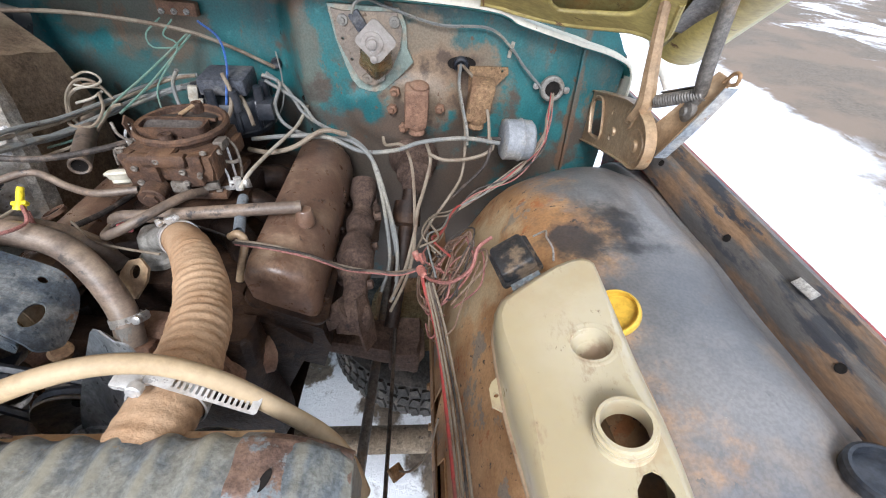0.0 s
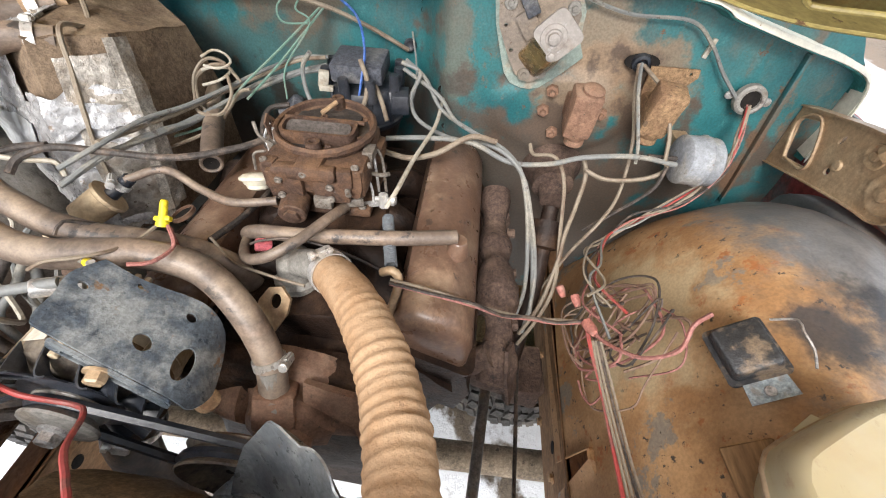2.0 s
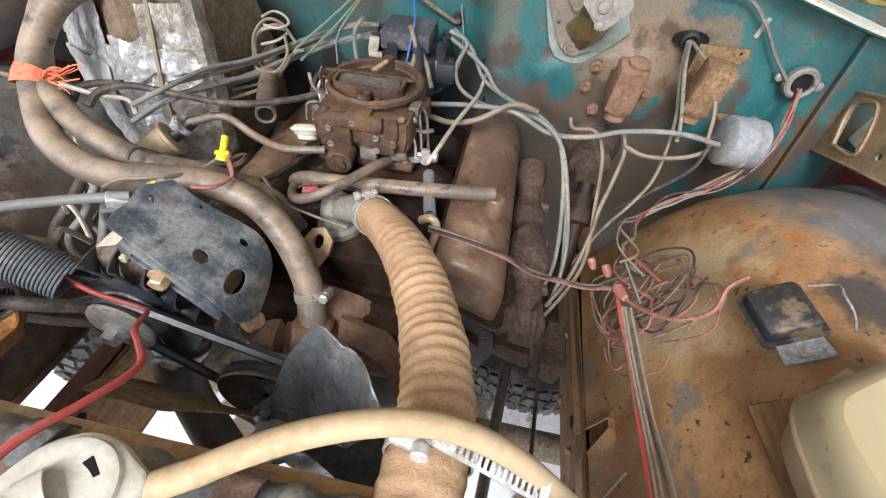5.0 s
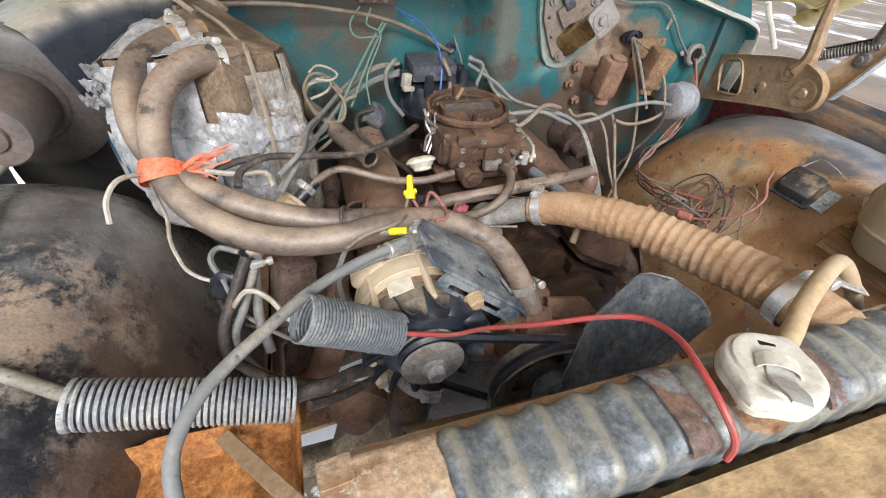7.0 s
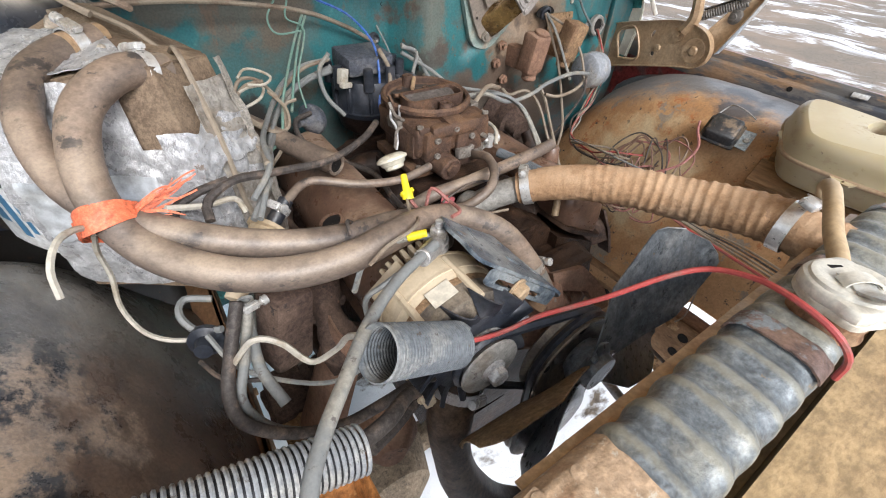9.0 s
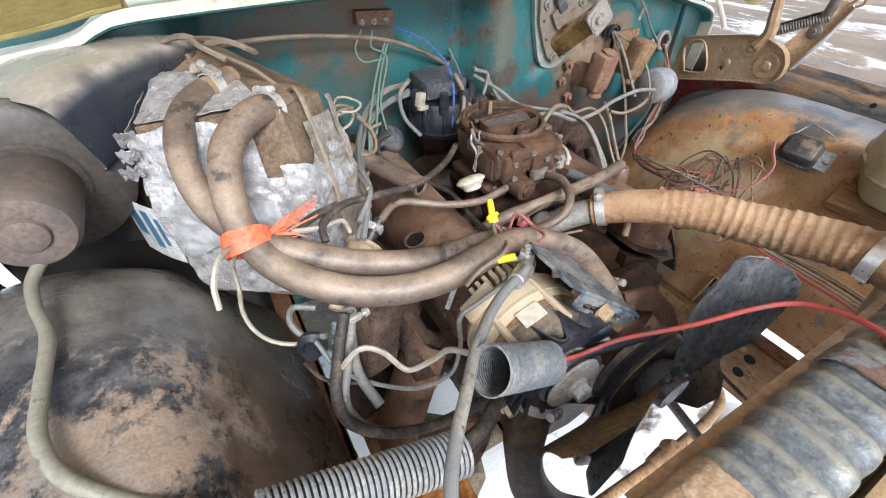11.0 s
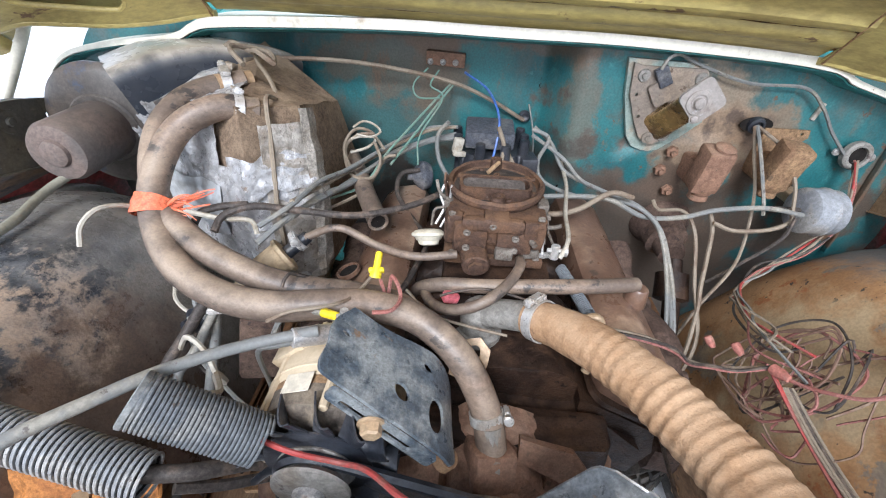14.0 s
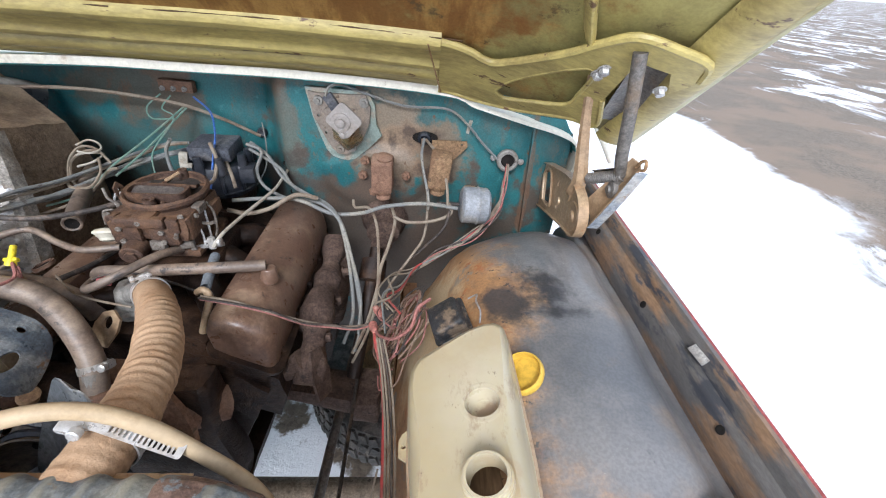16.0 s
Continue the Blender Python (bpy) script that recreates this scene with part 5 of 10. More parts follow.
plate(bm, [(-0.02, -0.045), (0.02, -0.05), (0.028, 0.0), (0.016, 0.05), (-0.012, 0.055), (-0.024, 0.01)], [], 0.005, m)
part("heat_shield", bm, M["exhaust"], engine)

# water pump, its pipe stub, lifting eye
pump = thing("water_pump", (CX, 0.37, 0.86), "rust-brown cast water pump on the engine front", "water pump")
bm = B()
FACE = [(-0.080, -0.035), (-0.062, 0.030), (-0.030, 0.058), (0.012, 0.060), (0.052, 0.042), (0.088, 0.000), (0.066, -0.055), (-0.015, -0.075)]
loft(bm, [section([(CX + x * k, 0.90 + z * k) for x, z in FACE], y) for y, k in ((0.435, 1.02), (0.398, 1.0), (0.386, 0.86), (0.352, 0.74), (0.342, 0.50), (0.300, 0.42))])
finer(bm, 2)
rough(bm, 0.005, 32, 8)
rough(bm, 0.0015, 110, 3)
part("housing", bm, M["brown_block"], pump)
bm = B()
box(bm, (-0.396, 0.366, 0.938), (0.052, 0.050, 0.050), (-28, 8, 12), 0.007)
finer(bm, 2)
rough(bm, 0.0035, 45, 5)
part("inlet_boss", bm, M["brown_block"], pump)
bm = B()
plate(bm, [(-0.055, 0.030), (0.010, 0.034), (0.060, -0.010), (0.075, -0.045), (0.050, -0.050), (0.020, -0.010), (-0.050, 0.004)], [], 0.012, pose(-0.315, 0.372, 0.925, 62, 10, -8), 0.002)
finer(bm, 1)
rough(bm, 0.002, 60, 2)
part("casting_web", bm, M["brown_block"], pump)
for sx in (-1, 1):
    bm = B()
    tube(bm, [(CX + sx * 0.05, 0.385, 0.90), (CX + sx * 0.10, 0.40, 0.88), (CX + sx * 0.14, 0.43, 0.86)], 0.034, 14)
    rough(bm, 0.005, 35, sx)
    part("leg", bm, M["brown_block"], pump)
bm = B()
tube(bm, [(-0.392, 0.352, 0.93), (-0.393, 0.362, 0.95), (-0.400, 0.385, 0.985)], 0.0145, 16)
part("pipe_stub", bm, M["grey_plate"], pump)
bm = B()
m = pose(-0.423, 0.468, 1.000, 50, 10, -20)
plate(bm, [(-0.02, -0.03), (0.015, -0.03), (0.022, 0.0), (0.018, 0.02), (0.0, 0.03), (-0.016, 0.02), (-0.022, 0.0)], [ring(0, 0.008, 0.008, 0.011, 14)], 0.005, m)
solo("lifting_eye", bm, M["tan_rust"], "small rusty lifting eye bracket on the manifold", "bracket")

mount = thing("engine_mount", (-0.69, 0.50, 0.70), "brown pressed steel engine mount beside the block", "engine mount")
bm = B()


def mount_place(u, v):
    p = Vector((-0.645, 0.50, 0.93)).lerp(Vector((-0.735, 0.49, 0.68)), v)
    a = (u - 0.5) * 2
    return p + Vector((-0.028 * (1 - abs(a) ** 3), 0.048 * a * (1 + 0.3 * v), -0.01 * abs(a)))


skin(bm, mount_place, 16, 14, 0.004)
part("tower", bm, M["brown_block"], mount)
bm = B()
box(bm, (-0.742, 0.49, 0.675), (0.08, 0.13, 0.012), (0, -8, 0), 0.003)
part("foot", bm, M["frame_rust"], mount)
for y in (0.455, 0.53):
    bm = B()
    bolt(bm, (-0.745, y, 0.682), (0, 0, 1), 0.011, 0.012)
    part("bolt", bm, M["frame_rust"], mount)
bm = B()
lathe(bm, (-0.655, 0.40, 0.80), (-0.2, -1, 0.1), [(0, 0.03), (0.01, 0.045), (0.03, 0.047), (0.045, 0.035), (0.06, 0.02)], 20)
rough(bm, 0.003, 40)
part("damper", bm, M["brown_block"], mount)

# pulleys and belt
pulley = thing("fan_pulley", (-0.385, 0.30, 0.90), "dusty black stamped steel fan pulley", "pulley")
bm = B()
lathe(bm, (-0.410, 0.278, 0.910), (0, 1, 0), [(0.016, 0.004), (0.016, 0.024), (0.021, 0.030), (0.020, 0.046), (0.010, 0.060), (0.002, 0.070), (0.0, 0.0745), (0.002, 0.0765), (0.010, 0.070), (0.016, 0.0765), (0.022, 0.070), (0.030, 0.0765), (0.034, 0.070), (0.034, 0.02)], 44)
part("sheave", bm, M["fan_dusty"], pulley)
for k in range(4):
    a = math.tau * k / 4 + 0.7
    bm = B()
    lathe(bm, (-0.410 + 0.038 * math.cos(a), 0.2975, 0.910 + 0.038 * math.sin(a)), (0, -1, 0), [(0, 0.0065), (0.0012, 0.0062)], 12)
    part("hole", bm, M["pitch"], pulley)
crank = thing("crank_pulley", (-0.385, 0.30, 0.70), "dusty black stamped crankshaft pulley", "pulley")
bm = B()
lathe(bm, (-0.385, 0.275, 0.70), (0, 1, 0), [(0.0, 0.02), (0.002, 0.070), (0.014, 0.090), (0.022, 0.078), (0.030, 0.090), (0.040, 0.088), (0.045, 0.03)], 36)
part("sheave", bm, M["fan"], crank)


def belt(name, a, ra, b, rb, label):
    """A flat-backed belt round two wheels in one plane."""
    a, b = Vector(a), Vector(b)
    d = (b - a)
    ang = math.atan2(d.z, d.x)
    off = math.acos(max(-1, min(1, (ra - rb) / d.length)))
    pts = []
    for k in range(25):
        t = ang + off + (math.tau - 2 * off) * k / 24
        pts.append(a + Vector((math.cos(t), 0, math.sin(t))) * ra)
    for k in range(25):
        t = ang - off + 2 * off * k / 24
        pts.append(b + Vector((math.cos(t), 0, math.sin(t))) * rb)
    pts.append(pts[0])
    dense = []
    for p, q in zip(pts, pts[1:]):
        n = max(1, int((q - p).length / 0.01))
        dense += [p.lerp(q, i / n) for i in range(n)]
    dense.append(pts[0])
    bm = B()
    sweep(bm, dense, 0.0058, 6, False)
    return solo(name, bm, M["black_plastic"], label, "belt")


belt("drive_belt", (-0.572, 0.300, 1.010), 0.035, (-0.410, 0.300, 0.910), 0.073, "black rubber drive belt round alternator and fan pulleys")
belt("drive_belt", (-0.410, 0.290, 0.910), 0.073, (-0.385, 0.292, 0.70), 0.085, "black rubber drive belt round fan and crank pulleys")

# fan
fan = thing("engine_fan", (-0.378, 0.262, 0.90), "black stamped steel engine fan with dusty blades", "fan")
FC = Vector((-0.394, 0.255, 0.905))
bm = B()
lathe(bm, FC, (0, 1, 0), [(-0.012, 0.010), (-0.012, 0.028), (0.0, 0.03), (0.006, 0.042), (0.010, 0.042), (0.03, 0.03)], 24)
for k in range(4):
    a = math.tau * k / 4 + 0.4
    bolt(bm, FC + Vector((0.033 * math.cos(a), 0.004, 0.033 * math.sin(a))), (0, -1, 0), 0.006)
part("hub", bm, M["fan"], fan)
for deg, matname, turn in ((60, "fan", 32), (174, "fan_tan", 30), (248, "fan", 32), (336, "fan", 32)):
    a = radians(deg)
    r_ = Vector((math.cos(a), 0, math.sin(a)))
    t_ = Vector((-math.sin(a), 0, math.cos(a)))

    def blade(u, v, r_=r_, t_=t_, turn=turn):
        d = 0.03 + 0.190 * u
        w = (0.028 + 0.026 * min(1, u * 2.2)) * (1 if u < 0.88 else math.sqrt(max(0.0, 1 - ((u - 0.88) / 0.13) ** 2)))
        q = (v * 2 - 1) * w
        tw = radians(turn * min(1, 0.3 + u * 1.6))
        curl = 0.008 * (1 - (v * 2 - 1) ** 2)
        return FC + r_ * d + t_ * (q * math.cos(tw)) + Vector((0, 1, 0)) * (q * math.sin(tw) + curl)
    bm = B()
    skin(bm, blade, 24, 10, 0.002)
    part("blade", bm, M[matname], fan)

# lower radiator hose, dark and oily, curving down from the pump
bm = B()
tube(bm, [(-0.560, 0.345, 0.935), (-0.588, 0.325, 0.880), (-0.592, 0.310, 0.800), (-0.575, 0.290, 0.700), (-0.53, 0.262, 0.62), (-0.47, 0.225, 0.575), (-0.43, 0.17, 0.57)], lambda q: 0.030 + 0.002 * math.sin(q * 30), 18)
solo("lower_hose", bm, M["hose_brown"], "oily dark brown lower radiator hose", "hose")

# ---- alternator ----
alt = thing("alternator", (-0.572, 0.36, 0.94), "dusty tan alternator with black fan and steel pulley", "alternator")
AC = Vector((-0.572, 0.0, 1.012))
bm = B()
lathe(bm, AC + Vector((0, 0.362, 0)), (0, 1, 0), [(0, 0.070), (0.004, 0.073), (0.036, 0.073), (0.052, 0.066), (0.064, 0.050), (0.070, 0.02)], 36)
part("rear_housing", bm, M["alloy"], alt)
for k, (y0, r0) in enumerate(((0.372, 0.0742), (0.398, 0.0738))):
    bm = B()
    lathe(bm, AC + Vector((0, y0, 0)), (0, 1, 0), [(0, r0 - 0.002), (0.001, r0), (0.004, r0), (0.005, r0 - 0.002)], 40, cap=False)
    part("casting_step", bm, M["alloy"], alt)
bm = B()
lathe(bm, AC + Vector((0, 0.352, 0)), (0, 1, 0), [(0, 0.0715), (0.010, 0.0715)], 36)
part("stator_ring", bm, M["tan_block"], alt)
bm = B()
lathe(bm, AC + Vector((0, 0.318, 0)), (0, 1, 0), [(0, 0.030), (0.004, 0.055), (0.012, 0.070), (0.034, 0.072)], 36)
part("front_housing", bm, M["fan_dusty"], alt)
for k in range(14):
    a = math.tau * k / 14
    bm = B()

    def vane(u, v, a=a):
        w = 0.42 * (v - 0.5) * (1 - 0.30 * u)
        b = a + w + 0.10 * u
        r = 0.050 + 0.028 * u
        return AC + Vector((math.cos(b), 0, math.sin(b))) * r + Vector((0, 0.312 - 0.008 * u + 0.034 * u * v * v - 0.006 * math.sin(math.pi * v) * u, 0))
    skin(bm, vane, 8, 6, 0.0018)
    part("fan_vane", bm, M["black_plastic"], alt)
bm = B()
lathe(bm, AC + Vector((0, 0.311, 0)), (0, 1, 0), [(-0.006, 0.020), (-0.006, 0.032), (0, 0.040), (0, 0.054), (0.0018, 0.054), (0.0018, 0.026)], 40)
part("fan_disc", bm, M["black_plastic"], alt)
bm = B()
lathe(bm, AC + Vector((0, 0.283, 0)), (0, 1, 0), [(0, 0.016), (0.001, 0.030), (0.003, 0.037), (0.006, 0.038), (0.014, 0.030), (0.024, 0.038), (0.028, 0.036), (0.03, 0.02)], 36)
pl = part("pulley", bm, M["grey_plate"], alt)
bm = B()
lathe(bm, AC + Vector((0, 0.284, 0)), (0, -1, 0), [(0, 0.015), (0.004, 0.015), (0.006, 0.012)], 20)
lathe(bm, AC + Vector((0, 0.279, 0)), (0, -1, 0), [(0, 0.0115), (0.009, 0.0115), (0.011, 0.009), (0.009, 0.005)], 6)
part("nut", bm, M["zinc"], pl)
bm = B()
box(bm, AC + Vector((-0.045, 0.355, -0.062)), (0.03, 0.05, 0.03), (0, 30, 0), 0.006)
bolt(bm, AC + Vector((-0.055, 0.328, -0.066)), (0, -1, 0), 0.009, 0.01)
part("mounting_ear", bm, M["alloy"], alt)
for k, a in enumerate((0.5, 1.45, 2.4, 3.6)):
    d = Vector((math.cos(a), 0, math.sin(a)))
    bm = B()
    rod(bm, AC + d * 0.0715 + Vector((0, 0.325, 0)), AC + d * 0.0715 + Vector((0, 0.395, 0)), 0.0048, 0.0048, 8, 0.001)
    part("through_bolt", bm, M["alloy"], alt)
for k in range(9):
    bm = B()
    a = 1.1 + 0.16 * k
    d = Vector((math.cos(a), 0, math.sin(a)))
    box(bm, AC + d * 0.060 + Vector((0, 0.428, 0)), (0.006, 0.018, 0.022), (0, 90 - math.degrees(a), 0), 0.001, 1)
    part("rear_fin", bm, M["alloy"], alt)
bm = B()
d = Vector((math.cos(1.9), 0, math.sin(1.9)))
box(bm, AC + d * 0.0735 + Vector((0, 0.352, 0)), (0.030, 0.022, 0.001), (0, 90 - math.degrees(1.9), 0), 0.0003, 1)
part("sticker", bm, M["label_cream"], alt, "worn cream sticker")
# stud with cable lug
bm = B()
lathe(bm, (-0.563, 0.409, 1.088), (0.05, 0, 1), [(0, 0.013), (0.006, 0.013), (0.006, 0.007), (0.016, 0.007)], 16)
lathe(bm, (-0.562, 0.409, 1.104), (0.05, 0, 1), [(0, 0.0105), (0.012, 0.0105), (0.014, 0.008)], 6)
lathe(bm, (-0.562, 0.409, 1.118), (0.05, 0, 1), [(0, 0.005), (0.008, 0.0045)], 10)
part("terminal_stud", bm, M["zinc"], alt)
bm = B()
box(bm, AC + Vector((-0.052, 0.41, 0.048)), (0.05, 0.026, 0.014), (0, -40, 0), 0.003)
part("regulator_plug", bm, M["alloy"], alt)

# black bracket plate with its holes over the alternator
brk = thing("alternator_bracket", (-0.50, 0.375, 1.05), "chipped black steel alternator bracket with round and slotted holes", "bracket")
BU, BV = Vector((0.80, -0.03, -0.60)).normalized(), Vector((-0.11, 0.975, 0.11)).normalized()
BN = BU.cross(BV).normalized()
BO = Vector((-0.497, 0.354, 1.075))


def on_bracket(a, b, h=0.0):
    """A place on the bent plate: a along it, b towards the cab, h above it."""
    k = max(0.0, a - 0.035)
    return BO + BU * (a - 4.0 * k * k) + BV * b + BN * (h - 5.5 * k * k)


edge_pts = [(-0.064, 0.062), (-0.025, 0.060), (0.043, 0.066), (0.086, 0.047), (0.101, 0.018), (0.103, -0.007), (0.093, -0.022), (0.068, -0.041), (0.042, -0.039), (-0.070, -0.026), (-0.089, -0.018), (-0.085, 0.009), (-0.083, 0.034)]
bm = B()
plate(bm, [(p.x, p.y) for p in spline([(*q, 0) for q in edge_pts + [edge_pts[0]]], 0.006)][:-1],
      [ring(0.0, 0.0, 0.0095, 0.009, 18), ring(0.043, -0.004, 0.0105, 0.019, 22, -14), ring(0.033, 0.044, 0.0058, 0.0055, 14), ring(-0.068, 0.028, 0.005, 0.004, 12), ring(-0.024, 0.052, 0.003, 0.003, 10)], 0.004, Matrix())
finer(bm, 1)
for v in bm.verts:
    v.co = on_bracket(v.co.x, v.co.y, v.co.z)
rough(bm, 0.0008, 40)
part("plate", bm, M["black_metal"], brk)
bm = B()
plate(bm, rounded(0.118, 0.020, 0.005), [rounded(0.080, 0.007, 0.0034, 3, -0.006, -0.002)], 0.003, Matrix())
for v in bm.verts:
    v.co = on_bracket(-0.012 + v.co.x, -0.0335 - 0.11 * v.co.x - v.co.z, -0.010 + v.co.y)
part("slotted_lip", bm, M["black_metal"], brk)
bm = B()
bolt(bm, on_bracket(-0.022, -0.035, -0.012), -BV, 0.010, 0.010)
part("clamp_bolt", bm, M["tan_rust"], brk)
bm = B()
lathe(bm, on_bracket(0.100, -0.016, -0.016), BN, [(0, 0.013), (0.012, 0.012)], 14)
part("spacer", bm, M["tan_block"], brk)

# ---- radiator ----
rad = thing("radiator", (CX, 0.11, 0.62), "radiator with ribbed grey top tank and worn brass ends", "radiator")
RX0, RX1 = -0.69, -0.095


TANK_SIDE = [(0.096, 1.080), (0.091, 1.108), (0.0905, 1.128), (0.094, 1.139), (0.101, 1.1445), (0.112, 1.146), (0.136, 1.146), (0.146, 1.1435), (0.152, 1.137), (0.154, 1.126), (0.154, 1.080)]
TX0, TX1 = -0.625, -0.112     # the ribbed length of the top tank


def side_at(v):
    """A place on the tank's cross section, from the front foot over the top to the rear foot."""
    k = v * (len(TANK_SIDE) - 1)
    i = min(len(TANK_SIDE) - 2, int(k))
    a, b = TANK_SIDE[i], TANK_SIDE[i + 1]
    return a[0] + (b[0] - a[0]) * (k - i), a[1] + (b[1] - a[1]) * (k - i)


def tank_place(u, v):
    x = TX0 + (TX1 - TX0) * u
    w = 0.5 + 0.5 * math.cos((x + 0.475) / 0.0325 * math.tau)
    rib = 0.0048 * w ** 1.6 * step01(0.0, 0.03, u) * step01(1.0, 0.97, u)
    y, z = side_at(v)
    rib *= 1 - 0.7 * step01(0.098, 0.090, y) * step01(1.142, 1.125, z)
    k = Vector((y - 0.122, z - 1.085)).normalized()
    return (x, y + k.x * rib, z + k.y * rib)


bm = B()
skin(bm, tank_place, 220, 28, -0.0015)
tank_top = part("top_tank", bm, M["radiator"], rad, "ribbed grey top tank")
for x, sx in ((TX0, -1), (TX1, 1)):
    bm = B()
    rows = [[Vector((x + sx * w, 0.122 + (p[0] - 0.122) * k, 1.085 + (p[1] - drop - 1.085) * k)) for p in (side_at(j / 40) for j in range(41))] for w, k, drop in ((0.0, 1.0, 0.0), (0.03, 1.0, 0.004 * (sx > 0)), (0.050, 0.97, 0.016 * (sx > 0)), (0.062, 0.85, 0.024 * (sx > 0)))]
    loft(bm, rows)
    rough(bm, 0.0012, 40, sx)
    part("tank_end", bm, M["tan_plate" if sx < 0 else "radiator"], rad)


def over_tank(x0, x1, v0, v1, grow, jag=0.0, fall=0.0):
    """A sheet bent over the tank's profile; fall: how far it sags towards x1."""
    def place(u, v):
        y, z = side_at(v0 + (v1 - v0) * u)
        x = x0 + (x1 - x0) * v + jag * noise.noise((u * 9, v, x0)) * (1 if v > 0.5 else 0.4)
        d = Vector((y - 0.122, z - 1.085)).normalized() * grow
        return (x, y + d.x, z + d.y - fall * v * v + 0.001 * noise.noise((x * 60, u * 9, 3)))
    return place


bm = B()
skin(bm, over_tank(-0.128, -0.052, 0.34, 0.90, 0.0034, 0.003, 0.034), 40, 14, 0.0018)
right_plate = part("end_plate", bm, M["brass_worn"], rad, "brown plate with flaking grey paint on the tank end")
bm = B()
plate(bm, ring(0, 0, 0.003, 0.008, 14), [], 0.0012, pose(-0.104, 0.118, 1.1475, 0, 8, -20))
part("slit", bm, M["pitch"], right_plate)
bm = B()
skin(bm, lambda u, v: (RX0 + 0.02 + (RX1 - RX0 - 0.04) * u, 0.153 + 0.013 * v, 1.126 - 0.004 * v + 0.002 * noise.noise((u * 30, v, 0))), 60, 3, 0.002)
part("rear_flange", bm, M["tan_rust"], rad, "tan rusted flange below the tank")
bm = B()
skin(bm, over_tank(-0.692, -0.616, 0.16, 0.93, 0.0045, 0.004), 40, 14, 0.0018)
cap_plate = part("end_plate", bm, M["tan_plate"], rad, "pale rusty plate bent over the tank end")
for x, v in ((-0.676, 0.45), (-0.647, 0.66), (-0.676, 0.68), (-0.640, 0.38)):
    p = Vector(over_tank(x, x, v, v, 0.0052)(0, 0))
    bm = B()
    lathe(bm, p, (0, 0.1, 1), [(0, 0.0055), (0.0015, 0.005), (0.002, 0.001)], 12)
    part("rivet", bm, M["tan_plate"], cap_plate)
bm = B()
box(bm, (-0.632, 0.120, 1.1516), (0.004, 0.020, 0.0012), (0, 0, -18), 0.0004, 1)
part("slit", bm, M["pitch"], cap_plate)
bm = B()
plate(bm, rounded(0.022, 0.020, 0.002, 2), [], 0.002, pose(-0.682, 0.142, 1.1490, -14, 0, 6))
part("tab", bm, M["tan_plate"], cap_plate)
for x in (-0.440, -0.309):
    bm = B()
    skin(bm, over_tank(x - 0.012, x + 0.012, 0.27, 0.86, 0.0062, 0.002), 30, 6, 0.0018)
    part("strap", bm, M["brass_worn"], rad, "rusty strap over the tank")
bm = B()
box(bm, ((RX0 + RX1) / 2, 0.124, 0.84), (RX1 - RX0 - 0.03, 0.050, 0.49))
part("core", bm, M["core"], rad)
for x in (RX0 + 0.004, RX1 + 0.030):
    bm = B()
    box(bm, (x, 0.124, 0.835), (0.012, 0.070, 0.52), bevel=0.003)
    part("side_channel", bm, M["frame_rust"], rad)
# filler neck and cap
bm = B()
lathe(bm, (-0.378, 0.115, 1.144), (0, -0.05, 1), [(0, 0.029), (0.006, 0.026), (0.024, 0.026), (0.024, 0.030), (0.029, 0.030)], 28)
tube(bm, [(-0.355, 0.125, 1.170), (-0.335, 0.135, 1.174), (-0.318, 0.143, 1.176)], 0.0055, 12)
part("filler_neck", bm, M["brass"], rad)
bm = B()
m = pose(-0.378, 0.115, 1.1720, -3, 3, 25)
out = []
for k in range(48):
    a = math.tau * k / 48
    r = 0.033 + 0.008 * math.exp(-((math.atan2(math.sin(a), math.cos(a)) / 0.28) ** 2)) + 0.008 * math.exp(-((math.atan2(math.sin(a - math.pi), math.cos(a - math.pi)) / 0.28) ** 2))
    out.append((r * math.cos(a), r * math.sin(a)))
loft(bm, [[m @ Vector((x * k, y * k, z)) for x, y in out] for z, k in ((-0.006, 0.93), (-0.0055, 0.985), (0.000, 1.0), (0.0008, 0.985), (0.0016, 1.0), (0.008, 0.995), (0.0105, 0.96), (0.0115, 0.90))])
rough(bm, 0.0006, 90)
radcap = part("cap", bm, M["cap_white"], rad, "chalky white cap with two ears and slots")
bm = B()
lathe(bm, m @ Vector((0, 0, 0.0105)), m.to_3x3() @ Vector((0, 0, 1)), [(0, 0.0295), (0.0035, 0.028), (0.0045, 0.0245), (0.0032, 0.021), (0.0038, 0.012), (0.0036, 0.002)], 40)
part("crown", bm, M["cap_white"], radcap)
bm = B()
skin(bm, lambda u, v: m @ pose(0.006, 0.004, 0.0145, 0, 0, 205) @ Vector((0.052 * u, (v - 0.5) * (0.017 - 0.006 * step01(0.75, 1.0, u)), 0.0035 * math.sin(min(1, u * 2.6) * math.pi) + 0.012 * step01(0.30, 1.0, u))), 20, 4, 0.0022)
part("lever", bm, M["cap_lever"], radcap, "grey folded release lever")
bm = B()
skin(bm, lambda u, v: m @ pose(0.006, 0.004, 0.0145, 0, 0, 205) @ Vector((0.006 + 0.012 * v, (u - 0.5) * 0.026, 0.0062 * math.sin(u * math.pi) ** 0.5)), 12, 3, 0.0014)
part("bridge", bm, M["cap_white"], radcap)
for k, (px_, py_, a) in enumerate(((-0.010, -0.006, 20), (0.014, 0.010, -60))):
    bm = B()
    box(bm, m @ Vector((px_, py_, 0.0135)), (0.012, 0.005, 0.0012), (0, 0, 25 + a), 0.0004, 1)
    part("slot", bm, M["pitch"], radcap)


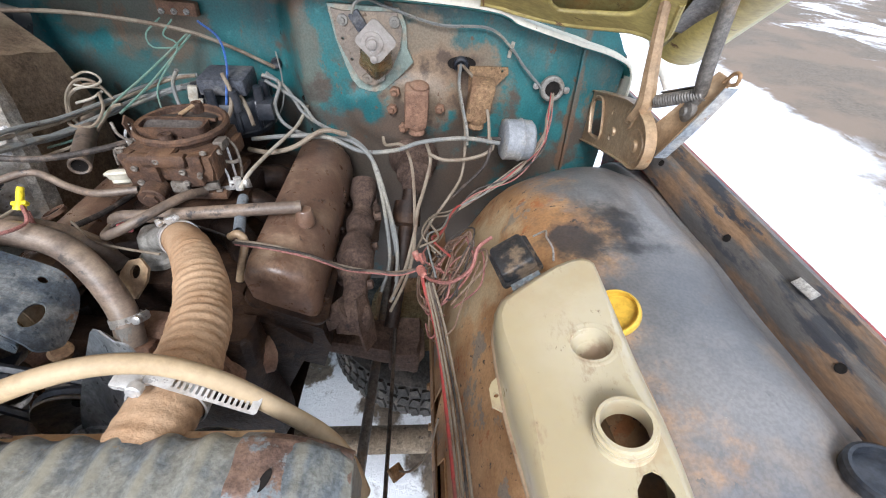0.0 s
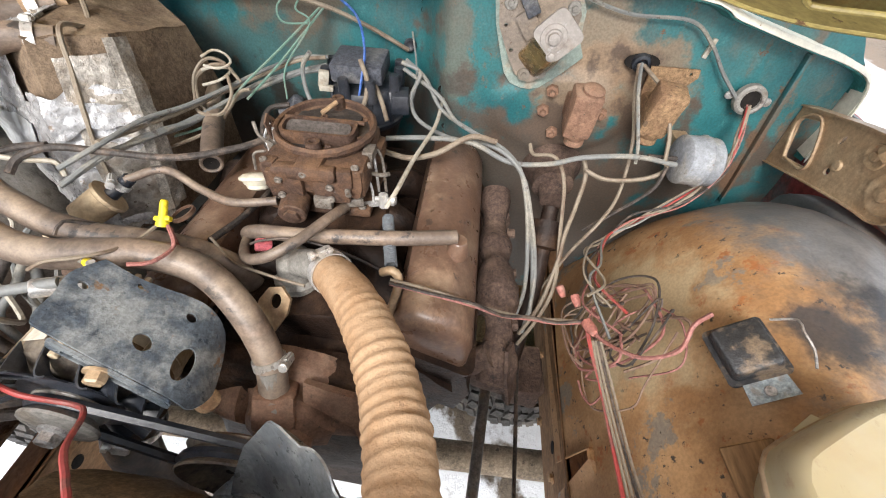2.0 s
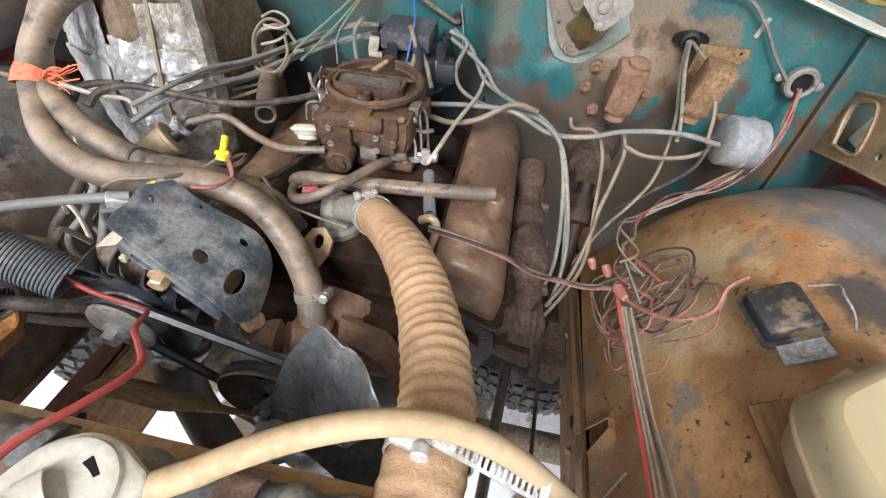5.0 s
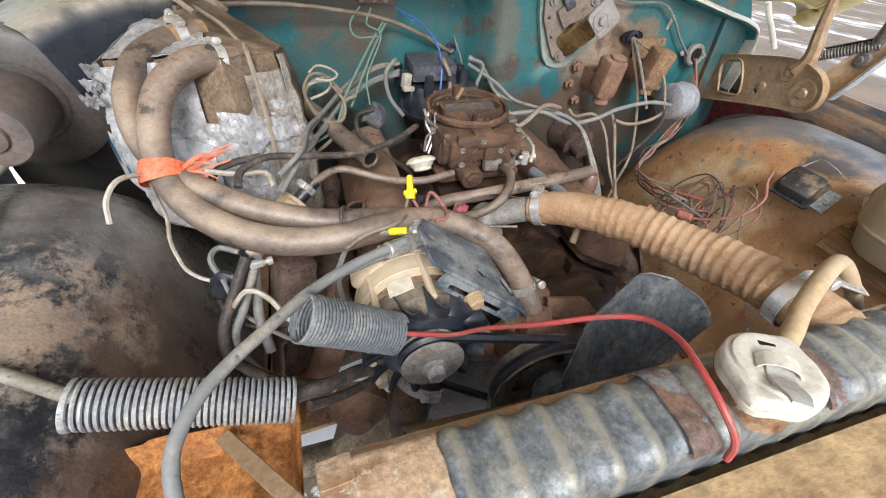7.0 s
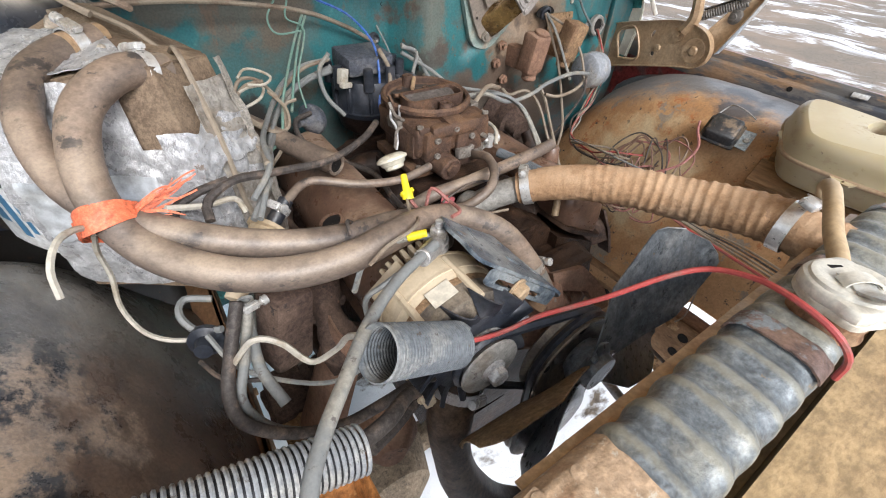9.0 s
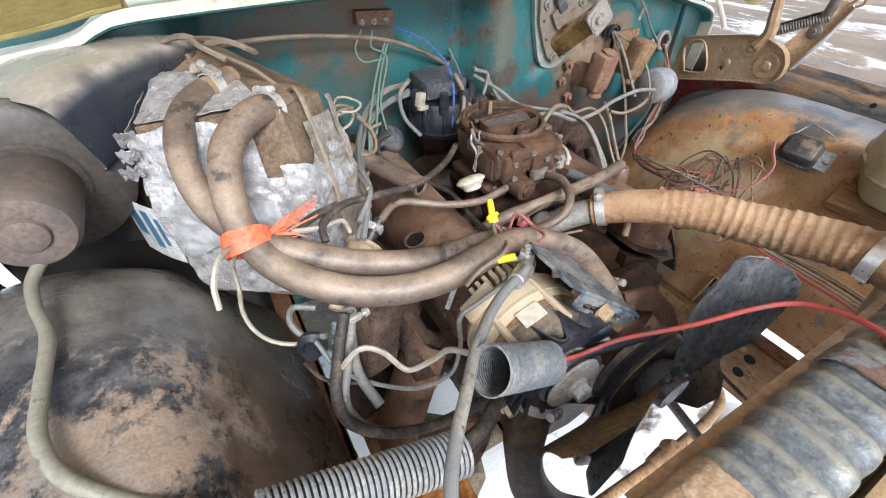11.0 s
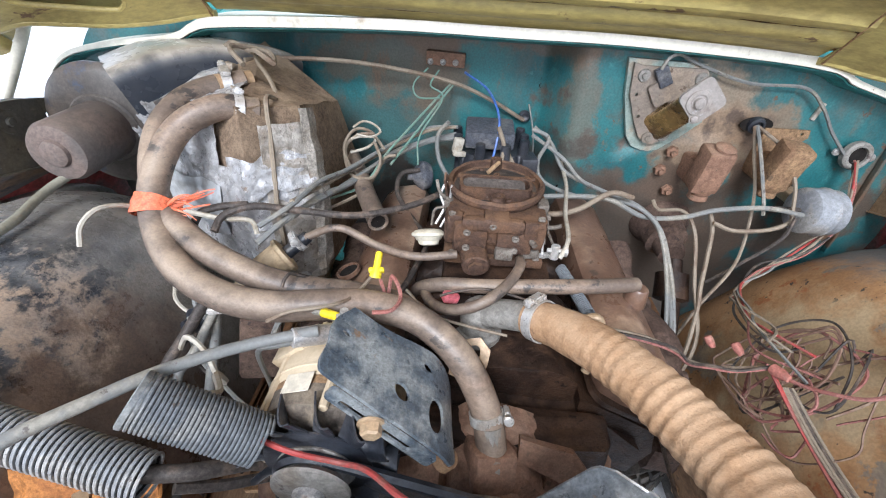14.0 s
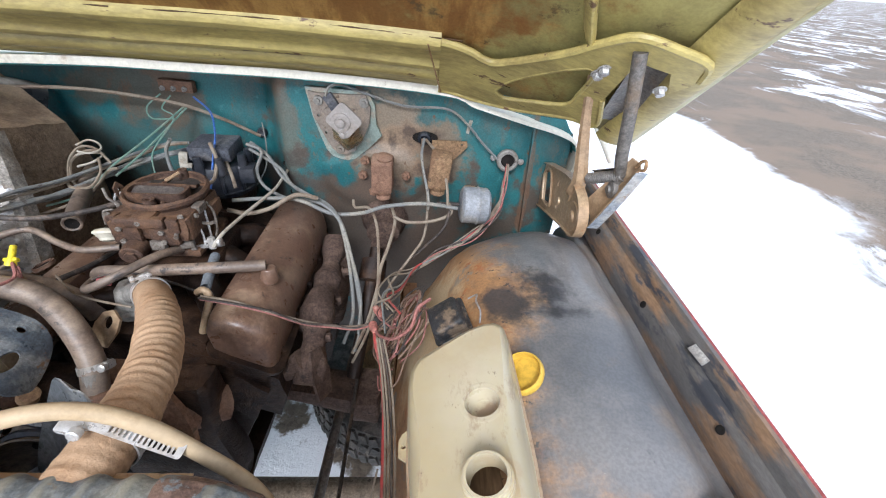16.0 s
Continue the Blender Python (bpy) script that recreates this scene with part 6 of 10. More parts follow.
# ---- small makers ----
def band_clamp(name_label, c, axis, r, screw, parent=None, width=0.012):
    """A hose clamp: band, screw housing and screw head."""
    c, a = Vector(c), Vector(axis).normalized()
    s = Vector(screw)
    s = (s - a * s.dot(a)).normalized()
    ob = thing("hose_clamp", c, name_label, "hose clamp", "hose clamps")
    bm = B()
    lathe(bm, c - a * width / 2, a, [(0, r), (0, r + 0.0018), (width, r + 0.0018), (width, r)], 30, cap=False)
    part("band", bm, M["bright"], ob)
    t = a.cross(s)
    bm = B()
    rot = Matrix((t, a, s)).transposed().to_4x4()
    mm = Matrix.Translation(c + s * (r + 0.005)) @ rot
    bmesh.ops.create_cube(bm, size=1, matrix=mm @ Matrix.Diagonal((0.020, width * 1.05, 0.008, 1)))
    bmesh.ops.bevel(bm, geom=bm.edges[:], offset=0.002, segments=2, affect="EDGES")
    part("housing", bm, M["bright"], ob)
    bm = B()
    lathe(bm, c + s * (r + 0.005) + t * 0.010, t, [(0, 0.0035), (0.003, 0.0035), (0.003, 0.006), (0.009, 0.006), (0.0095, 0.005)], 10)
    part("screw", bm, M["bright"], ob)
    return ob


def hose(name, pts, r, material, label, category="hose", seg=14, step=0.008, bore=True):
    """A hose with open ends."""
    ob = thing(name, pts[0], label, category)
    line = spline(pts, step)
    bm = B()
    sweep(bm, line, r, seg, cap=False)
    rr = r(0) if callable(r) else r
    if bore:
        for end, ahead in ((line[0], line[0] - line[1]), (line[-1], line[-1] - line[-2])):
            rim = B()
            lathe(rim, end, ahead, [(-0.012, rr * 0.70), (0.0, rr * 0.72), (0.0012, rr * 0.86), (0.0, rr * 1.01), (-0.006, rr * 1.02)], seg + 4, cap=False)
            part("mouth", rim, material, ob)
    part("wall", bm, material, ob)
    return ob


M["carb_grey"] = surface("bare_carburettor_alloy", (0.17, 0.15, 0.13), (0.24, 0.215, 0.185), (0.10, 0.06, 0.04), gloss=0.55, metal=0.2, big=30, fine=220, bump=0.3)
M["throttle_plate"] = surface("dark_choke_plate", (0.045, 0.04, 0.038), (0.08, 0.065, 0.055), gloss=0.5, big=20, fine=200, bump=0.2)
M["choke_grey"] = surface("dusty_choke_flap", (0.085, 0.075, 0.07), (0.12, 0.10, 0.09), gloss=0.5, big=16, fine=200, bump=0.15)

# ---- carburettor ----
carb = thing("carburettor", (-0.398, 0.665, 1.032), "rust-brown dirty carburettor with round air horn and linkages", "carburettor")
CC = Vector((-0.400, 0.690, 1.148))
bm = B()
box(bm, (-0.398, 0.668, 1.041), (0.150, 0.150, 0.016), bevel=0.006)
rough(bm, 0.001, 80)
part("base_flange", bm, M["carb"], carb)
bm = B()
box(bm, (-0.398, 0.672, 1.062), (0.118, 0.135, 0.034), bevel=0.008)
finer(bm, 2)
rough(bm, 0.004, 50, 2)
part("throttle_body", bm, M["carb"], carb)
bm = B()
box(bm, (-0.398, 0.662, 1.100), (0.140, 0.150, 0.052), bevel=0.010)
finer(bm, 2)
rough(bm, 0.005, 45, 4)
bowl = part("float_bowl", bm, M["carb"], carb)
for p, size in (((-0.435, 0.590, 1.096), (0.048, 0.026, 0.052)), ((-0.372, 0.592, 1.088), (0.050, 0.024, 0.040)), ((-0.405, 0.584, 1.120), (0.085, 0.022, 0.022)), ((-0.338, 0.618, 1.100), (0.022, 0.05, 0.05)), ((-0.462, 0.622, 1.092), (0.022, 0.05, 0.046)), ((-0.400, 0.600, 1.128), (0.036, 0.05, 0.012))):
    bm = B()
    box(bm, p, size, (random.uniform(-4, 4), 0, random.uniform(-4, 4)), 0.006)
    finer(bm, 1)
    rough(bm, 0.002, 70, p[0])
    part("casting_boss", bm, M["carb"], bowl)
bm = B()
lathe(bm, CC - Vector((0, 0, 0.022)), (0.0, -0.04, 1), [(0, 0.066), (0.010, 0.068), (0.014, 0.074), (0.020, 0.074), (0.024, 0.070), (0.022, 0.066), (0.014, 0.065), (0.008, 0.058), (0.006, 0.01)], 40)
rough(bm, 0.001, 70, 6)
horn = part("air_horn", bm, M["carb"], carb, "round rusty air horn")
bm = B()
lathe(bm, CC + Vector((0, 0, -0.011)), (0, -0.04, 1), [(0, 0.0005), (0.0008, 0.0635)], 36, cap=False)
part("horn_floor", bm, M["throttle_plate"], horn, "dark floor inside the air horn")
bm = B()
plate(bm, rounded(0.106, 0.042, 0.013), [rounded(0.097, 0.033, 0.010)], 0.022, pose(-0.402, 0.668, 1.134, 4, 0, 0))
rough(bm, 0.0008, 90)
part("throat", bm, M["carb"], horn)
bm = B()
plate(bm, rounded(0.092, 0.026, 0.008), [], 0.002, pose(-0.404, 0.670, 1.147, 24, 0, 0))
part("choke_plate", bm, M["choke_grey"], horn, "dark grey choke flap")
bm = B()
plate(bm, rounded(0.094, 0.024, 0.008), [], 0.006, pose(-0.400, 0.712, 1.140, -6, 0, 0))
rough(bm, 0.001, 80)
part("air_valve", bm, M["throttle_plate"], horn, "dark air valve flap")
bm = B()
rod(bm, (-0.458, 0.690, 1.152), (-0.342, 0.690, 1.152), 0.0032, 0.0032, 8)
part("choke_shaft", bm, M["carb"], horn)
for p, r, h in (((-0.400, 0.632, 1.128), 0.011, 0.024), ((-0.400, 0.690, 1.142), 0.006, 0.016), ((-0.398, 0.752, 1.128), 0.010, 0.030)):
    bm = B()
    lathe(bm, p, (0, 0, 1), [(0, r * 1.3), (h * 0.4, r), (h, r * 0.9), (h, r * 0.45), (h * 0.7, r * 0.4)], 14)
    part("tower", bm, M["carb"], horn)
bm = B()
rod(bm, (-0.395, 0.735, 1.158), (-0.412, 0.712, 1.150), 0.0035, None, 8)
part("vent_tube", bm, M["tan_rust"], horn)
for a in (0.6, 1.9, 2.6, 3.9, 5.0, 5.8):
    bm = B()
    bolt(bm, CC + Vector((0.062 * math.cos(a), 0.062 * math.sin(a), -0.014)), (0, 0, 1), 0.0045, 0.006)
    part("screw", bm, M["carb"], horn)
for p, size, a in (((-0.352, 0.588, 1.112), (0.020, 0.016, 0.030), 8), ((-0.455, 0.596, 1.118), (0.018, 0.020, 0.024), -10), ((-0.330, 0.650, 1.122), (0.016, 0.030, 0.018), 0), ((-0.470, 0.660, 1.116), (0.014, 0.036, 0.020), 4), ((-0.385, 0.580, 1.070), (0.026, 0.014, 0.020), 0), ((-0.345, 0.600, 1.062), (0.024, 0.018, 0.016), 12), ((-0.328, 0.70, 1.098), (0.018, 0.044, 0.03), 0)):
    bm = B()
    box(bm, p, size, (0, 0, a), 0.003)
    finer(bm, 1)
    rough(bm, 0.0015, 90, p[1])
    part("casting_boss", bm, M["carb_grey" if size[2] < 0.021 else "carb"], bowl)
for p, d in (((-0.462, 0.592, 1.128), (0, 0, 1)), ((-0.338, 0.592, 1.128), (0, 0, 1)), ((-0.372, 0.578, 1.100), (0, -1, 0)), ((-0.372, 0.578, 1.078), (0, -1, 0)), ((-0.440, 0.575, 1.108), (0, -1, 0)), ((-0.440, 0.575, 1.080), (0, -1, 0)), ((-0.326, 0.62, 1.118), (1, 0, 0.2)), ((-0.335, 0.598, 1.05), (0, 0, 1)), ((-0.46, 0.600, 1.05), (0, 0, 1)), ((-0.405, 0.577, 1.12), (0, -1, 0.2))):
    bm = B()
    lathe(bm, p, d, [(0, 0.0055), (0.004, 0.0052), (0.0048, 0.0035), (0.003, 0.001)], 10)
    part("screw", bm, M["carb_grey"], bowl)
for pts, r in (([(-0.350, 0.585, 1.095), (-0.345, 0.570, 1.094)], 0.0042), ([(-0.326, 0.640, 1.09), (-0.312, 0.635, 1.092), (-0.300, 0.632, 1.098)], 0.0036), ([(-0.466, 0.64, 1.126), (-0.482, 0.640, 1.14), (-0.488, 0.646, 1.160)], 0.0026), ([(-0.474, 0.630, 1.120), (-0.488, 0.622, 1.118), (-0.492, 0.620, 1.09)], 0.0022), ([(-0.33, 0.68, 1.12), (-0.318, 0.675, 1.10), (-0.312, 0.66, 1.07), (-0.306, 0.635, 1.06)], 0.0024)):
    bm = B()
    tube(bm, pts, r, 8, 0.004)
    part("nipple", bm, M["carb_grey"], carb)
# fuel inlet
bm = B()
rod(bm, (-0.428, 0.592, 1.062), (-0.424, 0.552, 1.058), 0.021, 0.020, 16, 0.002)
lathe(bm, (-0.424, 0.553, 1.058), (0.1, -1, -0.1), [(0, 0.012), (0.006, 0.011), (0.007, 0.004)], 6)
rod(bm, (-0.430, 0.583, 1.070), (-0.452, 0.592, 1.073), 0.010, 0.010, 6, 0.001)
part("fuel_inlet", bm, M["carb"], carb)
# throttle and choke linkages
for pts, r in (([(-0.474, 0.665, 1.150), (-0.482, 0.655, 1.130), (-0.476, 0.645, 1.110), (-0.487, 0.632, 1.085)], 0.0022), ([(-0.466, 0.655, 1.148), (-0.470, 0.650, 1.10), (-0.480, 0.640, 1.075)], 0.002), ([(-0.327, 0.660, 1.115), (-0.322, 0.650, 1.085), (-0.318, 0.640, 1.055)], 0.0022), ([(-0.334, 0.630, 1.10), (-0.325, 0.625, 1.07), (-0.322, 0.615, 1.045)], 0.002)):
    bm = B()
    tube(bm, pts, r, 6, 0.004)
    part("link_rod", bm, M["zinc"], carb)
bm = B()
plate(bm, [(-0.012, -0.02), (0.012, -0.018), (0.010, 0.012), (0.0, 0.024), (-0.013, 0.014)], [ring(0, 0.008, 0.003, None, 10)], 0.003, pose(-0.474, 0.668, 1.140, 80, 0, 80))
part("choke_lever", bm, M["carb"], carb)
bm = B()
DA = Vector((0.10, -0.48, -0.88)).normalized()
DP = Vector((-0.497, 0.624, 1.070))
lathe(bm, DP, DA, [(-0.008, 0.010), (-0.006, 0.019), (-0.001, 0.0255), (0.003, 0.0255), (0.006, 0.021), (0.010, 0.0195), (0.012, 0.0165), (0.018, 0.0150), (0.020, 0.011), (0.021, 0.003)], 32)
part("choke_diaphragm", bm, M["diaphragm"], carb, "cream plastic choke diaphragm")
bm = B()
plate(bm, [(-0.03, -0.006), (0.03, -0.006), (0.03, 0.006), (0.012, 0.008), (-0.03, 0.006)], [], 0.002, pose(-0.318, 0.615, 1.047, 5, 0, 20))
part("throttle_bracket", bm, M["zinc"], carb)
bm = B()
rod(bm, (-0.306, 0.610, 1.046), (-0.306, 0.612, 1.072), 0.007, 0.007, 8, 0.001)
rod(bm, (-0.318, 0.611, 1.062), (-0.288, 0.611, 1.062), 0.004, 0.004, 8)
lathe(bm, (-0.294, 0.611, 1.062), (1, 0, 0), [(0, 0.010), (0.005, 0.010), (0.007, 0.006)], 14)
part("throttle_stud", bm, M["bright"], carb)

bm = B()
coil(bm, spline([(-0.297, 0.607, 1.052), (-0.285, 0.555, 1.052), (-0.275, 0.515, 1.050)]), 0.0075, 0.0012, 0.0030)
tube(bm, [(-0.275, 0.515, 1.050), (-0.272, 0.508, 1.052), (-0.268, 0.505, 1.046)], 0.0012, 6, 0.003)
solo("return_spring", bm, M["spring"], "thin coiled steel throttle return spring", "spring")
bm = B()
tube(bm, [(-0.285, 0.505, 1.048), (-0.270, 0.500, 1.058), (-0.262, 0.497, 1.045), (-0.267, 0.480, 1.02), (-0.275, 0.470, 0.99)], 0.006, 10, 0.005)
solo("spring_hook", bm, M["tan_rust"], "bent tan steel hook for the throttle spring", "bracket")
bm = B()
tube(bm, [(-0.300, 0.612, 1.066), (-0.287, 0.635, 1.084), (-0.276, 0.72, 1.081), (-0.262, 0.79, 1.08), (-0.253, 0.846, 1.080), (-0.250, 0.93, 1.086)], 0.0035, 8)
solo("throttle_cable", bm, M["wire_white"], "pale throttle cable with clevis end", "cable")

for ob in carb.children_recursive:
    if ob.name.startswith(("air_horn", "horn_floor", "throat", "choke_plate", "air_valve", "choke_shaft", "tower", "vent_tube", "rim_scale")):
        continue
    for v in ob.data.vertices:
        v.co.y = 0.70 + (v.co.y - 0.70) * 0.86
        v.co.z = 1.16 + (v.co.z - 1.16) * 0.90

# ---- distributor ----
dist = thing("distributor", (-0.40, 0.925, 0.98), "black plastic distributor cap with coil cover and terminals", "distributor")
DC = Vector((-0.398, 0.922, 0))
bm = B()
lathe(bm, DC + Vector((0, 0, 1.045)), (0, -0.08, 1), [(0, 0.060), (0.010, 0.062), (0.012, 0.058), (0.062, 0.054), (0.070, 0.050)], 30)
part("cap", bm, M["black_plastic"], dist)
for k in range(10):
    a = math.tau * k / 10
    bm = B()
    box(bm, DC + Vector((0.057 * math.cos(a), 0.057 * math.sin(a), 1.083)), (0.010, 0.008, 0.062), (0, 0, math.degrees(a)), 0.002, 1)
    part("cap_rib", bm, M["black_plastic"], dist)
bm = B()
box(bm, DC + Vector((-0.005, -0.004, 1.142)), (0.082, 0.072, 0.034), (5, 0, 0), 0.006)
part("coil_cover", bm, M["dist_grey"], dist, "dusty grey coil cover")
for x, y in ((-0.056, -0.02), (-0.058, 0.02), (0.052, -0.028), (0.054, 0.0), (0.050, 0.03), (0.02, -0.055), (-0.02, -0.055)):
    bm = B()
    rod(bm, DC + Vector((x, y, 1.10)), DC + Vector((x * 1.03, y * 1.03, 1.142)), 0.0095, 0.008, 12, 0.001)
    part("terminal_tower", bm, M["black_plastic"], dist)
bm = B()
box(bm, DC + Vector((0.062, -0.03, 1.095)), (0.028, 0.040, 0.036), (0, 0, 8), 0.004)
part("connector", bm, M["black_plastic"], dist)
bm = B()
lathe(bm, DC + Vector((0, 0, 0.93)), (0, 0, 1), [(0, 0.028), (0.06, 0.03), (0.08, 0.05), (0.115, 0.058)], 24)
part("body", bm, M["engine"], dist)
bm = B()
lathe(bm, (-0.500, 0.900, 1.052), (-0.85, -0.35, 0.1), [(0, 0.012), (0.004, 0.024), (0.012, 0.029), (0.018, 0.029), (0.026, 0.020), (0.034, 0.009), (0.044, 0.008)], 24)
part("vacuum_capsule", bm, M["dist_grey"], dist)
bm = B()
box(bm, (-0.455, 0.885, 1.128), (0.016, 0.012, 0.028), (0, 10, 20), 0.003)
box(bm, (-0.452, 0.882, 1.112), (0.022, 0.010, 0.010), (0, 10, 20), 0.003)
part("spade_plug", bm, M["wire_white"], dist, "off-white wire plug")

for ob in dist.children:
    for v in ob.data.vertices:
        for k, c in ((0, DC.x), (1, DC.y)):
            v.co[k] = c + (v.co[k] - c) * 1.16

# ---- wiper motor ----
wiper = thing("wiper_motor", (-0.09, 0.91, 1.15), "grey pitted wiper motor on its triangular firewall plate", "wiper motor")
tilt = pose(-0.085, 0.905, 1.222, 90, 0, 0)
PAD = [(-0.092, 0.072), (0.044, 0.068), (0.058, 0.040), (0.060, -0.004), (0.072, -0.030), (0.040, -0.062), (0.008, -0.088), (-0.008, -0.092), (-0.024, -0.091), (-0.044, -0.084), (-0.058, -0.066), (-0.068, -0.036), (-0.082, 0.010)]
FLAT = [(-0.084, 0.066), (-0.066, 0.062), (0.040, 0.062), (0.050, 0.036), (0.046, 0.000), (0.028, -0.042), (0.002, -0.068), (-0.012, -0.075), (-0.026, -0.073), (-0.040, -0.062), (-0.056, -0.034), (-0.077, 0.012)]
bm = B()
plate(bm, PAD, [], 0.012, tilt @ pose(0, 0, -0.015), 0.002)
part("gasket_pad", bm, M["teal_rim"], wiper, "pale teal rim under the plate")
bm = B()
plate(bm, FLAT, [ring(-0.066, 0.014, 0.0032, None, 10), ring(-0.052, -0.024, 0.0034, None, 10), ring(-0.030, 0.046, 0.003, None, 8)], 0.008, tilt, 0.0015)
part("mounting_plate", bm, M["dusty_plate"], wiper)
bm = B()
plate(bm, rounded(0.030, 0.040, 0.004, 3), [], 0.012, tilt @ pose(-0.030, 0.020, 0.006, 0, 0, 35), 0.002)
part("brush_cover", bm, M["dusty_plate"], wiper)
turned = Matrix.Translation((-0.079, 0.0, 1.253)) @ pose(0, 0, 0, 0, 45, 0)
bm = B()
sec0 = rounded(0.052, 0.050, 0.011, 5)
rows = []
for y, k, dx, dz in ((0.898, 1.10, -0.010, -0.062), (0.884, 1.04, -0.0085, -0.054), (0.868, 0.96, -0.007, -0.042), (0.835, 0.95, -0.002, -0.014), (0.824, 0.98, -0.001, -0.004), (0.815, 1.0, 0, 0)):
    rows.append([turned @ Vector((x * k, 0, z * k)) + Vector((dx, y, dz)) for x, z in sec0])
loft(bm, rows)
part("gear_housing", bm, M["tan_dark"], wiper, "oily brass-brown housing")
bm = B()
plate(bm, rounded(0.058, 0.055, 0.010, 5), [], 0.006, turned @ pose(0, 0.815, 0, 90, 0, 0), 0.001)
part("cover_plate", bm, M["cover_grey"], wiper, "smooth dusty grey cover")
bm = B()
lathe(bm, (-0.085, 0.809, 1.250), (0, -1, 0), [(0, 0.0195), (0.0025, 0.019), (0.003, 0.013), (0.0015, 0.011), (0.002, 0.0085), (0.008, 0.0078), (0.009, 0.004)], 26)
part("boss", bm, M["cover_grey"], wiper)
bm = B()
bolt(bm, (-0.083, 0.809, 1.224), (0, -1, 0), 0.006, 0.004)
part("cover_screw", bm, M["cover_grey"], wiper)
for x, z in ((-0.063, 0.047), (-0.024, -0.062), (0.004, -0.056), (0.036, 0.046)):
    bm = B()
    lathe(bm, (-0.085 + x, 0.897, 1.222 + z), (0, -1, 0), [(0, 0.011), (0.004, 0.010), (0.004, 0.005), (0.008, 0.0045)], 16)
    part("grommet_screw", bm, M["grey_plate"], wiper)
bm = B()
box(bm, (-0.118, 0.889, 1.270), (0.022, 0.014, 0.034), (0, -32, 0), 0.003)
part("terminal_block", bm, M["dist_grey"], wiper)

# ---- cylinders on the firewall ----
def cylinder_block(name, c, size, lean, material, label):
    ob = thing(name, (c[0], c[1] + 0.04, c[2] - 0.06), label, "master cylinder", "hydraulic cylinders on the firewall")
    bm = B()
    box(bm, c, size, lean, 0.008)
    finer(bm, 2)
    rough(bm, 0.0022, 40, c[0])
    part("reservoir", bm, material, ob)
    r3 = Euler([radians(a) for a in lean]).to_matrix()
    q = Vector(c) + r3 @ Vector((0.002, -0.004, -size[2] / 2))
    bm = B()
    lathe(bm, q + Vector((0, 0, 0.006)), r3 @ Vector((0.05, -0.1, -1)), [(0, 0.022), (0.008, 0.020), (0.012, 0.017), (0.022, 0.018), (0.026, 0.014), (0.029, 0.007)], 20)
    part("bore", bm, material, ob)
    bm = B()
    box(bm, (c[0], (c[1] + 0.93) / 2 + 0.01, c[2] - 0.02), (size[0] * 0.7, 0.93 - c[1], 0.05), (0, 0, 0), 0.008)
    part("mount", bm, material, ob)
    return ob


mc1 = cylinder_block("master_cylinder", (-0.006, 0.838, 1.128), (0.048, 0.046, 0.084), (8, 2, 0), M["brown_block"], "red-brown rusted master cylinder on the firewall")
bm = B()
lathe(bm, (0.0, 0.828, 1.170), (0.1, -0.25, 1), [(0, 0.018), (0.004, 0.018), (0.006, 0.014), (0.008, 0.006)], 20)
part("cap", bm, M["brown_block"], mc1)
for p in ((-0.052, 0.90, 1.135), (-0.060, 0.905, 1.095), (0.045, 0.90, 1.10), (-0.035, 0.90, 1.055)):
    bm = B()
    lathe(bm, p, (-0.1, -1, 0), [(0, 0.012), (0.008, 0.011), (0.009, 0.006), (0.016, 0.005)], 6)
    part("mounting_nut", bm, M["brown_block"], mc1)
mc2 = cylinder_block("clutch_cylinder", (0.124, 0.846, 1.140), (0.048, 0.044, 0.084), (10, 6, -4), M["tan_block"], "tan dusty clutch cylinder on the firewall bracket")
bm = B()
plate(bm, [(-0.02, 0.030), (0.062, 0.030), (0.064, 0.016), (0.015, -0.035), (-0.02, -0.02)], [ring(0.05, 0.022, 0.003, None, 10)], 0.004, pose(0.125, 0.912, 1.158, 90, 0, 0))
part("bracket", bm, M["tan_block"], mc2)
# silver can
can = thing("vacuum_canister", (0.21, 0.84, 1.02), "dull silver round vacuum canister with a centre rod", "canister")
bm = B()
lathe(bm, (0.176, 0.824, 1.066), (1, 0.06, -0.05), [(0, 0.012), (0.001, 0.037), (0.005, 0.0425), (0.036, 0.043), (0.039, 0.0455), (0.042, 0.043), (0.060, 0.042), (0.066, 0.036), (0.067, 0.01)], 36)
part("shell", bm, M["zinc_dull"], can)
bm = B()
rod(bm, (0.172, 0.818, 1.069), (0.120, 0.812, 1.073), 0.0045, 0.004, 10)
part("rod", bm, M["wire_dark"], can)
bm = B()
box(bm, (0.205, 0.885, 1.062), (0.03, 0.07, 0.02), (0, 0, 0), 0.003)
part("bracket", bm, M["tan_rust"], can)
# dark lump below the cylinders: steering coupling and pedal boot
bm = B()
lathe(bm, (-0.012, 0.925, 0.965), (0.02, -1, -0.25), [(0, 0.062), (0.02, 0.056), (0.03, 0.045), (0.06, 0.042), (0.065, 0.03), (0.10, 0.026)], 22)
rough(bm, 0.004, 40)
solo("pedal_boot", bm, M["exhaust"], "dark grimy round boot on the firewall", "boot")
bm = B()
tube(bm, [(-0.02, 0.80, 0.95), (-0.035, 0.70, 0.85), (-0.06, 0.60, 0.72)], 0.016, 12)
lathe(bm, (-0.024, 0.78, 0.93), (-0.1, -0.7, -0.7), [(0, 0.03), (0.05, 0.032), (0.055, 0.02)], 14)
solo("steering_shaft", bm, M["engine"], "grimy steering shaft with coupling", "steering shaft")

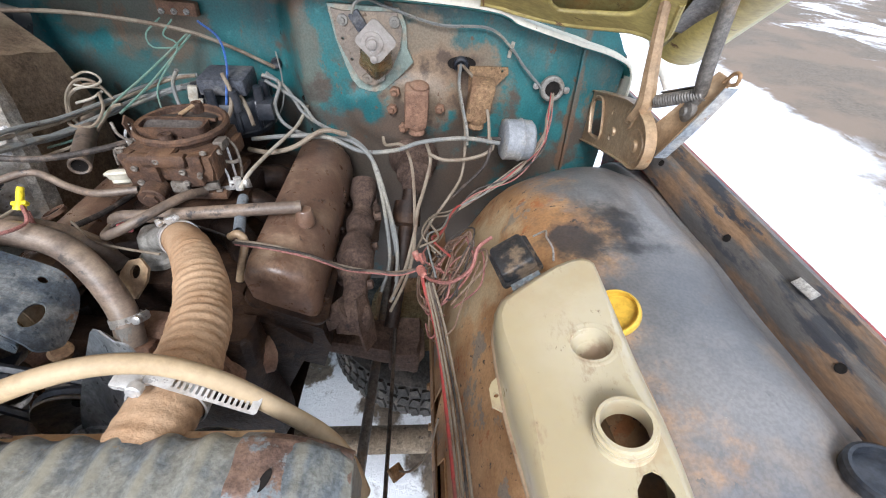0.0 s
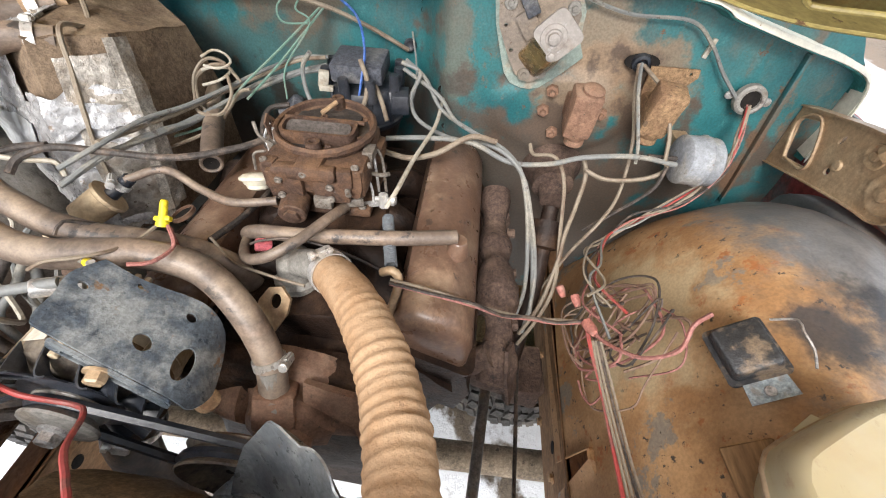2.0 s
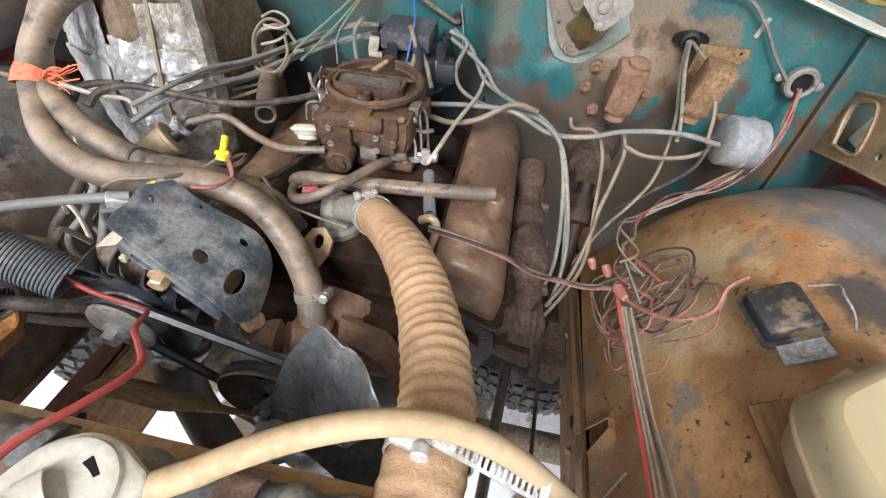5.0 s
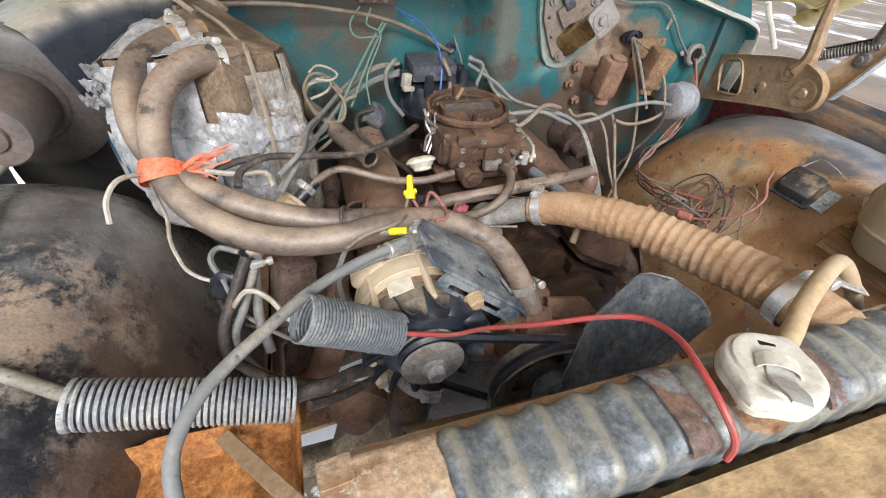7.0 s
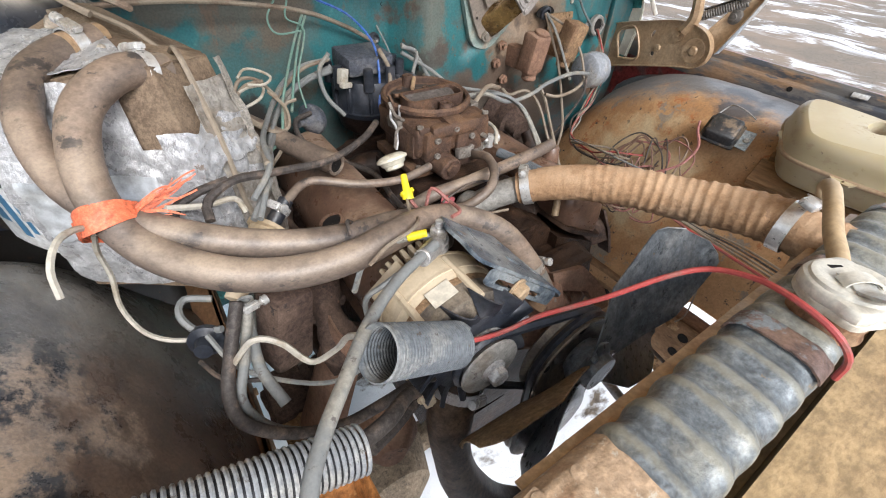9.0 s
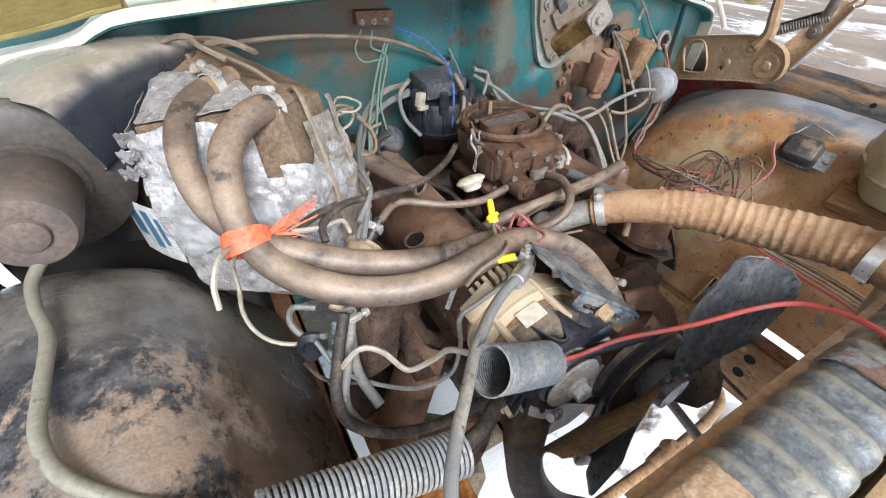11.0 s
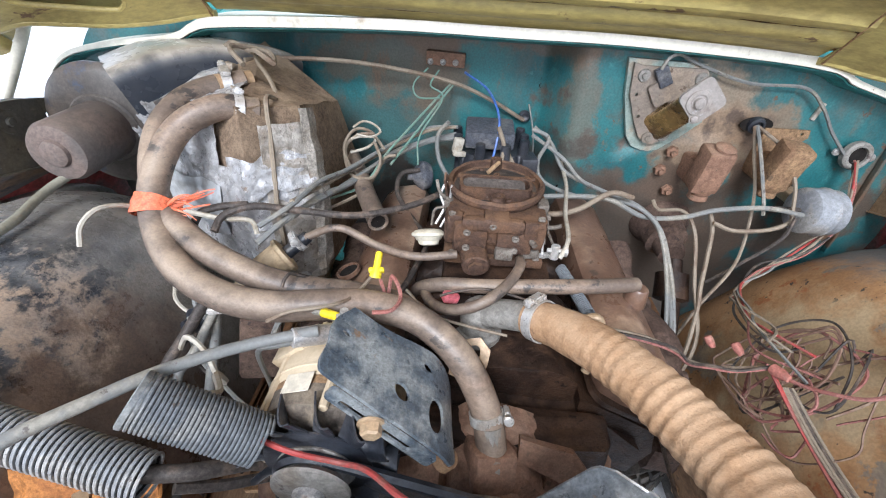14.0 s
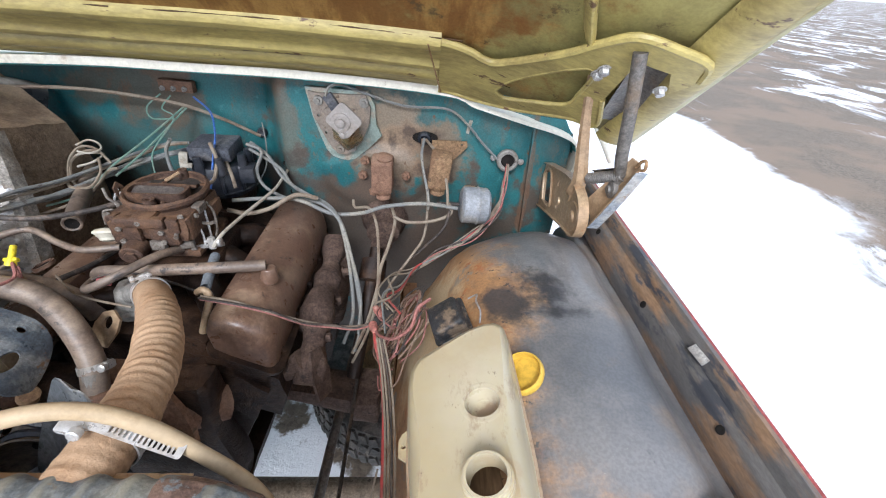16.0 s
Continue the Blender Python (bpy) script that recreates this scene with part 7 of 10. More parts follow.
# ---- firewall fittings ----
g = thing("harness_grommet", (0.288, 0.905, 1.145), "round grey harness grommet with two screws on the firewall", "grommet")
bm = B()
lathe(bm, (0.288, 0.908, 1.148), (0, -1, 0.1), [(0, 0.027), (0.010, 0.026), (0.013, 0.022), (0.012, 0.017), (0.004, 0.015)], 28)
part("ring", bm, M["grey_plate"], g)
bm = B()
lathe(bm, (0.288, 0.903, 1.148), (0, -1, 0.1), [(0, 0.0165), (0.003, 0.016)], 20)
part("bore", bm, M["pitch"], g)
for dx, dz in ((-0.034, 0.004), (0.034, -0.004)):
    bm = B()
    lathe(bm, (0.288 + dx, 0.909, 1.148 + dz), (0, -1, 0), [(0, 0.008), (0.003, 0.007), (0.004, 0.003)], 14)
    part("screw", bm, M["zinc"], g)
g2 = thing("wire_grommet", (0.088, 0.915, 1.19), "torn dark rubber grommet in a rusty firewall hole", "grommet")
bm = B()
plate(bm, ring(0, 0, 0.030, 0.014, 18), [], 0.0015, pose(0.088, 0.9125, 1.192, 90, 0, 0))
part("hole", bm, M["pitch"], g2)
bm = B()
lathe(bm, (0.086, 0.913, 1.192), (0, -1, -0.2), [(0, 0.016), (0.008, 0.015), (0.010, 0.010), (0.004, 0.008)], 18)
part("rubber", bm, M["black_plastic"], g2)
bm = B()
box(bm, (0.190, 0.920, 1.220), (0.008, 0.006, 0.032), (0, 12, 0), 0.002)
solo("wire_clip", bm, M["wire_white"], "small off-white wire clip on the firewall", "clip")
fuse = thing("terminal_strip", (-0.50, 1.01, 1.25), "rusty terminal strip screwed to the firewall", "terminal strip")
bm = B()
box(bm, (-0.501, 1.003, 1.258), (0.078, 0.020, 0.026), (0, 3, 0), 0.003)
part("body", bm, M["brown_block"], fuse)
for dx in (-0.03, -0.005, 0.02):
    bm = B()
    lathe(bm, (-0.501 + dx, 0.993, 1.254), (0, -1, -0.4), [(0, 0.006), (0.004, 0.006), (0.005, 0.003), (0.009, 0.003)], 10)
    part("terminal", bm, M["zinc"], fuse)
for k, (x, z, r) in enumerate(((-0.32, 1.172, 0.0085), (-0.093, 1.048, 0.007), (-0.302, 1.215, 0.004), (-0.302, 1.228, 0.003), (-0.255, 1.10, 0.006), (-0.245, 1.03, 0.005), (0.02, 1.245, 0.004), (0.24, 1.195, 0.004), (0.215, 1.10, 0.004))):
    bm = B()
    y = fire_y(x, z)
    lathe(bm, (x, y - 0.0005, z), (0, -1, 0), [(0, r * 0.9), (0.0012, r), (0.0012, r * 1.12), (0, r * 1.2)], 12, cap=False)
    lathe(bm, (x, y - 0.0005, z), (0, -1, 0), [(0, r * 0.05), (0.0009, r)], 12, cap=False)
    tagged(new("firewall_hole", to_mesh("firewall_hole", bm)), "small bolt hole in the firewall, drawn with a black disc", "hole", "firewall holes", "structure").data.materials.append(M["pitch"])
bm = B()
lathe(bm, (-0.327, 1.016, 1.150), (0, -1, 0.1), [(0, 0.013), (0.006, 0.012), (0.009, 0.009), (0.006, 0.005)], 18)
solo("cable_grommet", bm, M["black_plastic"], "dark rubber cable grommet on the firewall", "grommet")
# seam strip
bm = B()
box(bm, (0.345, 0.905, 1.08), (0.006, 0.012, 0.30), (0, -2, 0), 0.002)
solo("trim_seam", bm, M["teal"], "raised teal seam at the firewall's side panel", "seam", kind="structure")

# ---- heater box wrapped in silver tape ----
heater = thing("heater_box", (-0.80, 0.78, 0.95), "fibreboard heater box wrapped in torn silver tape", "heater box")
bot = [(-0.920, 0.700, 0.970), (-0.745, 0.590, 0.965), (-0.678, 0.655, 0.960), (-0.664, 0.885, 0.960), (-0.925, 0.925, 0.970)]
mid_ = [(-0.935, 0.705, 1.110), (-0.755, 0.612, 1.105), (-0.678, 0.682, 1.100), (-0.668, 0.885, 1.100), (-0.935, 0.935, 1.120)]
top = [(-0.925, 0.735, 1.222), (-0.765, 0.658, 1.245), (-0.702, 0.722, 1.233), (-0.692, 0.880, 1.198), (-0.840, 0.945, 1.280)]


def case_at(u, h):
    """A place on the case's wall: u round it (0..1, five walls), h from foot to top."""
    def pick(q):
        i = (u % 1.0) * 5
        k = int(i) % 5
        return Vector(q[k]).lerp(Vector(q[(k + 1) % 5]), i - int(i))
    return pick(bot).lerp(pick(mid_), h * 2) if h < 0.5 else pick(mid_).lerp(pick(top), h * 2 - 1)


bm = B()
loft(bm, [[case_at(k / 60, h) for k in range(60)] for h in (0, 0.2, 0.4, 0.5, 0.6, 0.7, 0.8, 0.9, 1.0)], cap=False)
rough(bm, 0.003, 18)
part("case", bm, M["fibre"], heater, "brown fibreboard case")
bm = B()


def lid(u, v):
    c = Vector((-0.80, 0.80, 1.246))
    return c.lerp(case_at(u, 1.0), v) + Vector((0, 0, 0.004 * (1 - v) + 0.004 * noise.noise((u * 20, v * 3, 1)) * v))


skin(bm, lid, 60, 10, -0.003)
part("lid", bm, M["fibre"], heater, "dusty tan fibreboard lid")


bm = B()
skin(bm, lambda u, v: lid(-0.09 + 0.27 * u, 0.30 + 0.71 * v + 0.05 * noise.noise((u * 9, v * 4, 8))) + Vector((0, 0, 0.006 + 0.003 * noise.noise((u * 14, v * 9, 2)))), 40, 20, -0.001)
part("torn_tape", bm, M["foil"], heater, "torn silver tape over the lid", angle=25)


def wrap(bm, r0, r1, u0, u1, lift, wob, seed):
    """A band of tape on the case's wall between two heights."""
    def place(u, v):
        uu = u0 + (u1 - u0) * u
        e = wob * noise.noise((uu * 20, v * 2, seed))
        p = case_at(uu, min(1.0, max(0.0, r0 + (r1 - r0) * v + e)))
        d = p - Vector((-0.80, 0.79, p.z))
        d.normalize()
        crumple = 0.005 * noise.noise((p.x * 22, p.y * 22, p.z * 40 + seed)) + 0.003 * noise.noise((p.x * 70, p.y * 70, p.z * 80))
        return p + d * (lift + crumple)
    return skin(bm, place, 120, 24, 0.001)


for r0, r1, u0, u1, lift, seed in ((0.05, 0.50, -0.06, 0.40, 0.008, 1), (0.42, 0.72, -0.06, 0.385, 0.011, 2), (0.60, 0.78, 0.17, 0.41, 0.014, 3), (0.66, 1.0, -0.12, 0.15, 0.012, 4)):
    bm = B()
    wrap(bm, r0, r1, u0, u1, lift, 0.05, seed)
    part("tape", bm, M["foil"], heater, "crinkled silver tape", angle=25)
bm = B()
wrap(bm, 0.05, 0.93, 0.255, 0.41, 0.013, 0.04, 5)
part("tape", bm, M["foil_dirty"], heater, "dirty quilted silver tape", angle=25)
bm = B()
wrap(bm, 0.35, 0.62, 0.02, 0.15, 0.016, 0.06, 9)
part("loose_flap", bm, M["tape_silver"], heater, "smooth loose silver flap")
bm = B()
wrap(bm, 0.10, 1.0, 0.375, 0.425, 0.016, 0.01, 7)
part("grey_tape", bm, M["tape_grey"], heater, "grey cloth tape strip")
for k in range(3):
    bm = B()
    c = Vector((-0.925 - 0.004 * k, 0.728 - 0.012 * k, 1.205 - 0.016 * k))

    def scrap(u, v, c=c, k=k):
        return c + Vector((-0.022 * u + 0.008 * noise.noise((u * 6, v * 6, k)), -0.010 * v, 0.02 * v + 0.012 * noise.noise((u * 5, v * 5, k + 3))))
    skin(bm, scrap, 6, 6, 0.0008)
    part("torn_tape", bm, M["foil"], heater)
for k, (p, q) in enumerate((((-0.835, 0.745, 1.250), (-0.800, 0.785, 1.250)), ((-0.790, 0.668, 1.240), (-0.752, 0.690, 1.226)))):
    bm = B()
    rod(bm, p, q, 0.0145, 0.0145, 18)
    part("pipe", bm, M["tan_rust"], heater)
for k in range(3):
    bm = B()
    c = Vector((-0.838 + 0.020 * k, 0.80 - 0.036 * k, 1.264 - 0.010 * k))
    box(bm, c, (0.014, 0.022, 0.016), (20 * k, 15, 30 * k), 0.005)
    finer(bm, 1)
    rough(bm, 0.006, 60, k)
    part("putty", bm, M["putty"], heater, "dusty pale sealing putty")

bm = B()


def label_place(u, v, out=0.0):
    p = Vector((-0.992, 0.800, 1.112)).lerp(Vector((-0.945, 0.742, 1.102)), u) + Vector((0.004, -0.006, -0.095)) * v
    return p + Vector((-0.4, -0.9, 0.1)) * (0.004 * math.sin(u * 3) + out)


skin(bm, label_place, 8, 8, 0.0006)
tag = part("label", bm, M["label_white"], heater, "torn white label with blue print")
for k, (u0, u1, v0, v1) in enumerate(((0.12, 0.34, 0.08, 0.62), (0.46, 0.62, 0.12, 0.80), (0.72, 0.82, 0.20, 0.70))):
    bm = B()
    skin(bm, lambda u, v: label_place(u0 + (u1 - u0) * u, v0 + (v1 - v0) * v, 0.0012), 4, 4, 0.0004)
    part("print_bar", bm, M["label_blue"], tag)

# strings round the box
def cord(name, pts, r, mat_, label, category="cord", seg=6):
    bm = B()
    tube(bm, pts, r, seg, 0.006)
    return solo(name, bm, M[mat_], label, category)


cord("tie_string", [(-0.835, 0.880, 1.278), (-0.80, 0.82, 1.268), (-0.768, 0.78, 1.255), (-0.742, 0.74, 1.235), (-0.735, 0.690, 1.250), (-0.728, 0.665, 1.205), (-0.722, 0.640, 1.15), (-0.720, 0.625, 1.10), (-0.715, 0.615, 1.05)], 0.0035, "wire_tan", "tan string tied down over the heater box")
cord("tie_string", [(-0.87, 0.86, 1.285), (-0.84, 0.83, 1.295), (-0.81, 0.82, 1.285), (-0.79, 0.80, 1.290), (-0.76, 0.79, 1.275), (-0.79, 0.84, 1.282), (-0.83, 0.80, 1.295), (-0.80, 0.77, 1.275)], 0.004, "wire_tan", "knotted tan string on the heater box")

# ---- blower ----
blow = thing("heater_blower", (-1.0, 0.78, 1.05), "dusty black heater blower housing with its motor", "heater blower")
ax = Vector((0.06, -0.985, 0.0)).normalized()
BC = Vector((-1.056, 0.768, 1.163))
bm = B()
lathe(bm, BC, ax, [(-0.105, 0.070), (-0.096, 0.090), (-0.016, 0.097), (-0.010, 0.103), (-0.004, 0.103), (0.000, 0.098), (0.007, 0.088), (0.010, 0.05)], 48)
part("housing", bm, M["blower"], blow)
bm = B()
lathe(bm, BC + ax * 0.008, ax, [(0, 0.054), (0.003, 0.057), (0.006, 0.054), (0.006, 0.04)], 36)
part("motor_flange", bm, M["blower"], blow)
bm = B()
lathe(bm, BC + ax * 0.010, ax, [(0, 0.0455), (0.003, 0.047), (0.100, 0.0460), (0.109, 0.041), (0.112, 0.028), (0.111, 0.021), (0.116, 0.019), (0.119, 0.012), (0.118, 0.004)], 40)
part("motor", bm, M["motor_rust"], blow, "round rusty motor can")
bm = B()


def duct(u, v):
    c = [Vector((-1.035, 0.800, 1.212)), Vector((-0.985, 0.845, 1.232)), Vector((-0.930, 0.890, 1.236)), Vector((-0.885, 0.935, 1.228)), Vector((-0.865, 0.99, 1.20))]
    line = spline(c, 0.01)
    i = min(len(line) - 1, int(u * (len(line) - 1)))
    a = v * math.tau
    t = (line[min(i + 1, len(line) - 1)] - line[max(i - 1, 0)]).normalized()
    side = t.cross(Vector((0, 0, 1))).normalized()
    upv = side.cross(t)
    return line[i] + side * 0.078 * math.copysign(abs(math.cos(a)) ** 0.35, math.cos(a)) + upv * 0.052 * math.copysign(abs(math.sin(a)) ** 0.28, math.sin(a))


skin(bm, duct, 24, 64, 0.002)
part("duct", bm, M["duct"], blow, "black duct with pale dust on top")
bm = B()
box(bm, (-0.96, 0.875, 1.10), (0.20, 0.12, 0.20), (0, 0, -20), 0.03)
part("lower_case", bm, M["blower"], blow)
hose("blower_hose", [(-1.056, 0.660, 1.124), (-1.066, 0.632, 1.116), (-1.060, 0.591, 1.112), (-1.045, 0.541, 1.110), (-1.043, 0.473, 1.108), (-1.040, 0.427, 1.106), (-1.022, 0.385, 1.098), (-0.982, 0.350, 1.080), (-0.944, 0.328, 1.070), (-0.900, 0.305, 1.060), (-0.86, 0.297, 1.046)], 0.0064, M["hose_pale"], "grey drain hose from the blower along the fender", bore=False)

band_clamp("bright slotted clamp on the lower radiator hose", (-0.5745, 0.3345, 0.908), (-0.45, -0.32, -0.83), 0.0335, (0.2, -1, 0.1), width=0.014)

# ---- heater hoses ----
HA = [(-0.752, 0.692, 1.230), (-0.796, 0.664, 1.240), (-0.838, 0.628, 1.217), (-0.851, 0.574, 1.168), (-0.832, 0.528, 1.125), (-0.785, 0.482, 1.103), (-0.724, 0.454, 1.091), (-0.660, 0.442, 1.091), (-0.600, 0.446, 1.096), (-0.546, 0.457, 1.090), (-0.490, 0.456, 1.073), (-0.440, 0.430, 1.046), (-0.407, 0.400, 0.998), (-0.394, 0.366, 0.953)]
HB = [(-0.805, 0.775, 1.250), (-0.847, 0.740, 1.245), (-0.873, 0.700, 1.233), (-0.884, 0.655, 1.207), (-0.876, 0.608, 1.170), (-0.848, 0.566, 1.143), (-0.812, 0.537, 1.128), (-0.768, 0.512, 1.113), (-0.725, 0.498, 1.100), (-0.680, 0.486, 1.092), (-0.630, 0.482, 1.085), (-0.575, 0.490, 1.075), (-0.525, 0.500, 1.055), (-0.490, 0.510, 1.02), (-0.475, 0.515, 0.985)]
hose("heater_hose", HA, 0.0180, M["rubber"], "dusty grey-brown rubber heater hose curving to the water pump", seg=18)
hose("heater_hose", HB, 0.0165, M["rubber"], "dusty brown rubber heater hose curving to the manifold", seg=18)
band_clamp("bright steel hose clamp at the heater pipe", (-0.772, 0.678, 1.236), (-0.8, -0.5, 0.2), 0.0185, (0, 0.3, 1))
band_clamp("wide steel worm clamp at the upper heater pipe", (-0.826, 0.757, 1.248), (-0.8, -0.6, 0), 0.0178, (0.1, -0.4, 1), width=0.014)
band_clamp("steel hose clamp above the water pump", (-0.404, 0.395, 0.988), (0.2, -0.45, -0.85), 0.0185, (1, 0.1, 0.1))
tape = thing("orange_tape", (-0.852, 0.56, 1.15), "orange ribbon tied round both heater hoses", "ribbon")
for k in range(3):
    bm = B()

    def ribbon(u, v, k=k):
        a = u * math.tau
        c = Vector((-0.847, 0.559 - 0.002 * k, 1.141 - 0.002 * k))
        t = Vector((0.06, -0.74, -0.67)).normalized()
        e1 = Vector((1, 0.05, 0.03)).normalized()
        e1 = (e1 - t * e1.dot(t)).normalized()
        e2 = t.cross(e1)
        return c + e1 * (0.0272 + 0.0008 * k) * math.cos(a) + e2 * (0.0272 + 0.0008 * k) * math.sin(a) + t * (0.017 * (v - 0.5) + 0.003 * math.sin(a * 2 + 2 * k))
    skin(bm, ribbon, 40, 5, 0.0008)
    part("wrap", bm, M["orange_tape"], tape)
tape_rng = random.Random(11)
for k in range(22):
    bm = B()
    base = Vector((-0.829, 0.548, 1.147)) + Vector((0, 0.002, 0.004)) * tape_rng.uniform(-1, 1)
    drop = k > 17
    tip = Vector((-0.775 + tape_rng.uniform(-0.020, 0.012), 0.548 + tape_rng.uniform(-0.012, 0.012), 1.164 + tape_rng.uniform(-0.010, 0.008)))
    if drop:
        tip = Vector((-0.795 + tape_rng.uniform(-0.012, 0.010), 0.540, 1.128 + tape_rng.uniform(-0.006, 0.010)))
    wide = tape_rng.uniform(0.0012, 0.0034)

    def tail(u, v, base=base, tip=tip, k=k, wide=wide):
        p = base.lerp(tip, u) + Vector((0, 0, 0.006 * math.sin(u * math.pi) * math.sin(k)))
        return p + Vector((0.0, 0.3, 1.0)) * ((v - 0.5) * wide * (1 - 0.5 * u)) + Vector((0, 0.002 * math.sin(u * 7 + k), 0.002 * math.cos(u * 6 + k * 2))) * u
    skin(bm, tail, 10, 2, 0.0005)
    part("strand", bm, M["orange_tape"], tape)
cord("white_string", [(-0.892, 0.478, 1.128), (-0.889, 0.488, 1.150), (-0.880, 0.506, 1.162), (-0.870, 0.530, 1.156), (-0.860, 0.550, 1.142)], 0.003, "wire_white", "off-white string end sticking out of the tied hoses")
cord("white_string", [(-0.864, 0.552, 1.134), (-0.874, 0.575, 1.10), (-0.878, 0.586, 1.057), (-0.885, 0.580, 1.02), (-0.882, 0.572, 0.992), (-0.868, 0.548, 0.985), (-0.845, 0.535, 0.975), (-0.81, 0.53, 0.965)], 0.003, "wire_white", "off-white string hanging down beside the hoses")
cord("white_string", [(-0.800, 0.545, 1.145), (-0.765, 0.560, 1.128), (-0.735, 0.575, 1.118), (-0.728, 0.570, 1.10)], 0.0035, "wire_white", "short off-white string end by the heater box")

# ---- upper radiator hose ----
line_pts = [(-0.352, 0.493, 1.056), (-0.325, 0.462, 1.072), (-0.295, 0.424, 1.085), (-0.262, 0.372, 1.095), (-0.236, 0.318, 1.100), (-0.218, 0.262, 1.110), (-0.209, 0.215, 1.118), (-0.210, 0.178, 1.120), (-0.211, 0.146, 1.120)]
uh = thing("radiator_hose", (-0.28, 0.38, 1.06), "mud-coloured corrugated upper radiator hose", "hose")
uline = spline(line_pts, 0.0018)
bm = B()
sweep(bm, uline[17:], lambda s: 0.0252 + 0.0030 * min(1, s / 0.2) + (0.0002 + 0.0015 * step01(0.02, 0.16, s) * (1 - 0.5 * step01(0.26, 0.36, s))) * (0.8 + 0.3 * math.sin(s * 91)) * (0.5 + 0.5 * math.sin(s / 0.0130 * math.tau)) ** 1.5, 28, cap=False)
rough(bm, 0.0011, 75)
part("corrugated_wall", bm, M["ribhose"], uh)
bm = B()
sweep(bm, uline[:19], 0.0245, 28, cap=False)
part("cuff", bm, M["ribhose"], uh, "smooth cuff end")
band_clamp("steel worm clamp on the upper radiator hose", (-0.344, 0.484, 1.061), (0.62, -0.7, 0.35), 0.0255, (-0.2, 0.25, 1), width=0.014)
bigc = thing("hose_clamp", (-0.21, 0.19, 1.16), "bright worm clamp with a long slotted tail at the radiator", "hose clamp", "hose clamps")
bm = B()
lathe(bm, (-0.2092, 0.204, 1.1185), (0.0, -1.0, 0.05), [(0, 0.0295), (0, 0.0315), (0.015, 0.0315), (0.015, 0.0295)], 36, cap=False)
part("band", bm, M["bright"], bigc)
bm = B()
m = Matrix.Translation((-0.180, 0.190, 1.1475)) @ pose(0, 0, 0, 14, 22, -8)
plate(bm, rounded(0.088, 0.015, 0.003, 3, 0.010, 0), [rounded(0.0022, 0.010, 0.0009, 2, -0.012 + 0.0045 * k, 0) for k in range(14)], 0.0012, m)
part("slotted_tail", bm, M["bright"], bigc)
bm = B()
box(bm, (-0.222, 0.190, 1.1590), (0.022, 0.018, 0.009), (10, 8, -6), 0.003)
rod(bm, (-0.213, 0.184, 1.160), (-0.213, 0.176, 1.161), 0.006, 0.006, 10, 0.001)
part("housing", bm, M["bright"], bigc)
hose("overflow_hose", [(-0.350, 0.127, 1.171), (-0.335, 0.135, 1.174), (-0.322, 0.142, 1.176), (-0.304, 0.153, 1.180), (-0.272, 0.168, 1.187), (-0.235, 0.182, 1.187), (-0.198, 0.192, 1.174), (-0.158, 0.194, 1.147), (-0.118, 0.190, 1.108), (-0.086, 0.186, 1.070), (-0.070, 0.185, 1.02), (-0.06, 0.18, 0.95)], 0.0078, M["beige_hose"], "beige overflow hose arching from the radiator filler", seg=14)

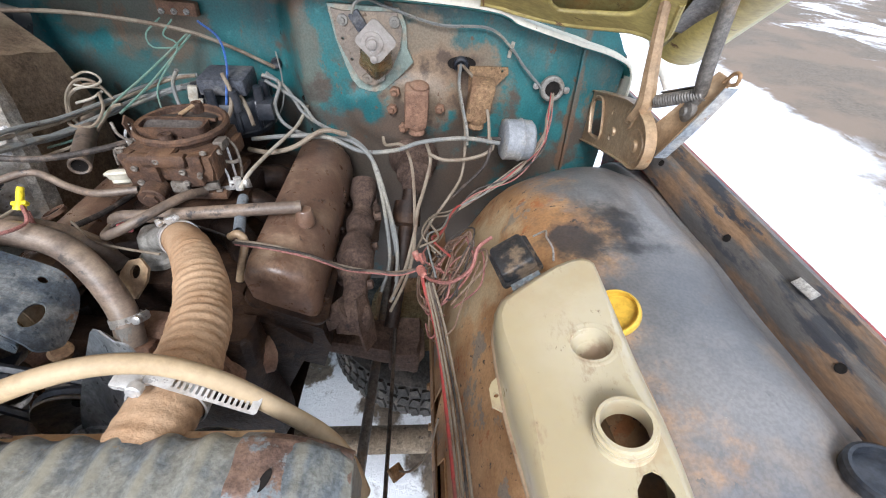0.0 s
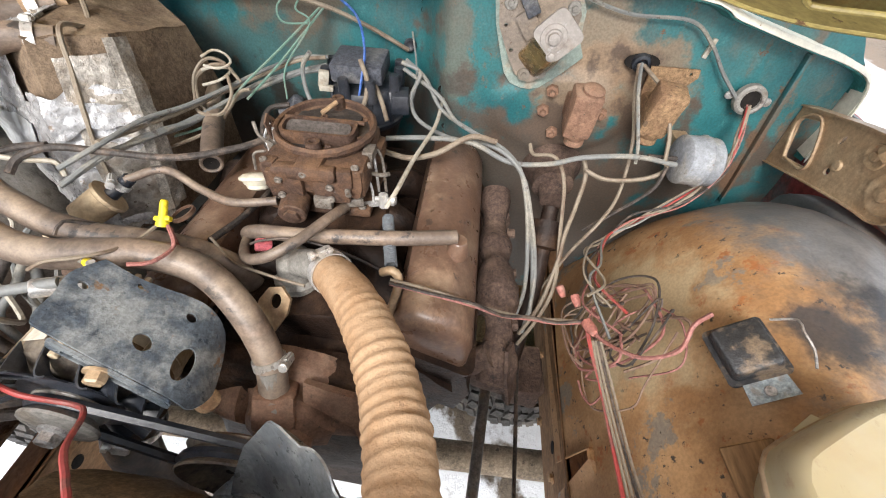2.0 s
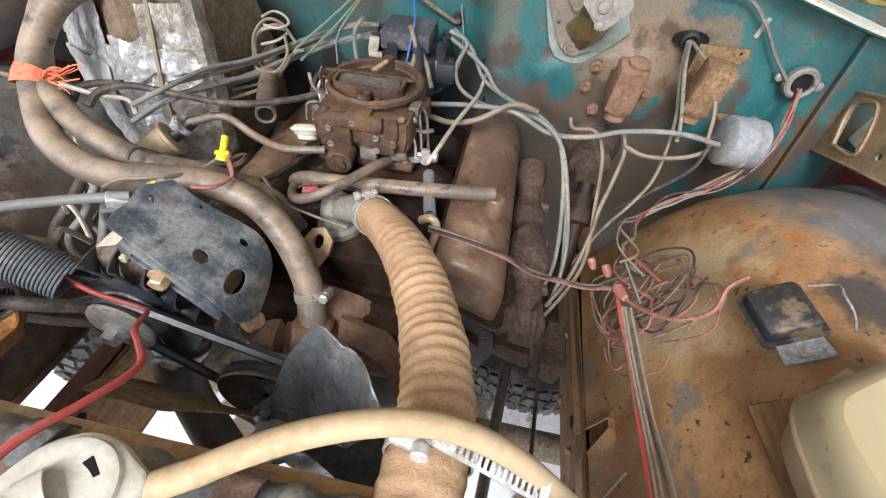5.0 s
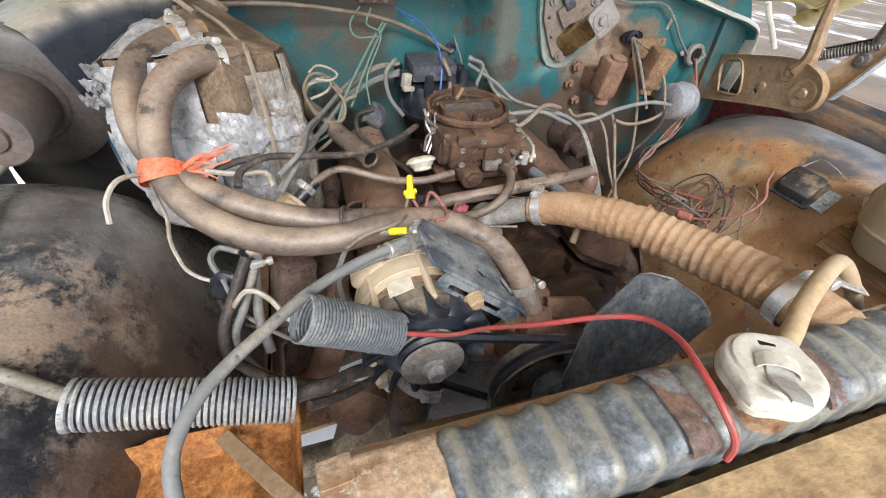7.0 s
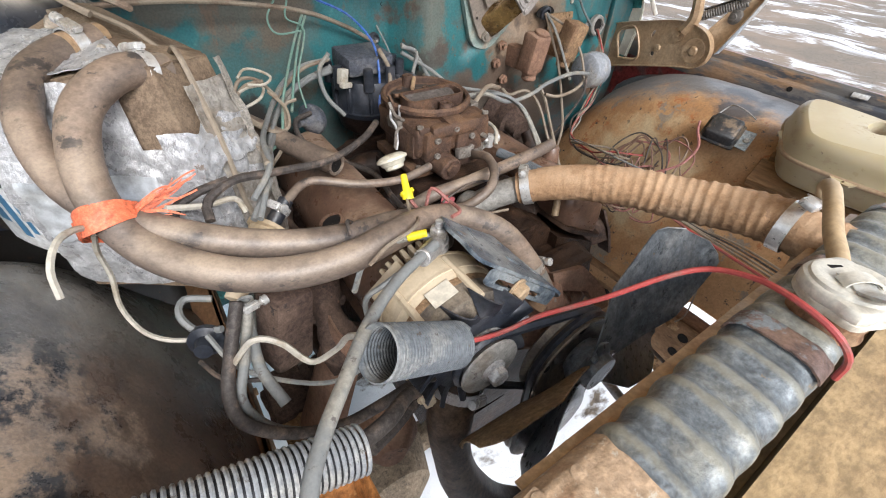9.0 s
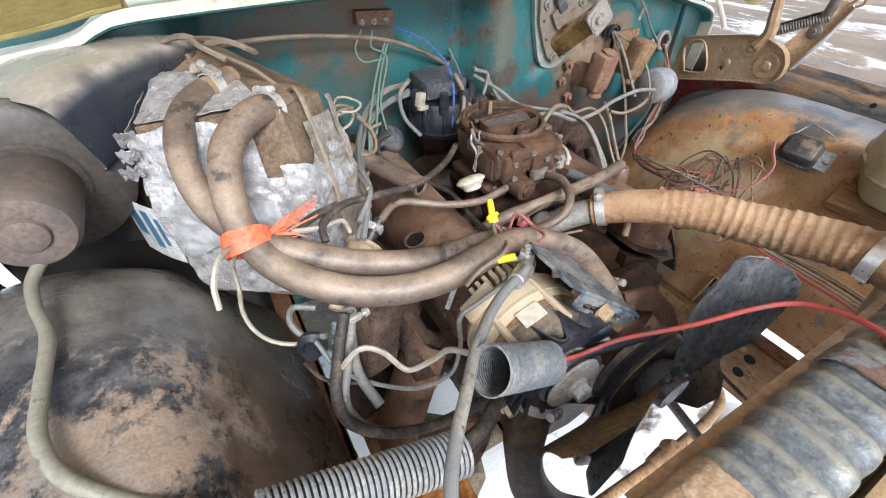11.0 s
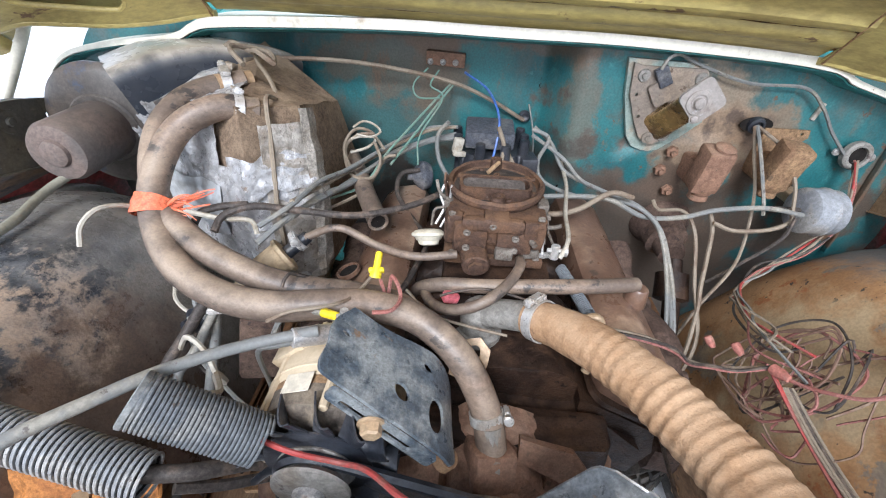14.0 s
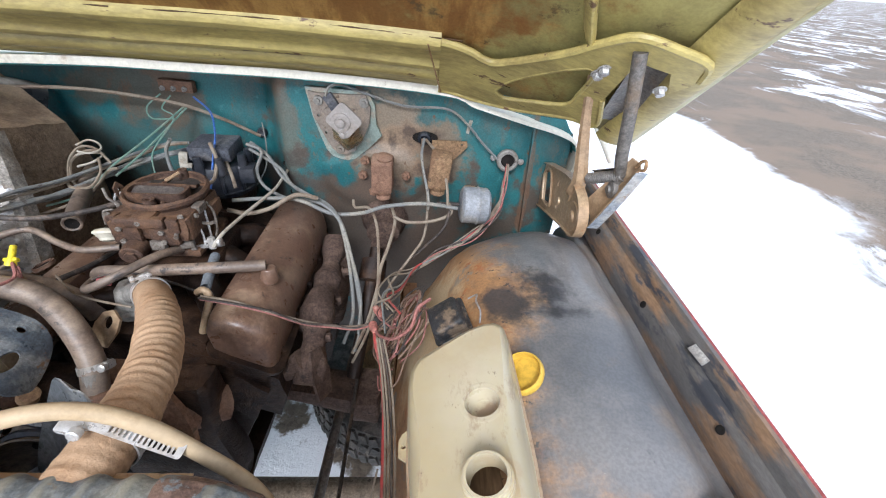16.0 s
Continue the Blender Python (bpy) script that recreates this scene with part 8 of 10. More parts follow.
# ---- hood hinges ----
def hinge(side):
    f = thing("hinge_linkage", (0.38 if side > 0 else -1.16, 0.75, 1.05), "tan rusted hood hinge with window, arm and spring", "hood hinge", "hood hinges")

    def add(name, bm, mat_, label=""):
        if side < 0:
            flip(bm)
            for v in bm.verts:
                v.co += Vector((0, -0.015, 0.026))
        part(name, bm, M[mat_], f, label)
    # plate lies in a plane along the truck, set out by (y, z)
    tan = "tan_rust" if side > 0 else "hinge_dark"
    m = Matrix(((0, 0, 1, 0.385), (1, 0, 0, 0), (0, 1, 0, 0), (0, 0, 0, 1)))
    corners = [(0.912, 1.030), (0.913, 1.058), (0.908, 1.066), (0.915, 1.136), (0.908, 1.147), (0.83, 1.167), (0.745, 1.186), (0.700, 1.188), (0.660, 1.178), (0.638, 1.160), (0.628, 1.135), (0.634, 1.108), (0.655, 1.092), (0.70, 1.084)]
    bm = B()
    plate(bm, corners, [[(0.870, 1.064), (0.876, 1.070), (0.893, 1.122), (0.890, 1.131), (0.845, 1.146), (0.837, 1.142), (0.812, 1.084), (0.816, 1.077)], ring(0.775, 1.098, 0.006, None, 10), ring(0.79, 1.145, 0.004, 0.009, 10, 20)], 0.004, m)
    add("plate", bm, tan)
    bm = B()
    line = spline([Vector((0.384, y, z)) for y, z in corners[3:] + [(0.80, 1.060), (0.912, 1.030)]], 0.008)
    n = len(line) - 1
    skin(bm, lambda u, v: line[round(u * n)] + Vector((-0.004 + 0.020 * v, 0, 0)), n, 3, 0.0025)
    add("folded_edge", bm, tan)
    bm = B()
    win = spline([Vector((0.382, y, z)) for y, z in [(0.870, 1.064), (0.893, 1.126), (0.845, 1.148), (0.812, 1.080), (0.870, 1.064)]], 0.006)
    sweep(bm, win, 0.003, 6)
    add("window_lip", bm, tan)
    for y, z, r in ((0.670, 1.130, 0.030), (0.722, 1.158, 0.019)):
        bm = B()
        lathe(bm, (0.385, y, z), (-1, 0, 0), [(0, r), (0.003, r * 0.95), (0.003, r * 0.75), (0.002, r * 0.6), (0.002, r * 0.4), (0.006, r * 0.32), (0.007, r * 0.1)], 28)
        add("pivot", bm, tan)
    bm = B()
    lathe(bm, (0.385, 0.765, 1.115), (-1, 0, 0), [(0, 0.009), (0.004, 0.008), (0.005, 0.003)], 14)
    add("rivet", bm, tan)
    # arm reaching forward, with its hook
    a, b = Vector((0.404, 0.650, 1.145)), Vector((0.436, 0.592, 1.272))
    d = (b - a).normalized()
    s = Vector((0, d.z, -d.y)).normalized()

    def arm(u, v):
        p = a.lerp(b, u)
        w = 0.028 * (1 - 0.45 * u)
        q = 2 * v - 1
        return p + s * w * q + Vector((0.010 * (1 - q * q) - 0.005, 0, 0))
    bm = B()
    skin(bm, arm, 20, 10, 0.003)
    add("arm", bm, tan)
    bm = B()
    skin(bm, lambda u, v: a.lerp(b, u) - s * 0.029 * (1 - 0.45 * u) + Vector((-0.006 + 0.020 * v, 0, -0.006 * math.sin(u * 3.1))), 20, 4, 0.002)
    add("arm_flange", bm, "arm_paint", "blue-grey painted flange")
    bm = B()
    tube(bm, [(0.436, 0.592, 1.268), (0.437, 0.580, 1.284), (0.438, 0.570, 1.286), (0.438, 0.568, 1.274), (0.436, 0.580, 1.268)], 0.0028, 8, 0.004)
    add("hook", bm, "frame_rust")
    # coil spring in its dark channel, from the stalk to the arm
    bm = B()
    coil(bm, spline([(0.404, 0.690, 1.203), (0.416, 0.655, 1.222), (0.432, 0.612, 1.245)]), 0.009 if side > 0 else 0.013, 0.0022 if side > 0 else 0.0029, 0.0050 if side > 0 else 0.0064)
    add("spring", bm, "stay_steel" if side > 0 else "hinge_dark")
    bm = B()
    q0, q1 = Vector((0.410, 0.693, 1.204)), Vector((0.440, 0.606, 1.250))
    skin(bm, lambda u, v: q0.lerp(q1, u) + Vector((0.012 * math.sin(v * math.pi), 0.004, 0.014 * math.cos(v * math.pi))), 12, 8, 0.002)
    add("spring_channel", bm, "stay_steel")
    # stalk and stay up to the hood
    bm = B()
    stalk = [(0.392, 0.715, 1.165), (0.392, 0.700, 1.198), (0.386, 0.708, 1.255), (0.378, 0.714, 1.325), (0.374, 0.716, 1.385)]
    if side < 0:
        stalk = [(0.402, 0.700, 1.165), (0.404, 0.689, 1.185), (0.405, 0.694, 1.206), (0.405, 0.715, 1.245), (0.405, 0.754, 1.311), (0.405, 0.79, 1.375)]
    pts = spline(stalk, 0.01)
    sweep(bm, pts, lambda q: 0.017 - (0.05 if side > 0 else 0.025) * min(q, 0.16), 8)
    add("stalk", bm, tan if side > 0 else "stay_steel")
    bm = B()
    pts = spline([(0.436, 0.628, 1.210), (0.428, 0.620, 1.245), (0.417, 0.612, 1.275), (0.402, 0.601, 1.36), (0.386, 0.590, 1.440)], 0.01)
    sweep(bm, pts, 0.0105, 10)
    add("stay", bm, "stay_steel")
    bm = B()
    lathe(bm, (0.424, 0.625, 1.212), (-1, 0, 0), [(-0.004, 0.017), (0.004, 0.016), (0.006, 0.008), (0.010, 0.007)], 18)
    add("stay_pivot", bm, "stay_steel")


M["hinge_dark"] = surface("dark_olive_hinge_steel", (0.105, 0.10, 0.085), (0.16, 0.135, 0.095), (0.05, 0.045, 0.04), gloss=0.42, metal=0.15, big=10, fine=130, bump=0.15, vary=0.5)
M["arm_paint"] = surface("blue_grey_arm", (0.30, 0.34, 0.39), (0.38, 0.36, 0.33), (0.25, 0.17, 0.10), gloss=0.4, metal=0.1, big=10, fine=120, stain_at=(0.5, 0.65), bump=0.12)
hinge(1)
hinge(-1)

# ---- washer tank lying on the right inner fender ----
tank = thing("washer_tank", (0.13, 0.20, 1.03), "yellowed translucent washer tank, broken at one corner", "washer tank")
lean = Matrix.Translation((0.128, 0.192, 1.143)) @ pose(0, 0, 0, 0, -15, 0) @ Matrix.Translation((-0.132, -0.20, 0))
outline = [(0.200, 0.350), (0.190, 0.361), (0.158, 0.358), (0.096, 0.328), (0.080, 0.314), (0.072, 0.288), (0.072, 0.215), (0.078, 0.150), (0.086, 0.075), (0.094, 0.062), (0.174, 0.061), (0.188, 0.070), (0.199, 0.150), (0.200, 0.25)]


def inset(pts, d):
    c = Vector((0.138, 0.20))
    return [tuple(Vector(p) + (c - Vector(p)).normalized() * d) for p in pts]


smooth = [(p.x, p.y) for p in spline([(*q, 0) for q in outline + [outline[0]]], 0.012)][:-1]
bm = B()
rows = []
for d, z in ((0.022, -0.098), (0.010, -0.094), (0.004, -0.086), (0.002, -0.05), (-0.002, -0.047), (-0.002, -0.043), (0.0005, -0.040), (0.003, -0.026), (0.006, -0.016), (0.010, -0.0085), (0.0145, -0.0040), (0.0185, -0.0014), (0.022, 0.0)):
    rows.append([lean @ Vector((x, y, z)) for x, y in inset(smooth, d)])
loft(bm, rows, cap=False)
bm.faces.new([v for v in bm.verts[:len(smooth)]][::-1])
part("shell", bm, M["tank"], tank)
bm = B()
loft(bm, [[lean @ Vector((x, y, z)) for x, y in inset(smooth, d)] for d, z in ((0.0015, -0.0500), (-0.0030, -0.0485), (-0.0042, -0.0465), (-0.0042, -0.0445), (-0.0030, -0.0425), (0.0010, -0.0405))], cap=False)
part("seam", bm, M["tank_seam"], tank, "dirty moulding seam")
bm = B()
hole1 = ring(0.160, 0.234, 0.0185, 0.0175, 22)
hole2 = ring(0.158, 0.150, 0.0185, 0.0185, 26)
broken = [(0.161, 0.122), (0.167, 0.1235), (0.172, 0.120), (0.1755, 0.108), (0.1735, 0.094), (0.170, 0.086), (0.160, 0.084), (0.151, 0.083), (0.147, 0.085), (0.150, 0.092), (0.154, 0.098), (0.151, 0.105), (0.153, 0.113)]
plate(bm, inset(smooth, 0.022), [hole1, hole2, broken], 0.002, lean @ Matrix.Translation((0, 0, -0.002)))
part("top", bm, M["tank"], tank)
bm = B()
lathe(bm, lean @ Vector((0.160, 0.234, -0.0005)), lean.to_3x3() @ Vector((0, 0, 1)), [(0, 0.026), (0.0012, 0.022), (0.0, 0.0185), (-0.012, 0.0165), (-0.018, 0.014), (-0.0205, 0.008), (-0.021, 0.0004)], 26, cap=False)
part("dimple", bm, M["tank"], tank)
bm = B()
lathe(bm, lean @ Vector((0.158, 0.150, -0.002)), lean.to_3x3() @ Vector((0, 0, 1)), [(0, 0.0245), (0.004, 0.0215), (0.008, 0.0208), (0.0085, 0.0228), (0.0105, 0.0228), (0.011, 0.0210), (0.014, 0.0210), (0.0145, 0.0228), (0.0165, 0.0228), (0.017, 0.0208), (0.022, 0.0206), (0.022, 0.0178), (0.0, 0.0178)], 32, cap=False)
part("threaded_neck", bm, M["tank"], tank, "open threaded filler neck")
bm = B()
plate(bm, [(-0.011, -0.013), (0.004, -0.024), (0.004, 0.022), (-0.008, 0.013), (-0.0115, 0.006)], [ring(-0.0055, -0.002, 0.0026, None, 10)], 0.003, lean @ Matrix.Translation((0.071, 0.225, -0.046)))
part("ear", bm, M["tank"], tank)
bm = B()
plate(bm, [(-0.018, -0.006), (0.018, -0.006), (0.012, 0.012), (-0.012, 0.012)], [ring(0, 0.003, 0.004, None, 10)], 0.004, lean @ Matrix.Translation((0.128, 0.338, -0.046)) @ pose(0, 0, 0, 0, 0, 35))
part("rear_ear", bm, M["tank"], tank)
bm = B()
rod(bm, lean @ Vector((0.090, 0.105, -0.058)), lean @ Vector((0.026, 0.114, -0.066)), 0.016, 0.0145, 20, 0.001)
lathe(bm, lean @ Vector((0.036, 0.112, -0.065)), (-1, 0.1, -0.3), [(0, 0.0165), (0.003, 0.018), (0.007, 0.018), (0.009, 0.015)], 20)
part("outlet", bm, M["tank"], tank)

board = thing("wood_block", (0.10, 0.22, 1.0), "weathered wooden board wedged under the washer tank", "board")
bm = B()
box(bm, (0.134, 0.218, 1.024), (0.050, 0.255, 0.026), (0, -42, 4), 0.002, 1)
part("plank", bm, M["wood"], board)
bm = B()
box(bm, (0.165, 0.213, 1.058), (0.040, 0.25, 0.022), (0, -20, 2), 0.002, 1)
part("plank", bm, M["wood"], board)

# black relay on its silver foot
relay = thing("relay", (0.137, 0.43, 1.06), "black dusty relay box on a silver bracket", "relay")
rm = Matrix.Translation((0.136, 0.432, 1.064)) @ pose(0, 0, 0, 6, -32, 10)
bm = B()
plate(bm, rounded(0.062, 0.066, 0.006), [], 0.004, rm)
part("flange", bm, M["relay_black"], relay)
bm = B()
sec = rounded(0.052, 0.056, 0.007)
loft(bm, [[rm @ Vector((x * k, y * k, z)) for x, y in sec] for z, k in ((0.004, 1.0), (0.018, 0.97), (0.022, 0.93), (0.0235, 0.86))])
part("cover", bm, M["relay_black"], relay)
bm = B()
plate(bm, [(-0.022, -0.012), (0.024, -0.012), (0.022, 0.010), (-0.020, 0.010)], [ring(0.0, -0.003, 0.003, None, 8)], 0.002, rm @ Matrix.Translation((0.0, -0.042, 0.002)))
part("foot", bm, M["foot_blue"], relay, "dull blue-grey foot")
bm = B()
lathe(bm, rm @ Vector((0.0, -0.045, 0.004)), rm.to_3x3() @ Vector((0, 0, 1)), [(0, 0.006), (0.003, 0.005)], 12)
part("screw", bm, M["zinc"], relay)
cord("relay_wire", [(0.165, 0.465, 1.085), (0.176, 0.452, 1.105), (0.172, 0.435, 1.108), (0.178, 0.418, 1.102), (0.176, 0.40, 1.095)], 0.0014, "zinc", "thin wire clip at the relay's side", "wire")

bm = B()
lathe(bm, (0.222, 0.302, 1.099), (-0.50, -0.1, 0.8), [(0, 0.027), (0.003, 0.0285), (0.010, 0.0285), (0.013, 0.027), (0.0125, 0.0255), (0.003, 0.025), (0.0025, 0.005)], 32)
solo("screw_cap", bm, M["yellow"], "yellow plastic washer tank cap lying on the fender", "cap")
bm = B()
lathe(bm, (0.398, 0.128, 1.083), (-0.1, 0.1, 0.95), [(0, 0.027), (0.002, 0.030), (0.012, 0.030), (0.014, 0.027), (0.0135, 0.024), (0.004, 0.0235), (0.0035, 0.004)], 32)
solo("screw_cap", bm, M["black_plastic"], "black plastic cap lying on the fender", "cap")

# connectors and the wire nut
for p, d, r, n in (((-0.009, 0.642, 0.905), (0.3, -0.5, -0.4), 0.007, 0.022), ((0.004, 0.600, 0.935), (0.2, -0.6, -0.3), 0.007, 0.022), ((0.002, 0.522, 0.968), (0.2, -0.7, 0.2), 0.008, 0.026)):
    bm = B()
    lathe(bm, p, d, [(0, r * 0.5), (0.002, r), (n * 0.6, r), (n, r * 0.6)], 14)
    solo("wire_connector", bm, M["pink_faded"], "faded pink wire connector in the tangle", "connector", "pink connectors")
bm = B()
box(bm, (-0.456, 0.536, 1.042), (0.022, 0.014, 0.014), (0, 20, 25), 0.003)
solo("wire_connector", bm, M["pink_plastic"], "pink clip connector on the manifold wire", "connector", "pink connectors")
nut = thing("wire_nut", (-0.547, 0.497, 1.10), "bright yellow winged wire nut", "wire nut")
bm = B()
lathe(bm, (-0.549, 0.496, 1.100), (0.10, 0.55, 0.8), [(0, 0.0075), (0.008, 0.0068), (0.011, 0.0048), (0.030, 0.0044), (0.032, 0.003)], 16)
part("cone", bm, M["yellow_bright"], nut)
bm = B()
box(bm, (-0.548, 0.501, 1.107), (0.019, 0.006, 0.008), (30, 0, 8), 0.002)
part("wings", bm, M["yellow_bright"], nut)
bm = B()
rod(bm, (-0.572, 0.417, 1.108), (-0.592, 0.427, 1.103), 0.0048, 0.0052, 12, 0.001)
solo("yellow_lug", bm, M["yellow_bright"], "yellow insulated lug at the alternator stud", "connector")
lug = thing("cable_lug", (-0.575, 0.395, 1.118), "grey lead cable lug at the alternator stud", "cable lug")
bm = B()
plate(bm, ring(0, 0, 0.013, None, 18), [], 0.004, pose(-0.5625, 0.409, 1.098, 0, -5, 0))
part("eye", bm, M["zinc"], lug)
bm = B()
rod(bm, (-0.572, 0.398, 1.104), (-0.605, 0.376, 1.116), 0.0105, 0.0095, 14, 0.001)
part("barrel", bm, M["zinc"], lug)

# ---- fuel line, filter cup, heater tube, hot pipe ----
hose("fuel_hose", [(-0.676, 0.600, 1.078), (-0.632, 0.628, 1.082), (-0.570, 0.606, 1.070), (-0.511, 0.583, 1.072), (-0.452, 0.594, 1.073)], 0.0062, M["rubber"], "tan dusty fuel hose to the carburettor", seg=10, bore=False)
cup = thing("fuel_filter", (-0.71, 0.58, 1.04), "tan metal fuel filter cup with hose tail", "fuel filter")
bm = B()
lathe(bm, (-0.742, 0.560, 1.030), (0.62, 0.50, 0.38), [(0, 0.016), (0.004, 0.022), (0.046, 0.024), (0.049, 0.028), (0.054, 0.028), (0.056, 0.022)], 26)
part("body", bm, M["alloy"], cup)
bm = B()
rod(bm, (-0.708, 0.587, 1.051), (-0.672, 0.606, 1.078), 0.0105, 0.0095, 14, 0.001)
part("outlet_hose", bm, M["black_plastic"], cup)
bm = B()
rod(bm, (-0.742, 0.560, 1.030), (-0.775, 0.530, 1.010), 0.012, 0.012, 14, 0.001)
part("inlet", bm, M["alloy"], cup)
band_clamp("small steel clamp on the fuel filter hose", (-0.684, 0.600, 1.069), (0.7, 0.4, 0.55), 0.0108, (-0.3, -0.2, 1), width=0.010)
band_clamp("small steel clamp on the lower vacuum pipe", (-0.765, 0.497, 1.030), (0, 0.2, 1), 0.0075, (0.3, -1, 0), width=0.009)
hose("heater_tube", [(-0.672, 0.868, 1.094), (-0.640, 0.800, 1.088), (-0.610, 0.728, 1.082), (-0.578, 0.658, 1.078)], 0.0165, M["rubber"], "open-ended grey rubber tube behind the filter", seg=18)
bm = B()
lathe(bm, (-0.5795, 0.661, 1.0782), (0.42, -0.9, -0.05), [(0, 0.0005), (0.0015, 0.0122)], 18, cap=False)
solo("tube_bore", bm, M["pitch"], "black disc for the dark bore of the open tube end", "hose end")
hose("breather_pipe", [(-0.515, 0.600, 0.990), (-0.498, 0.572, 1.025), (-0.468, 0.558, 1.045), (-0.410, 0.552, 1.052), (-0.340, 0.550, 1.060), (-0.270, 0.556, 1.062), (-0.195, 0.577, 1.055)], 0.0105, M["rubber"], "brown breather pipe across the intake to the valve cover", seg=14)
hose("vent_hose", [(-0.358, 0.610, 1.062), (-0.366, 0.560, 1.082), (-0.390, 0.512, 1.084), (-0.420, 0.490, 1.074), (-0.455, 0.497, 1.055), (-0.482, 0.530, 1.035), (-0.500, 0.58, 1.02)], 0.0072, M["rubber"], "grey-brown vent hose bowing in front of the carburettor", seg=12, bore=False)
hose("frame_hose", [(-0.766, 0.495, 1.035), (-0.772, 0.485, 0.99), (-0.776, 0.462, 0.95), (-0.765, 0.42, 0.925)], 0.0072, M["wire_grey"] if "wire_grey" in M else M["rubber"], "pale grey hose below the heater hoses", seg=12, bore=False)
bm = B()
box(bm, (-0.73, 0.515, 0.95), (0.055, 0.05, 0.12), (0, 12, 20), 0.008)
finer(bm, 1)
rough(bm, 0.004, 40)
solo("fuel_pump", bm, M["exhaust"], "grimy fuel pump body beside the block", "fuel pump")
bm = B()
lathe(bm, (-0.815, 0.525, 0.975), (-0.3, -0.9, 0.2), [(0, 0.010), (0.004, 0.020), (0.012, 0.021), (0.016, 0.012), (0.03, 0.010)], 20)
solo("vacuum_switch", bm, M["black_plastic"], "small round black vacuum switch on the frame", "switch")

# ---- steel coils and battery tray ----
def wound(name, a, b, r, wire, pitch, mat_, label):
    ob = thing(name, a, label, "conduit", "wound conduits")
    line = spline([a, tuple((Vector(a) + Vector(b)) / 2), b], 0.006)
    bm = B()
    coil(bm, line, r, wire, pitch, 6, 22)
    part("winding", bm, M[mat_], ob)
    bm = B()
    sweep(bm, line[1:-1], r - wire * 0.5, 20, cap=False)
    part("liner", bm, M["liner_grey" if pitch < 0.005 else "conduit"], ob)
    bm = B()
    rim = Vector(a) - (Vector(b) - Vector(a)).normalized() * 0.001
    lathe(bm, rim, Vector(a) - Vector(b), [(-0.003, r + wire * 0.9), (0.001, r + wire * 1.1), (0.002, r), (-0.003, r - wire)], 28, cap=False)
    part("end_rim", bm, M[mat_], ob)
    return ob


wound("steel_coil", (-0.697, 0.292, 1.126), (-0.612, 0.301, 1.065), 0.0220, 0.0014, 0.0036, "spring", "grey close-wound steel coil round the red wire")
wound("flexible_conduit", (-0.905, 0.300, 1.060), (-0.724, 0.286, 1.008), 0.0215, 0.0020, 0.0056, "conduit_wire", "black ribbed flexible conduit round the cables")
cord("conduit_cable", [(-0.735, 0.288, 1.010), (-0.69, 0.30, 1.000), (-0.655, 0.325, 0.975), (-0.632, 0.335, 0.955)], 0.0085, "wire_dark", "dark cable from the conduit to the alternator", "cable", 12)

tray = thing("battery_tray", (-0.83, 0.22, 0.93), "bright orange rusted battery tray with ribs", "battery tray")


def tray_place(u, v):
    x = -0.925 + 0.20 * u
    y = 0.30 - 0.26 * v
    rib = 0.006 * (1 - step01(0.012, 0.022, abs(x + 0.86))) + 0.006 * (1 - step01(0.012, 0.022, abs(x + 0.79)))
    rimz = 0.028 * step01(0.93, 1.0, u) + 0.024 * step01(0.07, 0.0, v) + 0.028 * step01(0.06, 0.0, u)
    return (x, y, 0.945 + rib + rimz + 0.003 * noise.noise((x * 25, y * 25, 0)))


bm = B()
skin(bm, tray_place, 60, 40, 0.0025)
part("pan", bm, M["orange_rust"], tray)
for p in ((-0.775, 0.205, 0.951), (-0.885, 0.15, 0.948), (-0.76, 0.12, 0.948)):
    bm = B()
    bolt(bm, p, (0, 0, 1), 0.008, 0.007)
    part("bolt", bm, M["orange_rust"], tray)
bm = B()
pts = [Vector((-0.835 + 0.020 * math.cos(a * 0.3), 0.215 + 0.014 * math.sin(a * 0.3), 0.956 + 0.002 * math.sin(a))) for a in range(22)]
sweep(bm, pts, 0.0022, 6)
solo("rubber_ring", bm, M["black_plastic"], "black rubber ring lying on the battery tray", "ring")
bm = B()
box(bm, (-0.742, 0.205, 0.995), (0.016, 0.20, 0.005), (-10, 0, 38), 0.001, 1)
solo("stay_bar", bm, M["tan_rust"], "flat tan stay bar over the battery tray", "bar")

# ---- chassis below ----
axle = thing("front_axle", (CX, 0.54, 0.30), "muddy steel front axle under the engine", "axle")
bm = B()
rod(bm, (-1.10, 0.545, 0.30), (0.32, 0.545, 0.30), 0.037, 0.037, 24)
part("tube", bm, M["axle"], axle)
bm = B()
lathe(bm, (-0.62, 0.42, 0.30), (0, 1, 0), [(0, 0.05), (0.03, 0.10), (0.12, 0.13), (0.2, 0.10), (0.24, 0.06)], 24)
part("differential", bm, M["axle"], axle)
bm = B()
rod(bm, (-0.075, 0.90, 0.66), (-0.165, -0.25, 0.445), 0.0115, 0.0115, 16)
solo("drag_link", bm, M["stay_steel"], "grey-brown steering drag link rod", "steering rod")
bm = B()
tube(bm, [(-1.075, 0.60, 0.33), (-1.055, 0.40, 0.31), (-1.0, 0.31, 0.30), (-0.6, 0.275, 0.30), (-0.15, 0.262, 0.30), (0.0, 0.26, 0.30), (0.21, 0.285, 0.30), (0.27, 0.40, 0.31), (0.295, 0.60, 0.33)], 0.014, 14)
lathe(bm, (-0.05, 0.261, 0.285), (0, 0, 1), [(0, 0.025), (0.03, 0.03), (0.05, 0.02), (0.06, 0.012)], 16)
